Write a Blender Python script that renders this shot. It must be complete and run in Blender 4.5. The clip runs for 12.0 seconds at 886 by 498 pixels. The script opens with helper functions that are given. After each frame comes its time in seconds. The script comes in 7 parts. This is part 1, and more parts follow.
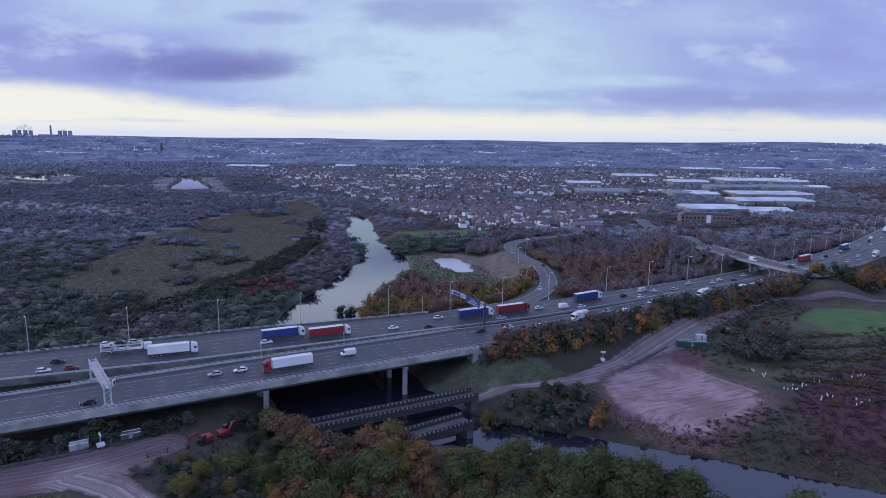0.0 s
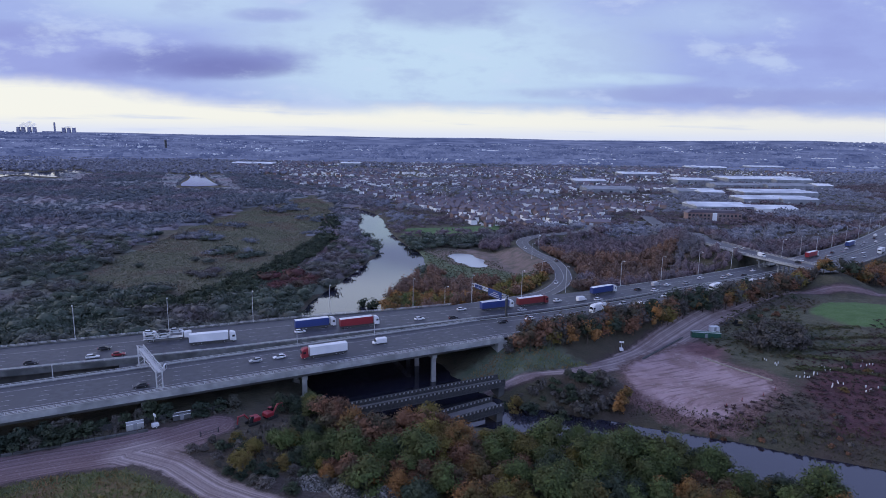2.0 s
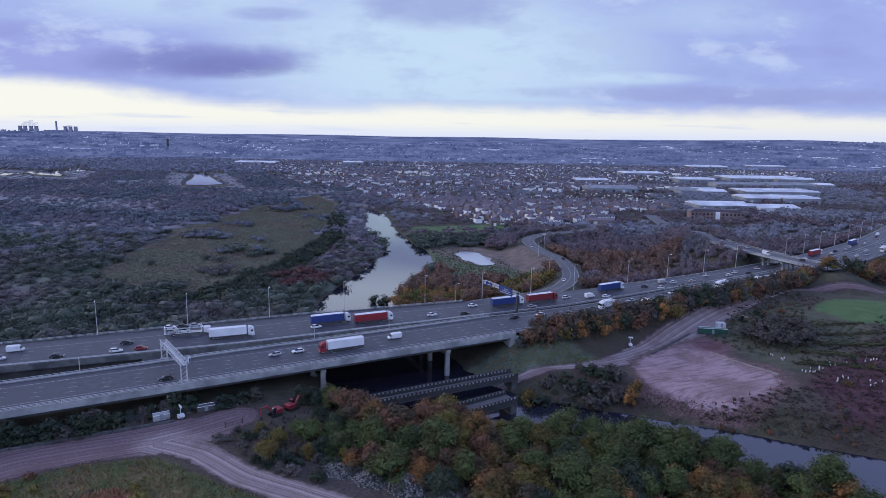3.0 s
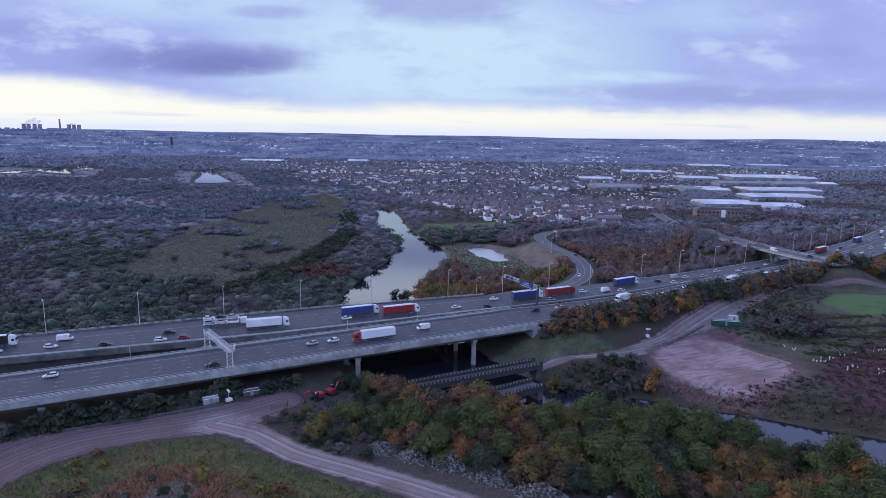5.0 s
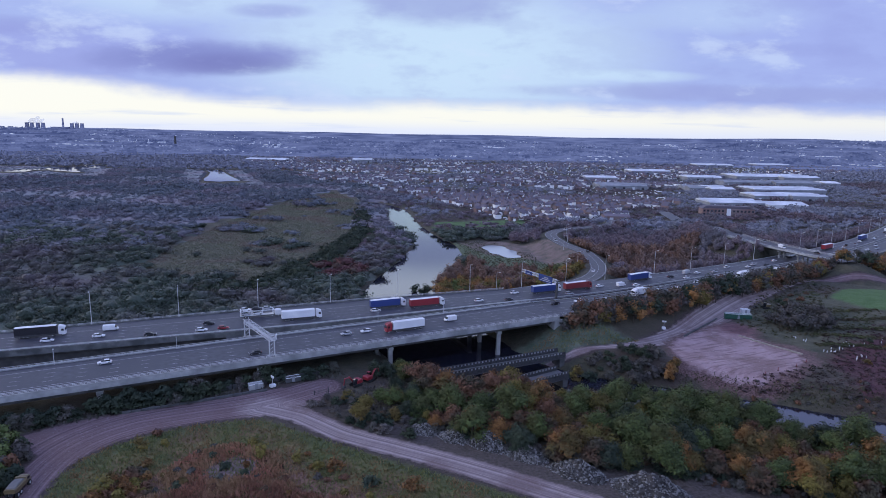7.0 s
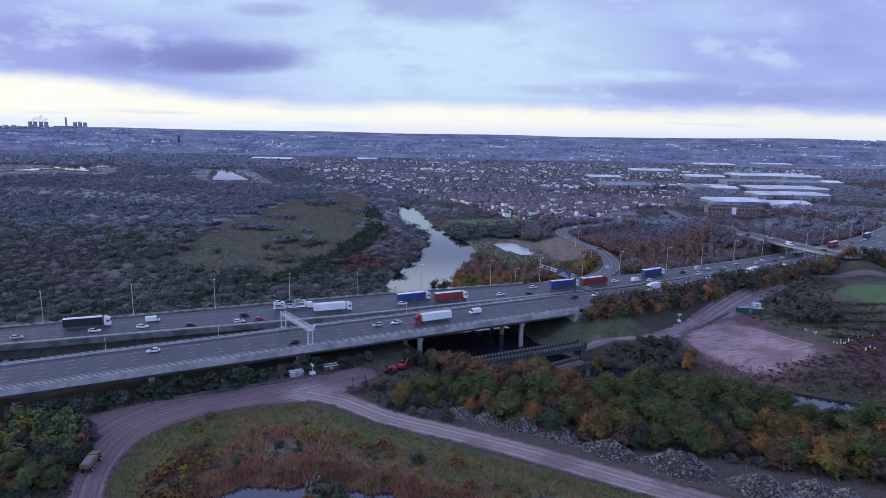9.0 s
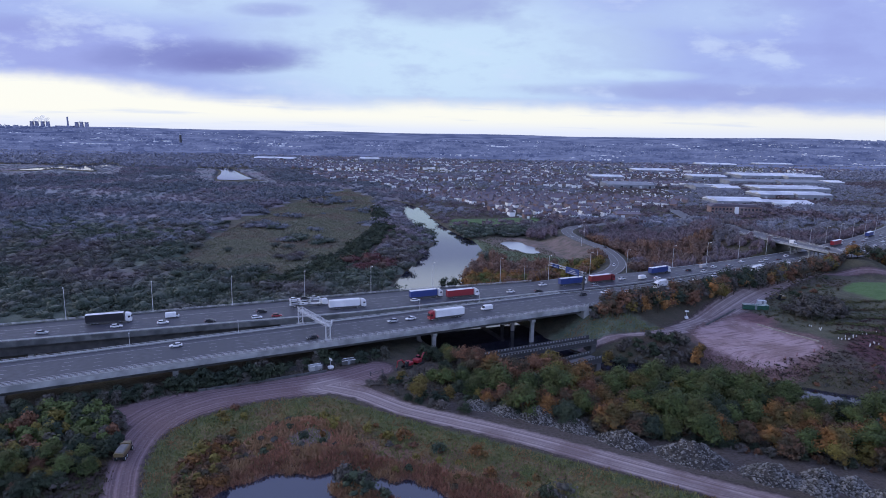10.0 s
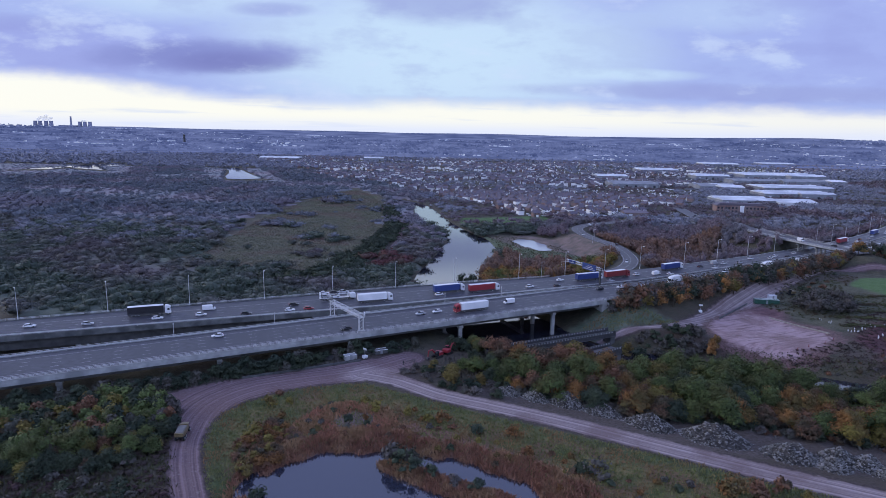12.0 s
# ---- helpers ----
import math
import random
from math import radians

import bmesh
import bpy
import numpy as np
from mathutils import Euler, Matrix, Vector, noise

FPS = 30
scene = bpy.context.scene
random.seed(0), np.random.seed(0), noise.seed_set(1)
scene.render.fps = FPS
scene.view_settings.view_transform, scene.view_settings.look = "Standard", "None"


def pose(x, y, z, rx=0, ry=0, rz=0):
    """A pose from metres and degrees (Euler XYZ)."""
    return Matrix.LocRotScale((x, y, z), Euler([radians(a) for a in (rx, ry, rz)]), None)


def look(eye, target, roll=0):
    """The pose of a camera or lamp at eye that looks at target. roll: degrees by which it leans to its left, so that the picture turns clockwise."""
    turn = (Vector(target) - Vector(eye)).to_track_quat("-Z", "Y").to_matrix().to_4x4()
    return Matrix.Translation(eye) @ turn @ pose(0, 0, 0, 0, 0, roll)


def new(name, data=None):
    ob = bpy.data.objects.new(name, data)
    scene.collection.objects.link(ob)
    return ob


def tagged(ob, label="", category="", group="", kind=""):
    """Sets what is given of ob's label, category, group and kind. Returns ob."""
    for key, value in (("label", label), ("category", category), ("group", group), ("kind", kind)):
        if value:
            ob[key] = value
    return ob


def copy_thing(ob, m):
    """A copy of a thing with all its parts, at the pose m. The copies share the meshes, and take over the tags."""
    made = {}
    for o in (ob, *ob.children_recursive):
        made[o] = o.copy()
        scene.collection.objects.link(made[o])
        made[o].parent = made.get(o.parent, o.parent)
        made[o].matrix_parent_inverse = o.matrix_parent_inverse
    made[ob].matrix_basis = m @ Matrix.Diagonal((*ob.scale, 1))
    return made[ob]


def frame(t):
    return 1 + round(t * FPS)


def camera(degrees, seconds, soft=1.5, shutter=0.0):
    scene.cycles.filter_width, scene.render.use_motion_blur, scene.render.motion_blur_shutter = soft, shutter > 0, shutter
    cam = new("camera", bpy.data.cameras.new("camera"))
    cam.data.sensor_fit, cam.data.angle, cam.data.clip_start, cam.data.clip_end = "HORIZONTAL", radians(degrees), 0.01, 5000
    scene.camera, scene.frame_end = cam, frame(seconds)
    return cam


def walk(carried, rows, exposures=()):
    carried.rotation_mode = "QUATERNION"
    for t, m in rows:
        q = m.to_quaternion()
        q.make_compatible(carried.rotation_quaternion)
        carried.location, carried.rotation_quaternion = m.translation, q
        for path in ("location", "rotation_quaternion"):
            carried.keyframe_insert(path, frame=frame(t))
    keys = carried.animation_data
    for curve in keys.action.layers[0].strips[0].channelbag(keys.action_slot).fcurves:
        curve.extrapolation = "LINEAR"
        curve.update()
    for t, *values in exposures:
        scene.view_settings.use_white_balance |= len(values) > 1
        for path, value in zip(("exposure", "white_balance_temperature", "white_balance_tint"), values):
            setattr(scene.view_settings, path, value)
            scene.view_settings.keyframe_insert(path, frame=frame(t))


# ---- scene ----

# ======== camera and walk ========
cam = camera(71.0, 12.0, soft=0.35)
ROWS = [
    (0, 20.24, -191.44, 84.66, -23.785, -10.142, 0.738),
    (0.5, 17.00, -192.80, 84.68, -23.761, -10.198, 0.777),
    (1, 13.72, -194.17, 84.71, -23.740, -10.250, 0.813),
    (1.5, 10.40, -195.57, 84.74, -23.720, -10.298, 0.847),
    (2, 7.04, -196.98, 84.77, -23.704, -10.343, 0.879),
    (2.5, 3.64, -198.40, 84.81, -23.689, -10.384, 0.908),
    (3, 0.21, -199.83, 84.85, -23.676, -10.423, 0.935),
    (5, -13.79, -205.67, 85.04, -23.637, -10.548, 1.023),
    (5.5, -17.34, -207.14, 85.09, -23.630, -10.573, 1.040),
    (6, -20.91, -208.62, 85.13, -23.624, -10.596, 1.057),
    (6.5, -24.50, -210.10, 85.18, -23.618, -10.617, 1.071),
    (7, -28.09, -211.58, 85.22, -23.612, -10.636, 1.085),
    (9, -42.50, -217.46, 85.36, -23.590, -10.694, 1.128),
    (9.5, -46.10, -218.92, 85.39, -23.583, -10.705, 1.136),
    (10, -49.69, -220.37, 85.40, -23.576, -10.715, 1.144),
    (10.5, -53.27, -221.80, 85.41, -23.567, -10.724, 1.152),
    (11, -56.84, -223.23, 85.42, -23.557, -10.732, 1.159),
    (11.5, -60.39, -224.64, 85.41, -23.546, -10.740, 1.165),
    (12, -63.92, -226.03, 85.40, -23.534, -10.747, 1.172),
]

walk(cam, [(t, pose(x, y, z, 90 + pitch, 0, yaw) @ pose(0, 0, 0, 0, 0, roll)) for t, x, y, z, yaw, pitch, roll in ROWS], exposures=[(0.0, 0.13), (3.0, 0.22), (5.0, 0.28), (12.0, 0.29)])

# ======== world, sun ========
SUN_ELEVATION, SUN_ROTATION = 18.0, -50.0
world = bpy.data.worlds.new("overcast_sky")
scene.world = world
world.use_nodes = True
wt = world.node_tree
wt.nodes.clear()


def wnode(kind, **values):
    n = wt.nodes.new(kind)
    for key, v in values.items():
        n.inputs[key].default_value = v
    return n


def wmath(op, a, b=None, clamp=False):
    n = wt.nodes.new("ShaderNodeMath")
    n.operation, n.use_clamp = op, clamp
    for i, v in enumerate((a, b)):
        if v is None:
            continue
        if isinstance(v, (int, float)):
            n.inputs[i].default_value = v
        else:
            wt.links.new(v, n.inputs[i])
    return n.outputs[0]


def wmix(fac, a, b):
    n = wt.nodes.new("ShaderNodeMix")
    n.data_type = "RGBA"
    for sock, v in ((n.inputs[0], fac), (n.inputs[6], a), (n.inputs[7], b)):
        if isinstance(v, (int, float)):
            sock.default_value = v
        elif isinstance(v, tuple):
            sock.default_value = (*v, 1)
        else:
            wt.links.new(v, sock)
    return n.outputs[2]


def wstep(value, lo, hi):
    n = wt.nodes.new("ShaderNodeMapRange")
    n.interpolation_type = "SMOOTHSTEP"
    n.inputs[1].default_value, n.inputs[2].default_value = lo, hi
    wt.links.new(value, n.inputs[0])
    return n.outputs[0]


def wnoise(vector, scale, detail, rough=0.55):
    n = wnode("ShaderNodeTexNoise", Scale=scale, Detail=detail, Roughness=rough)
    wt.links.new(vector, n.inputs["Vector"])
    return n.outputs[0]


# the view's axis in the plan: a compass turned so that v runs along the first view
HEADING = radians(23.6)
coord = wt.nodes.new("ShaderNodeTexCoord")
turn = wt.nodes.new("ShaderNodeVectorRotate")
turn.rotation_type = "Z_AXIS"
turn.inputs["Angle"].default_value = HEADING
wt.links.new(coord.outputs["Generated"], turn.inputs["Vector"])
sep = wt.nodes.new("ShaderNodeSeparateXYZ")
wt.links.new(turn.outputs[0], sep.inputs[0])
DX, DY, DZ = sep.outputs
flat = wmath("ADD", wmath("MAXIMUM", DZ, 0.0), 0.13)
deck = wt.nodes.new("ShaderNodeCombineXYZ")          # the cloud layer seen in perspective
wt.links.new(wmath("DIVIDE", DX, flat), deck.inputs[0])
wt.links.new(wmath("MULTIPLY", wmath("DIVIDE", DY, flat), 1.15), deck.inputs[1])
big = wnoise(deck.outputs[0], 0.55, 5, 0.5)
side_col = wmix(wstep(big, 0.34, 0.58), (0.34, 0.41, 0.83), (0.56, 0.70, 1.02))

# ahead, the clouds lie by the tangents of their bearing and height
U = wmath("DIVIDE", DX, wmath("MAXIMUM", DY, 0.05))
W = wmath("DIVIDE", DZ, wmath("MAXIMUM", DY, 0.05))
tang = wt.nodes.new("ShaderNodeCombineXYZ")
wt.links.new(U, tang.inputs[0])
wt.links.new(wmath("MULTIPLY", W, 2.6), tang.inputs[1])
billow = wnoise(tang.outputs[0], 4.5, 7, 0.56)
wisp = wnoise(tang.outputs[0], 14.0, 6, 0.6)
puff = wmath("ADD", wmath("MULTIPLY", billow, 0.68), wmath("MULTIPLY", wisp, 0.32))


def bank(ax, az, wx, wz, ragged=2.6):
    """A soft cloud bank at the tangents ax, az of its bearing and height."""
    warp = wmath("MULTIPLY", wmath("SUBTRACT", puff, 0.5), ragged)
    du = wmath("DIVIDE", wmath("SUBTRACT", U, ax), wx)
    dw = wmath("DIVIDE", wmath("SUBTRACT", W, az), wz)
    d = wmath("ADD", wmath("MULTIPLY", du, du), wmath("MULTIPLY", dw, dw))
    n = wt.nodes.new("ShaderNodeMapRange")
    n.interpolation_type = "SMOOTHSTEP"
    n.inputs[1].default_value, n.inputs[2].default_value = 1.35, 0.0
    wt.links.new(wmath("ADD", d, warp), n.inputs[0])
    return n.outputs[0]


LILAC, PALE, SLATE_BLUE = (0.365, 0.455, 0.83), (0.56, 0.735, 0.93), (0.195, 0.225, 0.56)
ahead_col = LILAC
for ax, az, wx, wz, k, tone in (
        (-0.02, 0.115, 0.36, 0.13, 0.95, PALE), (-0.42, 0.205, 0.22, 0.05, 0.7, PALE), (0.42, 0.185, 0.16, 0.03, 0.35, PALE), (0.28, 0.092, 0.12, 0.010, 0.7, PALE),
        (-0.62, 0.115, 0.36, 0.042, 0.75, (0.30, 0.345, 0.75)), (0.66, 0.15, 0.22, 0.10, 0.5, (0.34, 0.40, 0.82)), (0.50, 0.068, 0.42, 0.014, 0.65, (0.31, 0.36, 0.70)),
        (-0.385, 0.106, 0.17, 0.028, 0.85, SLATE_BLUE), (-0.33, 0.098, 0.10, 0.018, 0.6, (0.165, 0.18, 0.48)), (-0.01, 0.192, 0.12, 0.036, 0.6, (0.26, 0.30, 0.66)), (-0.27, 0.178, 0.07, 0.012, 0.55, (0.27, 0.31, 0.68)), (-0.68, 0.150, 0.16, 0.016, 0.45, (0.25, 0.28, 0.66)), (0.50, 0.135, 0.14, 0.012, 0.4, (0.29, 0.34, 0.72)), (-0.05, 0.045, 0.6, 0.010, 0.35, (0.42, 0.50, 0.82))):
    ahead_col = wmix(wmath("MULTIPLY", bank(ax, az, wx, wz), k), ahead_col, tone)
ahead_col = wmix(wmath("MULTIPLY", wstep(puff, 0.52, 0.40), 0.28), ahead_col, (0.28, 0.325, 0.70))
ahead_col = wmix(wmath("MULTIPLY", wstep(puff, 0.52, 0.64), 0.40), ahead_col, (0.68, 0.80, 0.98))
sky_col = wmix(wstep(DY, 0.3, 0.6), side_col, ahead_col)
# the clear strip over the horizon, higher towards the west
edge = wmath("ADD", W, wmath("MULTIPLY", wmath("SUBTRACT", puff, 0.5), 0.055))
edge = wmath("SUBTRACT", edge, wmath("MULTIPLY", wstep(wmath("MULTIPLY", U, -1.0), 0.22, 0.75), 0.038))
strip = wmath("SUBTRACT", 1.0, wstep(edge, 0.026, 0.054))
strip = wmath("MULTIPLY", strip, wstep(DY, -0.2, 0.5))
thin = wt.nodes.new("ShaderNodeCombineXYZ")          # thin streaks of cloud within the clear strip
wt.links.new(U, thin.inputs[0])
wt.links.new(wmath("MULTIPLY", W, 16.0), thin.inputs[1])
streaks = wstep(wnoise(thin.outputs[0], 5.0, 4, 0.5), 0.54, 0.72)
strip_col = wmix(wmath("MULTIPLY", streaks, 0.6), (0.92, 0.925, 0.87), (0.58, 0.67, 0.90))
strip_col = wmix(wmath("MULTIPLY", wstep(U, 0.0, 0.7), 0.45), strip_col, (0.78, 0.80, 0.86))
sky_col = wmix(strip, sky_col, strip_col)
low = wmath("SUBTRACT", 1.0, wstep(DZ, -0.005, 0.022))
sky_col = wmix(wmath("MULTIPLY", low, 0.75), sky_col, (0.66, 0.74, 1.0))
sky_col = wmix(wmath("MULTIPLY", wmath("MULTIPLY", wstep(DZ, 0.195, 0.25), wstep(DY, 0.3, 0.6)), 0.85), sky_col, (0.98, 1.12, 1.40))   # unseen brighter sky added above the banks, so that the river shines
sky_col = wmix(wmath("MULTIPLY", wstep(DZ, 0.27, 0.36), 0.78), sky_col, (0.22, 0.29, 0.76))   # heavier cloud overhead
# unseen brighter sky added behind the view, to light what faces it
sky_col = wmix(wmath("MULTIPLY", wstep(wmath("MULTIPLY", DY, -1.0), -0.1, 0.5), 0.68), sky_col, (0.76, 0.95, 1.62))
sky = wt.nodes.new("ShaderNodeTexSky")
sky.sky_type, sky.sun_disc = "NISHITA", False
sky.sun_elevation, sky.sun_rotation = radians(SUN_ELEVATION), radians(SUN_ROTATION)
clear = wt.nodes.new("ShaderNodeBackground")
clear.inputs["Strength"].default_value = 0.05
wt.links.new(sky.outputs[0], clear.inputs["Color"])
cover = wt.nodes.new("ShaderNodeBackground")
cover.inputs["Strength"].default_value = 0.90
wt.links.new(sky_col, cover.inputs["Color"])
both = wt.nodes.new("ShaderNodeMixShader")
both.inputs[0].default_value = 0.94
wt.links.new(clear.outputs[0], both.inputs[1])
wt.links.new(cover.outputs[0], both.inputs[2])
out = wt.nodes.new("ShaderNodeOutputWorld")
wt.links.new(both.outputs[0], out.inputs[0])

sun = new("sun", bpy.data.lights.new("sun", "SUN"))
sun.data.energy, sun.data.angle, sun.data.color = 1.1, radians(25), (1.0, 0.95, 0.90)
az = radians(SUN_ROTATION)
sun.matrix_world = look((300 * math.sin(az), 300 * math.cos(az), 300 * math.tan(radians(SUN_ELEVATION))), (0, 0, 0))


# ======== materials ========
def mat(name, c1, c2, scale=0.3, rough=0.85, bump=0.0, bscale=4.0, metal=0.0, island=0.0, c3=None, scale2=0.02, spec=0.3, obj=0.0, detail=4.0, sheen=0.0):
    """A surface that goes between c1 and c2 by noise, tinted towards c3 by wider noise."""
    m = bpy.data.materials.new(name)
    m.use_nodes = True
    t = m.node_tree
    bsdf = t.nodes["Principled BSDF"]
    bsdf.inputs["Roughness"].default_value = rough
    bsdf.inputs["Metallic"].default_value = metal
    bsdf.inputs["Specular IOR Level"].default_value = spec
    if sheen:
        bsdf.inputs["Sheen Weight"].default_value, bsdf.inputs["Sheen Roughness"].default_value = sheen, 0.5
    geo = t.nodes.new("ShaderNodeNewGeometry")
    n1 = t.nodes.new("ShaderNodeTexNoise")
    n1.inputs["Scale"].default_value, n1.inputs["Detail"].default_value = scale, detail
    t.links.new(geo.outputs["Position"], n1.inputs["Vector"])
    fac = n1.outputs[0]
    mr = t.nodes.new("ShaderNodeMapRange")
    mr.inputs[1].default_value, mr.inputs[2].default_value = 0.32, 0.68
    t.links.new(fac, mr.inputs[0])
    fac = mr.outputs[0]
    for amount, socket in ((island, geo.outputs["Random Per Island"]), (obj, None)):
        if amount:
            if socket is None:
                socket = t.nodes.new("ShaderNodeObjectInfo").outputs["Random"]
            mx = t.nodes.new("ShaderNodeMix")
            mx.inputs[0].default_value = amount
            t.links.new(fac, mx.inputs[2])
            t.links.new(socket, mx.inputs[3])
            fac = mx.outputs[0]
    mix = t.nodes.new("ShaderNodeMix")
    mix.data_type = "RGBA"
    mix.inputs[6].default_value, mix.inputs[7].default_value = (*c1, 1), (*c2, 1)
    t.links.new(fac, mix.inputs[0])
    col = mix.outputs[2]
    if c3:
        n2 = t.nodes.new("ShaderNodeTexNoise")
        n2.inputs["Scale"].default_value, n2.inputs["Detail"].default_value = scale2, 3
        t.links.new(geo.outputs["Position"], n2.inputs["Vector"])
        mr2 = t.nodes.new("ShaderNodeMapRange")
        mr2.inputs[1].default_value, mr2.inputs[2].default_value = 0.46, 0.62
        t.links.new(n2.outputs[0], mr2.inputs[0])
        mix2 = t.nodes.new("ShaderNodeMix")
        mix2.data_type = "RGBA"
        mix2.inputs[7].default_value = (*c3, 1)
        t.links.new(mr2.outputs[0], mix2.inputs[0])
        t.links.new(col, mix2.inputs[6])
        col = mix2.outputs[2]
    t.links.new(col, bsdf.inputs["Base Color"])
    if bump:
        n3 = t.nodes.new("ShaderNodeTexNoise")
        n3.inputs["Scale"].default_value, n3.inputs["Detail"].default_value = bscale, 6
        t.links.new(geo.outputs["Position"], n3.inputs["Vector"])
        b = t.nodes.new("ShaderNodeBump")
        b.inputs["Strength"].default_value, b.inputs["Distance"].default_value = bump, 0.6 / bscale
        t.links.new(n3.outputs[0], b.inputs["Height"])
        t.links.new(b.outputs[0], bsdf.inputs["Normal"])
    return m


M = {}
M["asphalt"] = mat("asphalt", (0.043, 0.044, 0.053), (0.076, 0.077, 0.091), 0.5, 0.52, 0.12, 6, c3=(0.054, 0.055, 0.066), scale2=0.05, spec=0.4)
M["asphalt_old"] = mat("asphalt_old", (0.10, 0.10, 0.105), (0.15, 0.145, 0.145), 0.4, 0.8, 0.2, 6)
M["concrete"] = mat("concrete", (0.28, 0.285, 0.285), (0.42, 0.42, 0.415), 0.35, 0.9, 0.15, 3, c3=(0.22, 0.225, 0.225), scale2=0.12)
M["concrete_mid"] = mat("concrete_mid", (0.105, 0.110, 0.110), (0.175, 0.178, 0.175), 0.35, 0.9, 0.15, 3, c3=(0.075, 0.08, 0.08), scale2=0.15)
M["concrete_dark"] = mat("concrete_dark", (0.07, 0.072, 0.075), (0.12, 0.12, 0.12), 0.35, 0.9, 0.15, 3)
M["steel"] = mat("galvanised_steel", (0.48, 0.49, 0.50), (0.62, 0.62, 0.63), 1.5, 0.55, metal=0.3)
M["dark_steel"] = mat("dark_steel", (0.05, 0.052, 0.055), (0.09, 0.09, 0.095), 1.5, 0.6, metal=0.3)
M["white_line"] = mat("road_paint", (0.26, 0.26, 0.28), (0.50, 0.50, 0.51), 1.2, 0.7)
M["bark"] = mat("bark", (0.05, 0.04, 0.032), (0.10, 0.08, 0.065), 3, 0.95, 0.4, 12)
M["glass_dark"] = mat("vehicle_glass", (0.015, 0.017, 0.02), (0.03, 0.032, 0.035), 1, 0.12, spec=0.6)
M["tyre"] = mat("tyre_rubber", (0.02, 0.02, 0.02), (0.035, 0.035, 0.035), 4, 0.85)
M["lamp_white"] = mat("lamp_glass", (0.7, 0.7, 0.68), (0.82, 0.82, 0.8), 3, 0.3)
M["lamp_red"] = mat("tail_lamp", (0.35, 0.02, 0.02), (0.45, 0.03, 0.03), 3, 0.3)
M["blue_sign"] = mat("sign_blue", (0.018, 0.040, 0.150), (0.026, 0.055, 0.190), 1, 0.5)
M["white_sheet"] = mat("white_sheet", (0.62, 0.63, 0.65), (0.80, 0.80, 0.80), 0.15, 0.6)
M["roof_sheet"] = mat("pale_roof_sheet", (0.55, 0.57, 0.60), (0.78, 0.80, 0.82), 0.05, 0.5, c3=(0.48, 0.5, 0.54), scale2=0.03)
M["grey_sheet"] = mat("grey_cladding", (0.20, 0.21, 0.23), (0.30, 0.31, 0.33), 0.1, 0.6)
# haze over the town put into the colour: brick lifted, slate bluer
M["brick"] = mat("brick_wall", (0.19, 0.12, 0.11), (0.31, 0.21, 0.19), 0.05, 0.9, c3=(0.25, 0.20, 0.185), scale2=0.03)
M["render_white"] = mat("white_render", (0.84, 0.84, 0.83), (0.88, 0.88, 0.88), 0.05, 0.85)
M["slate"] = mat("roof_slate", (0.062, 0.062, 0.086), (0.185, 0.150, 0.172), 0.02, 0.6, island=0.8, spec=0.4)
M["window"] = mat("window_pane", (0.04, 0.045, 0.055), (0.07, 0.075, 0.085), 0.5, 0.15, spec=0.6)
M["rubble"] = mat("crushed_stone", (0.022, 0.020, 0.018), (0.29, 0.28, 0.27), 1.2, 0.95, 0.6, 2.5, island=0.9)
# heap core painted dark, for the shade between the stones
M["rubble_gaps"] = mat("rubble_gaps", (0.030, 0.027, 0.026), (0.085, 0.076, 0.072), 0.9, 0.95, 0.6, 2.5)
# concrete with the distance's blue haze mixed into its colour
M["hazed_concrete"] = mat("hazed_concrete", (0.22, 0.225, 0.30), (0.30, 0.305, 0.39), 0.02, 0.95)
M["timber"] = mat("grey_timber", (0.22, 0.19, 0.16), (0.36, 0.32, 0.28), 1.2, 0.9)


def water(name, colour, rough, ripple, rscale, ior=1.5):
    m = bpy.data.materials.new(name)
    m.use_nodes = True
    t = m.node_tree
    bsdf = t.nodes["Principled BSDF"]
    bsdf.inputs["Base Color"].default_value = (*colour, 1)
    bsdf.inputs["Roughness"].default_value = rough
    bsdf.inputs["IOR"].default_value = ior
    bsdf.inputs["Specular IOR Level"].default_value = 0.5
    geo = t.nodes.new("ShaderNodeNewGeometry")
    n = t.nodes.new("ShaderNodeTexNoise")
    n.inputs["Scale"].default_value, n.inputs["Detail"].default_value = rscale, 3
    t.links.new(geo.outputs["Position"], n.inputs["Vector"])
    b = t.nodes.new("ShaderNodeBump")
    b.inputs["Strength"].default_value, b.inputs["Distance"].default_value = ripple, 0.05
    t.links.new(n.outputs[0], b.inputs["Height"])
    t.links.new(b.outputs[0], bsdf.inputs["Normal"])
    return m


M["water"] = water("river_water", (0.020, 0.021, 0.034), 0.05, 0.08, 0.6, 1.78)
M["pond_water"] = water("pond_water", (0.026, 0.030, 0.048), 0.05, 0.06, 0.6, 1.95)
# the sky's reflection is put into this pool's pale base colour
M["pale_water"] = water("sky_pale_pool_water", (0.36, 0.38, 0.42), 0.15, 0.10, 0.6)


def paint(name, c):
    return mat(name, tuple(v * 0.9 for v in c), c, 0.8, 0.35, spec=0.5)


M["car_white"] = paint("white_car_paint", (0.75, 0.75, 0.76))
M["car_silver"] = paint("silver_car_paint", (0.42, 0.43, 0.45))
M["car_black"] = paint("black_car_paint", (0.02, 0.02, 0.025))
M["car_red"] = paint("red_paint", (0.27, 0.025, 0.035))
M["car_blue"] = paint("blue_paint", (0.03, 0.055, 0.20))
M["car_maroon"] = paint("maroon_paint", (0.22, 0.03, 0.035))
M["yellow_plant"] = paint("muddy_yellow_paint", (0.16, 0.12, 0.06))
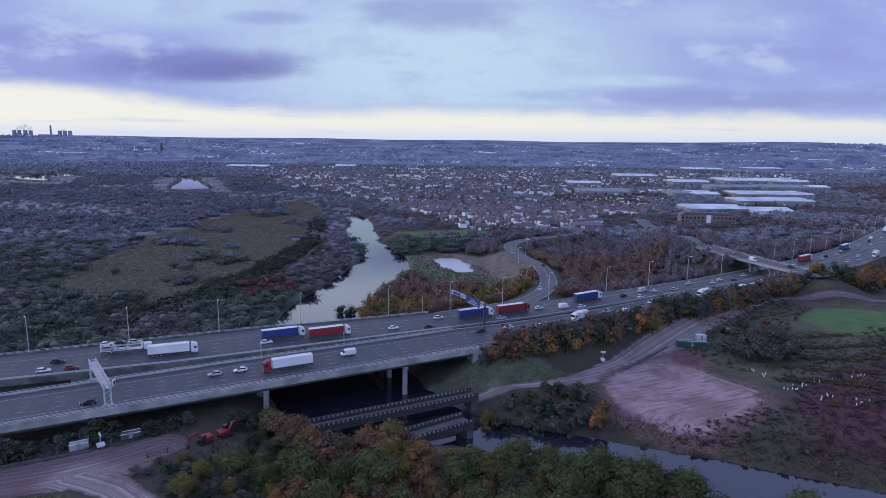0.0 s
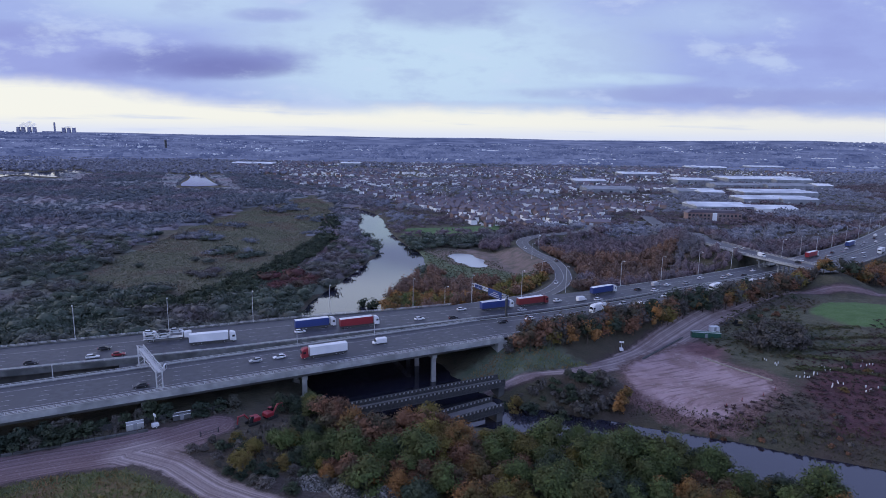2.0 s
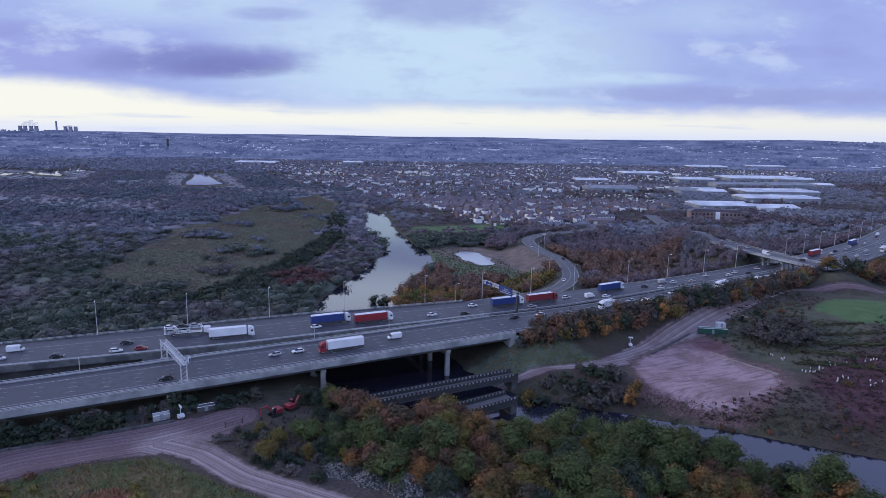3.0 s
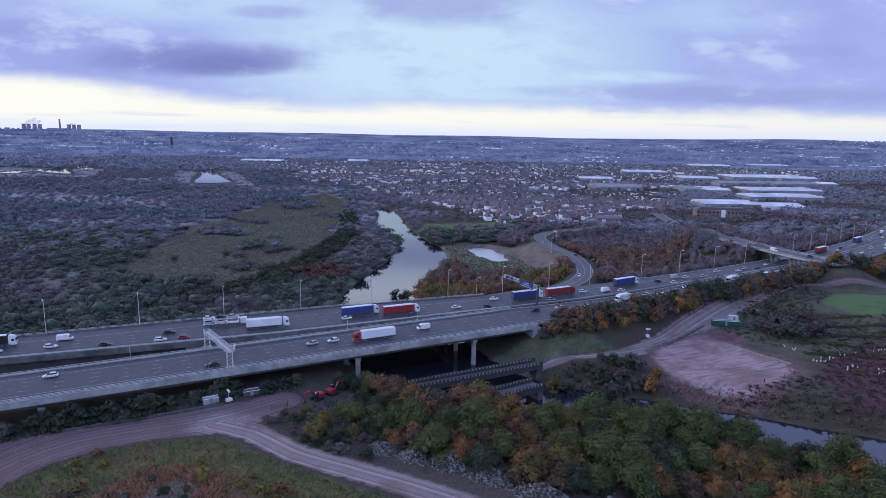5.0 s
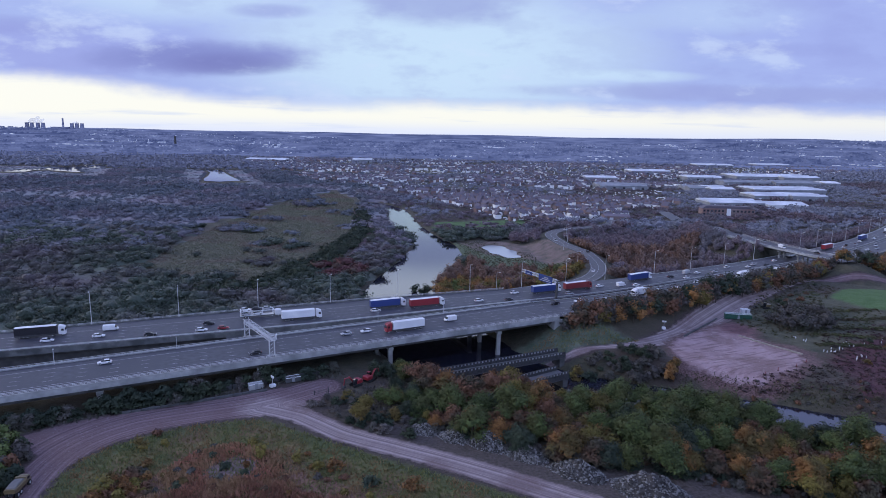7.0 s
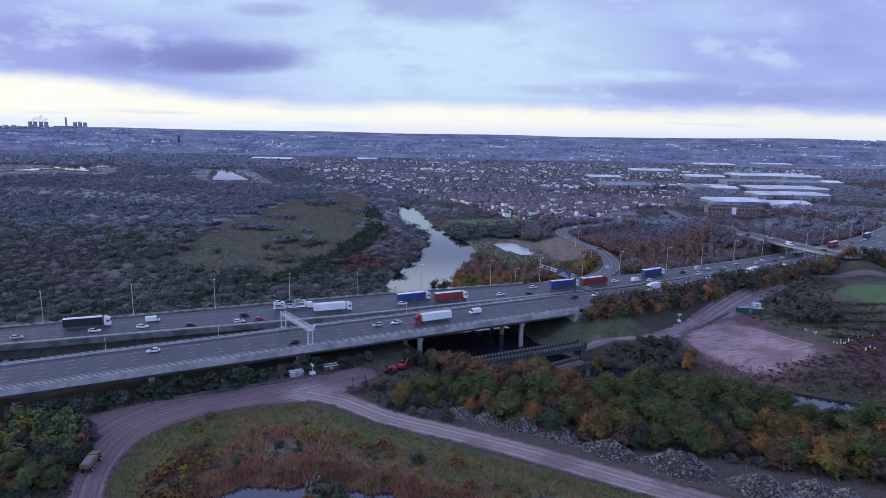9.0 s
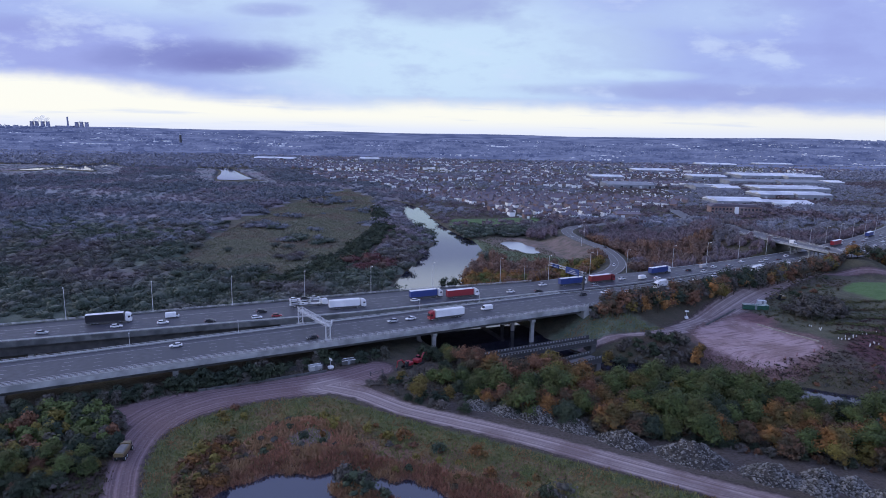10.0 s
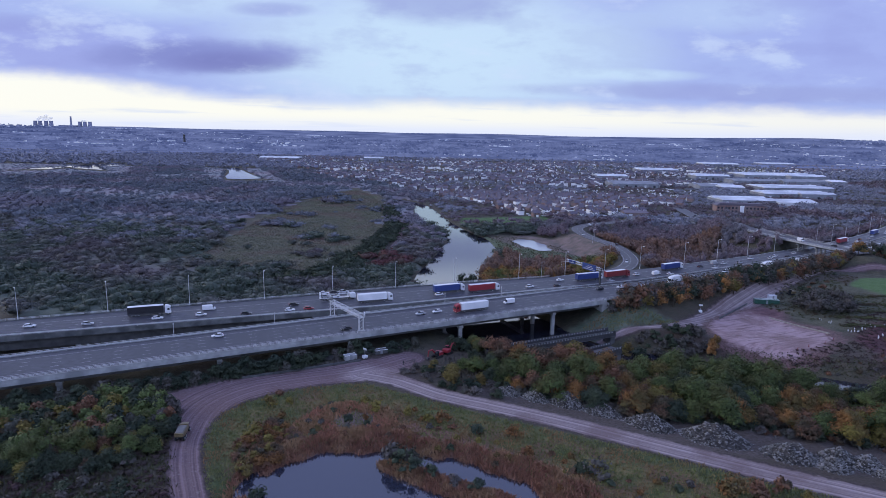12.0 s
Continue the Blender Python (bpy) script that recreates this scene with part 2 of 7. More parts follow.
M["green_paint"] = paint("dark_green_paint", (0.03, 0.10, 0.07))


def leaf(name, c1, c2, c3, scale2=0.13, island=0.75, scale=0.25, sheen=0.0):
    return mat(name, c1, c2, scale, 0.7, 1.0, 4.0, island=island, c3=c3, scale2=scale2, spec=0.25, obj=0.4, sheen=sheen)


M["leaf_green"] = leaf("green_leaves", (0.007, 0.013, 0.006), (0.128, 0.170, 0.052), (0.070, 0.075, 0.024))
M["leaf_yellow"] = leaf("yellow_green_leaves", (0.036, 0.037, 0.012), (0.27, 0.215, 0.052), (0.120, 0.085, 0.026))
M["leaf_orange"] = leaf("orange_leaves", (0.055, 0.027, 0.012), (0.37, 0.178, 0.056), (0.110, 0.086, 0.032))
M["leaf_rust"] = leaf("rust_brown_leaves", (0.046, 0.025, 0.018), (0.245, 0.120, 0.068), (0.070, 0.060, 0.038))
M["twig"] = leaf("bare_twigs", (0.030, 0.028, 0.026), (0.190, 0.168, 0.152), (0.080, 0.082, 0.064))
M["leaf_dark"] = leaf("dark_evergreen_leaves", (0.007, 0.013, 0.009), (0.076, 0.098, 0.056), (0.030, 0.044, 0.030))
# haze put into the leaf colour: paler and bluer than the near wood
M["wood_far"] = leaf("hazed_winter_wood", (0.085, 0.102, 0.122), (0.180, 0.192, 0.222), (0.165, 0.142, 0.170), 0.011, 0.35, 0.03, 0.1)
M["wood_near"] = leaf("dark_winter_wood", (0.028, 0.042, 0.033), (0.088, 0.115, 0.080), (0.092, 0.076, 0.080), 0.013, 0.4, 0.05, 0.1)
M["wood_maroon"] = leaf("maroon_bushes", (0.055, 0.020, 0.022), (0.205, 0.078, 0.080), (0.080, 0.060, 0.045), 0.06, 0.5, 0.1)
M["bank_grass"] = leaf("dark_bank_grass", (0.032, 0.042, 0.018), (0.104, 0.108, 0.046), (0.070, 0.052, 0.034), 0.08, 0.6, 0.3)
# town and distant trees carry the haze in their pale blue base colour
M["wood_town"] = leaf("hazed_town_trees", (0.104, 0.114, 0.148), (0.245, 0.252, 0.310), (0.18, 0.184, 0.215), 0.012, 0.4, 0.04, 0.2)
M["wood_dist"] = leaf("hazed_distant_woods", (0.110, 0.120, 0.165), (0.215, 0.225, 0.285), (0.16, 0.165, 0.21), 0.008, 0.4, 0.02, 0.2)
M["wood_autumn"] = leaf("autumn_wood", (0.064, 0.040, 0.036), (0.275, 0.148, 0.092), (0.13, 0.086, 0.070), 0.03, 0.45, 0.08, 0.1)
M["wood_purple"] = leaf("bare_birch_wood", (0.080, 0.062, 0.074), (0.220, 0.158, 0.178), (0.135, 0.126, 0.142), 0.02, 0.4, 0.06, 0.1)
M["reed"] = leaf("red_brown_reeds", (0.13, 0.062, 0.043), (0.48, 0.235, 0.150), (0.34, 0.215, 0.12), 0.10, 0.6, 0.3)
M["grass_tuft"] = leaf("rough_grass", (0.068, 0.096, 0.030), (0.245, 0.235, 0.092), (0.24, 0.145, 0.072), 0.10, 0.6, 0.3)
M["olive_reed"] = leaf("olive_reeds", (0.105, 0.118, 0.076), (0.185, 0.180, 0.118), (0.175, 0.125, 0.100), 0.02, 0.25, 0.05, 0.1)
M["dead_scrub"] = leaf("dead_scrub", (0.028, 0.016, 0.018), (0.082, 0.046, 0.047), (0.046, 0.040, 0.030), 0.03, 0.4, 0.1)


# ======== geometry helpers ========
def mesh_of(name, geo, material, smooth=False):
    verts, faces = geo
    me = bpy.data.meshes.new(name)
    if isinstance(verts, np.ndarray):
        k = faces.shape[1]
        me.vertices.add(len(verts))
        me.vertices.foreach_set("co", verts.astype(np.float32).ravel())
        me.loops.add(faces.size)
        me.loops.foreach_set("vertex_index", faces.astype(np.int32).ravel())
        me.polygons.add(len(faces))
        me.polygons.foreach_set("loop_start", np.arange(0, faces.size, k, dtype=np.int32))
        me.update(calc_edges=True)
        me.validate()
    else:
        me.from_pydata(verts, [], faces)
    if smooth:
        me.polygons.foreach_set("use_smooth", [True] * len(me.polygons))
    me.materials.append(material)
    me.update()
    return me


def part(name, geo, material, parent=None, label="", smooth=False):
    ob = new(name, mesh_of(name, geo, material, smooth))
    if parent is not None:
        ob.parent = parent
    if label:
        ob["label"] = label
    return ob


def thing(name, label, category, m=None, group="", kind=""):
    ob = new(name)
    ob.empty_display_size = 0.3
    if m is not None:
        ob.matrix_basis = m
    return tagged(ob, label, category, group, kind)


def merge(*geos):
    V, F = [], []
    for v, f in geos:
        n = len(V)
        V += [tuple(p) for p in v]
        F += [tuple(i + n for i in q) for q in f]
    return V, F


def moved(geo, m):
    return [tuple(m @ Vector(p)) for p in geo[0]], geo[1]


def hull(stations, cut=0.12):
    """A body lofted along x through chamfered rectangles (x, half width, low z, high z)."""
    V, F = [], []
    for x, w, a, b in stations:
        c = min(cut, (b - a) * 0.4, w * 0.4)
        V += [(x, -w + c, a), (x, w - c, a), (x, w, a + c), (x, w, b - c), (x, w - c, b), (x, -w + c, b), (x, -w, b - c), (x, -w, a + c)]
    for s in range(len(stations) - 1):
        for k in range(8):
            i, j = s * 8 + k, s * 8 + (k + 1) % 8
            F.append((i, i + 8, j + 8, j)[::-1])
    F.append(tuple(range(8))[::-1])
    F.append(tuple(range(len(V) - 8, len(V))))
    return V, F


def box(x0, x1, y0, y1, z0, z1, cut=0.03):
    """A block with chamfered edges along x."""
    V, F = hull([(x0, (y1 - y0) / 2, z0, z1), (x1, (y1 - y0) / 2, z0, z1)], cut)
    m = (y0 + y1) / 2
    return [(x, y + m, z) for x, y, z in V], F


def tube(path, radii, sides=8):
    path = [Vector(p) for p in path]
    V, F = [], []
    for i, p in enumerate(path):
        d = (path[min(i + 1, len(path) - 1)] - path[max(i - 1, 0)]).normalized()
        side = d.cross(Vector((0, 0, 1)) if abs(d.z) < 0.9 else Vector((1, 0, 0))).normalized()
        up = side.cross(d)
        r = radii[i] if isinstance(radii, (list, tuple)) else radii
        for k in range(sides):
            a = 2 * math.pi * k / sides
            V.append(tuple(p + r * (math.cos(a) * side + math.sin(a) * up)))
    for i in range(len(path) - 1):
        for k in range(sides):
            a, b = i * sides + k, i * sides + (k + 1) % sides
            F.append((a, b, b + sides, a + sides))
    F.append(tuple(range(sides))[::-1])
    F.append(tuple(range(len(V) - sides, len(V))))
    return V, F


def lathe(rings, sides=24):
    """A turned body: rings of (radius, z)."""
    V, F = [], []
    for r, z in rings:
        V += [(r * math.cos(2 * math.pi * k / sides), r * math.sin(2 * math.pi * k / sides), z) for k in range(sides)]
    for i in range(len(rings) - 1):
        for k in range(sides):
            a, b = i * sides + k, i * sides + (k + 1) % sides
            F.append((a, b, b + sides, a + sides))
    F.append(tuple(range(sides))[::-1])
    F.append(tuple(range(len(V) - sides, len(V))))
    return V, F


def sweep(path, profile, closed=True):
    """A profile of (left, up) carried along a path of (x, y, z)."""
    V, F = [], []
    n = len(path)
    for i, p in enumerate(path):
        a, b = path[max(i - 1, 0)], path[min(i + 1, n - 1)]
        dx, dy = b[0] - a[0], b[1] - a[1]
        l = math.hypot(dx, dy)
        nx, ny = -dy / l, dx / l
        prof = profile(p, i) if callable(profile) else profile
        V += [(p[0] + nx * o, p[1] + ny * o, p[2] + h) for o, h in prof]
    k = len(prof)
    for i in range(n - 1):
        for j in range(k if closed else k - 1):
            a, b = i * k + j, i * k + (j + 1) % k
            F.append((a, a + k, b + k, b))
    if closed:
        F.append(tuple(range(k)))
        F.append(tuple(range((n - 1) * k, n * k))[::-1])
    return V, F


def smooth_path(pts, step=4.0):
    """A rounded path through a few corner points."""
    out = []
    P = [Vector(p) for p in pts]
    for i in range(len(P) - 1):
        p0, p1, p2, p3 = P[max(i - 1, 0)], P[i], P[i + 1], P[min(i + 2, len(P) - 1)]
        k = max(2, int((p2 - p1).length / step))
        for j in range(k):
            t = j / k
            q = 0.5 * ((2 * p1) + (p2 - p0) * t + (2 * p0 - 5 * p1 + 4 * p2 - p3) * t * t + (3 * p1 - p0 - 3 * p2 + p3) * t ** 3)
            out.append(tuple(q))
    out.append(tuple(P[-1]))
    return out


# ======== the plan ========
def far(px, v):
    """A place v metres ahead of the walk's middle, at a bearing counted in steps of 1/1099 from its axis (784)."""
    u = (px - 784) / 1099 * v
    return (-20 + u * math.cos(HEADING) + v * math.sin(HEADING), -208 - u * math.sin(HEADING) + v * math.cos(HEADING))


def step(e0, e1, x):
    t = np.clip((np.asarray(x, float) - e0) / (e1 - e0), 0, 1)
    return t * t * (3 - 2 * t)


def yc(x):
    """The motorway's middle line."""
    x = np.asarray(x, float)
    c = 29 + 5.1e-4 * np.clip(x - 150, 0, 401) ** 2
    return c + np.clip(x - 551, 0, None) * 0.409


def near_edge(x):
    x = np.asarray(x, float)
    return np.where(x < 124, -9 + (x + 96) * 0.064, yc(x) - 24 + 14 * step(130, 270, x))


def near_width(x):
    return 23.2 - 6.2 * step(110, 260, x)


def far_low(x):
    x = np.asarray(x, float)
    return np.where(x < 20, 36 - (x + 106) * 0.0556, np.where(x < 124, 29 + (x - 20) * 0.015, yc(x) + 1.5 + 6.8 * step(130, 270, x)))


def far_edge(x):
    x = np.asarray(x, float)
    return np.where(x < 130, 58.5 - 4.3 * step(40, 130, x), yc(x) + 25.2)


RIVER = [(205, 560, 22), (212, 484, 20), (186, 380, 27), (174, 300, 22), (166, 250, 32), (146, 205, 42), (117, 160, 42), (90, 120, 40), (77, 85, 40), (75, 45, 50), (76, 12, 52), (86, -10, 40), (101, -27, 20),
         (120, -48, 20), (143, -70, 21), (168, -97, 21), (205, -138, 22), (260, -205, 24)]
WATER_Z = -6.0
TRACK_A = [(-64.0, -150), (-64.6, -100), (-64.8, -84), (-65.4, -72), (-65.4, -59), (-63.3, -47), (-60, -37), (-54, -28), (-42, -22), (-25, -21), (-8, -21), (4, -18), (14, -15)]
TRACK_B = [(-6, -24), (4, -34), (12.5, -49.5), (23.5, -62), (37.5, -78), (53, -98), (68.5, -118.5), (83, -136), (110, -166), (150, -205)]
SITE_ROAD = [(106, -12), (126, -15), (150, -18), (173, -14), (199, -4), (228, 7), (250, 13), (298, 22), (318, 14), (345, 0), (400, -15), (470, -40)]
PATH = [(60, 175), (104, 254), (135, 325), (146, 372), (150, 430), (170, 520)]
DIRT = [(153.4, -30.5), (149, -43), (153, -51.5), (157.5, -59), (164, -64.5), (176, -63.5), (196.5, -55.5), (200.5, -49.5), (197.5, -34.5), (197, -25), (206, -11), (190, -13), (172, -17), (161, -21)]
GREEN = [(265, -14), (282, -6), (299, 0), (317, -4.5), (332, -18), (310, -34), (288, -39), (276, -26)]
GRASS_ISLE = [(-61, -150), (-61.5, -72), (-59.5, -48), (-55, -40), (-47, -33), (-34, -29.5), (-22, -29), (-8, -32), (10, -55), (21, -70), (36, -87), (52, -105), (65, -122), (78, -138), (80, -190), (-60, -190)]
MUD = [(-69, -26), (-71, -19), (-64, -15.5), (-51, -13.7), (-32, -13.8), (-12, -13), (-2, -11), (8, -13), (6, -25), (-8, -30), (-23, -27.5), (-35, -28), (-47, -31.5), (-56, -39), (-62, -36)]
REEDBED = [(11, 174), (45, 203), (77, 259), (127, 357), (160, 460), (192, 598), (189, 700), (114, 601), (36, 470), (-23, 315), (-50, 240), (-33, 206)]


def seg_distance(x, y, pts):
    """The distance to a polyline, and the place along it (in corners)."""
    best, where = np.full(np.shape(x), 1e9), np.zeros(np.shape(x))
    for i in range(len(pts) - 1):
        ax, ay, bx, by = *pts[i][:2], *pts[i + 1][:2]
        dx, dy = bx - ax, by - ay
        t = np.clip(((x - ax) * dx + (y - ay) * dy) / (dx * dx + dy * dy), 0, 1)
        d = np.hypot(x - ax - t * dx, y - ay - t * dy)
        near = d < best
        best, where = np.where(near, d, best), np.where(near, i + t, where)
    return best, where


def inside_distance(x, y, poly):
    """The signed distance to a polygon's outline, positive inside."""
    d, _ = seg_distance(x, y, poly + poly[:1])
    ins = np.zeros(np.shape(x), bool)
    for i in range(len(poly)):
        (x0, y0), (x1, y1) = poly[i - 1], poly[i]
        if y0 != y1:
            ins ^= ((y0 > y) != (y1 > y)) & (x < (x1 - x0) * (y - y0) / (y1 - y0) + x0)
    return np.where(ins, d, -d)


RIVER_LINE = smooth_path(RIVER, 12)
TRACK_A_LINE, TRACK_B_LINE, SITE_LINE = (smooth_path([(*p, 0) for p in q], 6) for q in (TRACK_A, TRACK_B, SITE_ROAD))


def river_distance(x, y):
    """The distance from the river's edge, negative on the water."""
    d, k = seg_distance(x, y, RIVER_LINE)
    return d - np.interp(k, range(len(RIVER_LINE)), [p[2] for p in RIVER_LINE]) / 2


def pond_distance(x, y):
    u, v = (x + 20) * 0.85 - (y + 98) * 0.53, (x + 20) * 0.53 + (y + 98) * 0.85
    wob = 1.6 * np.sin(u * 0.35) + 1.1 * np.sin(u * 0.9 + 1)
    lake = (np.sqrt((u / 37) ** 2 + (v / 22) ** 2) - 1) * 24 + wob * 0.6
    isle, _ = seg_distance(x, y, [(-15, -83), (-6, -97), (4, -108)])
    return np.maximum(lake, 4.0 - isle)


def pool_distance(x, y):
    u, v = y - 210, x - 205.5 - 0.1 * (y - 210)
    return (np.sqrt((u / 25) ** 2 + (v / 9.5) ** 2) - 1) * 9 + 1.2 * np.sin(u * 0.3)


def wave(x, y, s, k):
    return (np.sin(x / s + 1.7 * k + 1.3 * np.sin(y / s * 0.7 + k)) + np.sin(y / s * 1.1 + 2.3 * k + 1.1 * np.sin(x / s * 0.8 - k)) + 0.5 * np.sin((x + y) / s * 1.9 + k)) / 2.5


def rise(x, y):
    """The far land's height: it climbs beyond 2.5 km to the low ridge of the horizon."""
    r = np.hypot(x + 20, y + 208)
    dep = 0.036 + (0.0046 - 0.036) * np.clip((r - 2500) / 2250, 0, 1)
    a = np.arctan2(x + 20, y + 208) - HEADING
    dep = dep - 0.0042 * np.exp(-((a - 0.50) / 0.10) ** 2) * step(3300, 4700, r) - 0.0012 * np.sin(a * 23) * step(3800, 4700, r) * 0.4
    return np.where(r > 2500, 85 - r * dep - (85 - 2500 * 0.036), 0)


def terrain(x, y):
    x, y = np.asarray(x, float), np.asarray(y, float)
    middle = yc(x)
    z = -5.0 * step(12, 48, y - middle + 29)
    z = z + 0.5 * wave(x, y, 17, 1) + 0.25 * wave(x, y, 6.5, 2)
    flat_near = np.minimum(seg_distance(x, y, TRACK_A_LINE)[0], seg_distance(x, y, TRACK_B_LINE)[0])
    flat_near = np.minimum(flat_near, seg_distance(x, y, SITE_LINE)[0])
    z = z * np.where(y < middle, 0.25 + 0.75 * step(4, 14, flat_near), 1)
    z = z + np.where(y < middle, 6.0 * step(190, 300, x) * step(-140, -40, y), 0)
    # embankment of the motorway past the bridge's end, and of the road that crosses over it
    out = np.maximum(np.maximum(near_edge(x) - 1.8 - y, y - far_edge(x) - 1.8), 0) + np.maximum(121 - x, 0) * 1.1
    z = np.maximum(z, 7.6 - out * 0.5 + 0.2 * wave(x, y, 5, 3))
    ob, _ = seg_distance(x, y, OVER_LINE)
    gap = (y > near_edge(x) - 10) & (y < far_edge(x) + 9)
    z = np.where(gap, z, np.maximum(z, np.where(y > middle, 13.4 - 0.14 * np.clip(y - 150, 0, 90), 13.4) - np.maximum(ob - 8, 0) * 0.5))
    sd, sk = seg_distance(x, y, SLIP_LINE)
    z = np.maximum(z, np.interp(sk, range(len(SLIP_LINE)), [p[2] for p in SLIP_LINE]) - 0.45 - np.maximum(sd - 7, 0) * 0.5)
    z = np.where((y > near_edge(x) - 1.8) & (y < far_edge(x) + 1.8), np.minimum(z, 7.6), z)
    d = river_distance(x, y)
    z = np.where(d < 26, np.minimum(z, WATER_Z - 0.3 + d * 0.42 + 0.3 * wave(x, y, 4, 5)), z)
    z = np.where(d < -1, -8.0, z)
    d = pond_distance(x, y)
    z = np.where(d < 7, np.minimum(z, -2.2 + d * 0.42), z)
    z = np.where(d < -2, -4.0, z)
    d = pool_distance(x, y)
    z = np.where(d < 5, np.minimum(z, -5.9 + d * 0.3), z)
    return z + rise(x, y)


OVER = [(477, 327), (422, 235), (385, 172), (354, 128), (344, 92), (339, 60), (337, 36), (336, 22)]
SLIP = [(118, 49, 7.95), (144, 52.5, 7.9), (172, 59, 7.3), (195, 76, 6.2), (216, 102, 5), (236, 143, 4), (245, 184, 3), (260, 223, 3), (286, 243, 3), (316, 248, 3), (350, 262, 2), (385, 300, 0)]
SLIP_LINE = smooth_path(SLIP, 6)
OVER_LINE = [p[:2] for p in smooth_path([(*p, 0) for p in OVER], 8)]


# ======== ground ========
def axis(lo, fine0, fine1, hi, fine, grow):
    a = list(np.arange(fine0, fine1, fine))
    s, p = fine, fine1
    while p < hi:
        a.append(p)
        s = min(s * grow, 90)
        p += s
    a.append(hi)
    s, p, b = fine, fine0 - fine, []
    while p > lo:
        b.append(p)
        s = min(s * grow, 90)
        p -= s
    return np.array(sorted(b + [lo]) + a)


gx, gy = axis(-4900, -180, 320, 4900, 2.2, 1.06), axis(-1200, -160, 250, 4900, 2.2, 1.05)
X, Y = np.meshgrid(gx, gy)
Z = terrain(X, Y)
idx = np.arange(X.size).reshape(X.shape)
quads = np.stack([idx[:-1, :-1], idx[:-1, 1:], idx[1:, 1:], idx[1:, :-1]], -1).reshape(-1, 4)
ground = part("ground", (np.stack([X, Y, Z], -1).reshape(-1, 3), quads), bpy.data.materials.new("earth_and_grass"), smooth=True)
tagged(ground, "rough autumn grass, bare pink-brown earth and scrub land", "ground", kind="structure")


def ground_z(x, y):
    """The height of the ground sheet itself."""
    x, y = np.asarray(x, float), np.asarray(y, float)
    i, j = np.clip(np.searchsorted(gx, x) - 1, 0, len(gx) - 2), np.clip(np.searchsorted(gy, y) - 1, 0, len(gy) - 2)
    a, b = (x - gx[i]) / (gx[i + 1] - gx[i]), (y - gy[j]) / (gy[j + 1] - gy[j])
    return (Z[j, i] * (1 - a) + Z[j, i + 1] * a) * (1 - b) + (Z[j + 1, i] * (1 - a) + Z[j + 1, i + 1] * a) * b


def mark(name, values):
    a = ground.data.attributes.new(name, "FLOAT", "POINT")
    a.data.foreach_set("value", np.clip(values, -12, 12).astype(np.float32).ravel())


soil = np.maximum.reduce([np.interp(Y, [-60, -46, -28], [3.7, 4.2, 6.6]) - seg_distance(X, Y, TRACK_A_LINE)[0], 4.2 - seg_distance(X, Y, TRACK_B_LINE)[0], np.interp(seg_distance(X, Y, SITE_LINE)[1], [0, 5, 9, 16, 24, 30, 40, 44, 60], [1.6, 2.2, 6.5, 7.5, 4.5, 2.6, 2.2, 0.9, 0.8]) - seg_distance(X, Y, SITE_LINE)[0], 1.8 - seg_distance(X, Y, PATH)[0]])
soil = np.maximum(soil, inside_distance(X, Y, MUD))
soil = np.maximum(soil, np.minimum(9 - np.hypot((X + 2) * 0.6, Y + 20), 9))
mark("bare", inside_distance(X, Y, [(22, -44), (34, -52), (60, -80), (108, -122), (120, -140), (100, -138), (60, -104), (30, -74), (18, -54)]))
mark("track", soil)


def side_of(x, y, pts):
    """1 on the left of a polyline, -1 on its right."""
    k = np.clip(seg_distance(x, y, pts)[1].astype(int), 0, len(pts) - 2)
    q = np.array([p[:2] for p in pts])
    a, d = q[k], q[k + 1] - q[k]
    return np.where(d[..., 0] * (y - a[..., 1]) - d[..., 1] * (x - a[..., 0]) > 0, 1.0, -1.0)


across = np.full(X.shape, 99.0)
for line_ in (TRACK_A_LINE, TRACK_B_LINE, SITE_LINE):
    d_ = seg_distance(X, Y, line_)[0]
    across = np.where(d_ < np.abs(across), d_ * side_of(X, Y, line_), across)
mark("across", across)
mark("pale", np.maximum(7.0 - seg_distance(X, Y, TRACK_B_LINE)[0], 8.0 - seg_distance(X, Y, SITE_LINE)[0] - 9 * (X > 306)))
mark("marsh", inside_distance(X, Y, [(160, 142), (204, 124), (238, 142), (246, 200), (222, 250), (178, 250)]))
mark("meadow", np.minimum(inside_distance(X, Y, [(158, 142), (204, 124), (216, 140), (206, 176), (186, 196), (188, 252), (174, 252)]), pool_distance(X, Y) - 0.5))
mark("pit", inside_distance(X, Y, DIRT))
mark("clay", 7 - np.hypot((X - 201) * 0.8, (Y + 19) * 0.8))
mark("hollow", 6.5 - np.hypot((X + 18.5) * 0.85, Y + 57.5))
mark("rim", inside_distance(X, Y, DIRT) + np.where(Y < -40, 6.0, 3.0))
mark("verge", inside_distance(X, Y, [(206, -52), (204, -20), (214, -6), (240, 2), (280, 4), (276, -40), (236, -50)]))
mark("lawn", np.maximum(inside_distance(X, Y, GREEN), inside_distance(X, Y, [(196, 330), (300, 320), (310, 360), (215, 365)])))
mark("slope", inside_distance(X, Y, [(92, -10), (110, -14), (126, -12), (150, -15), (138, 2), (122, 6), (96, 8)]))
mark("isle", inside_distance(X, Y, GRASS_ISLE))
pondd = pond_distance(X, Y)
mark("reeds", np.where(pondd < 16, inside_distance(X, Y, [(-46, -58), (-30, -45), (-18, -46), (-4, -60), (12, -84), (24, -104), (24, -130), (-48, -130), (-52, -80)]), -12))
mark("field", inside_distance(X, Y, REEDBED))
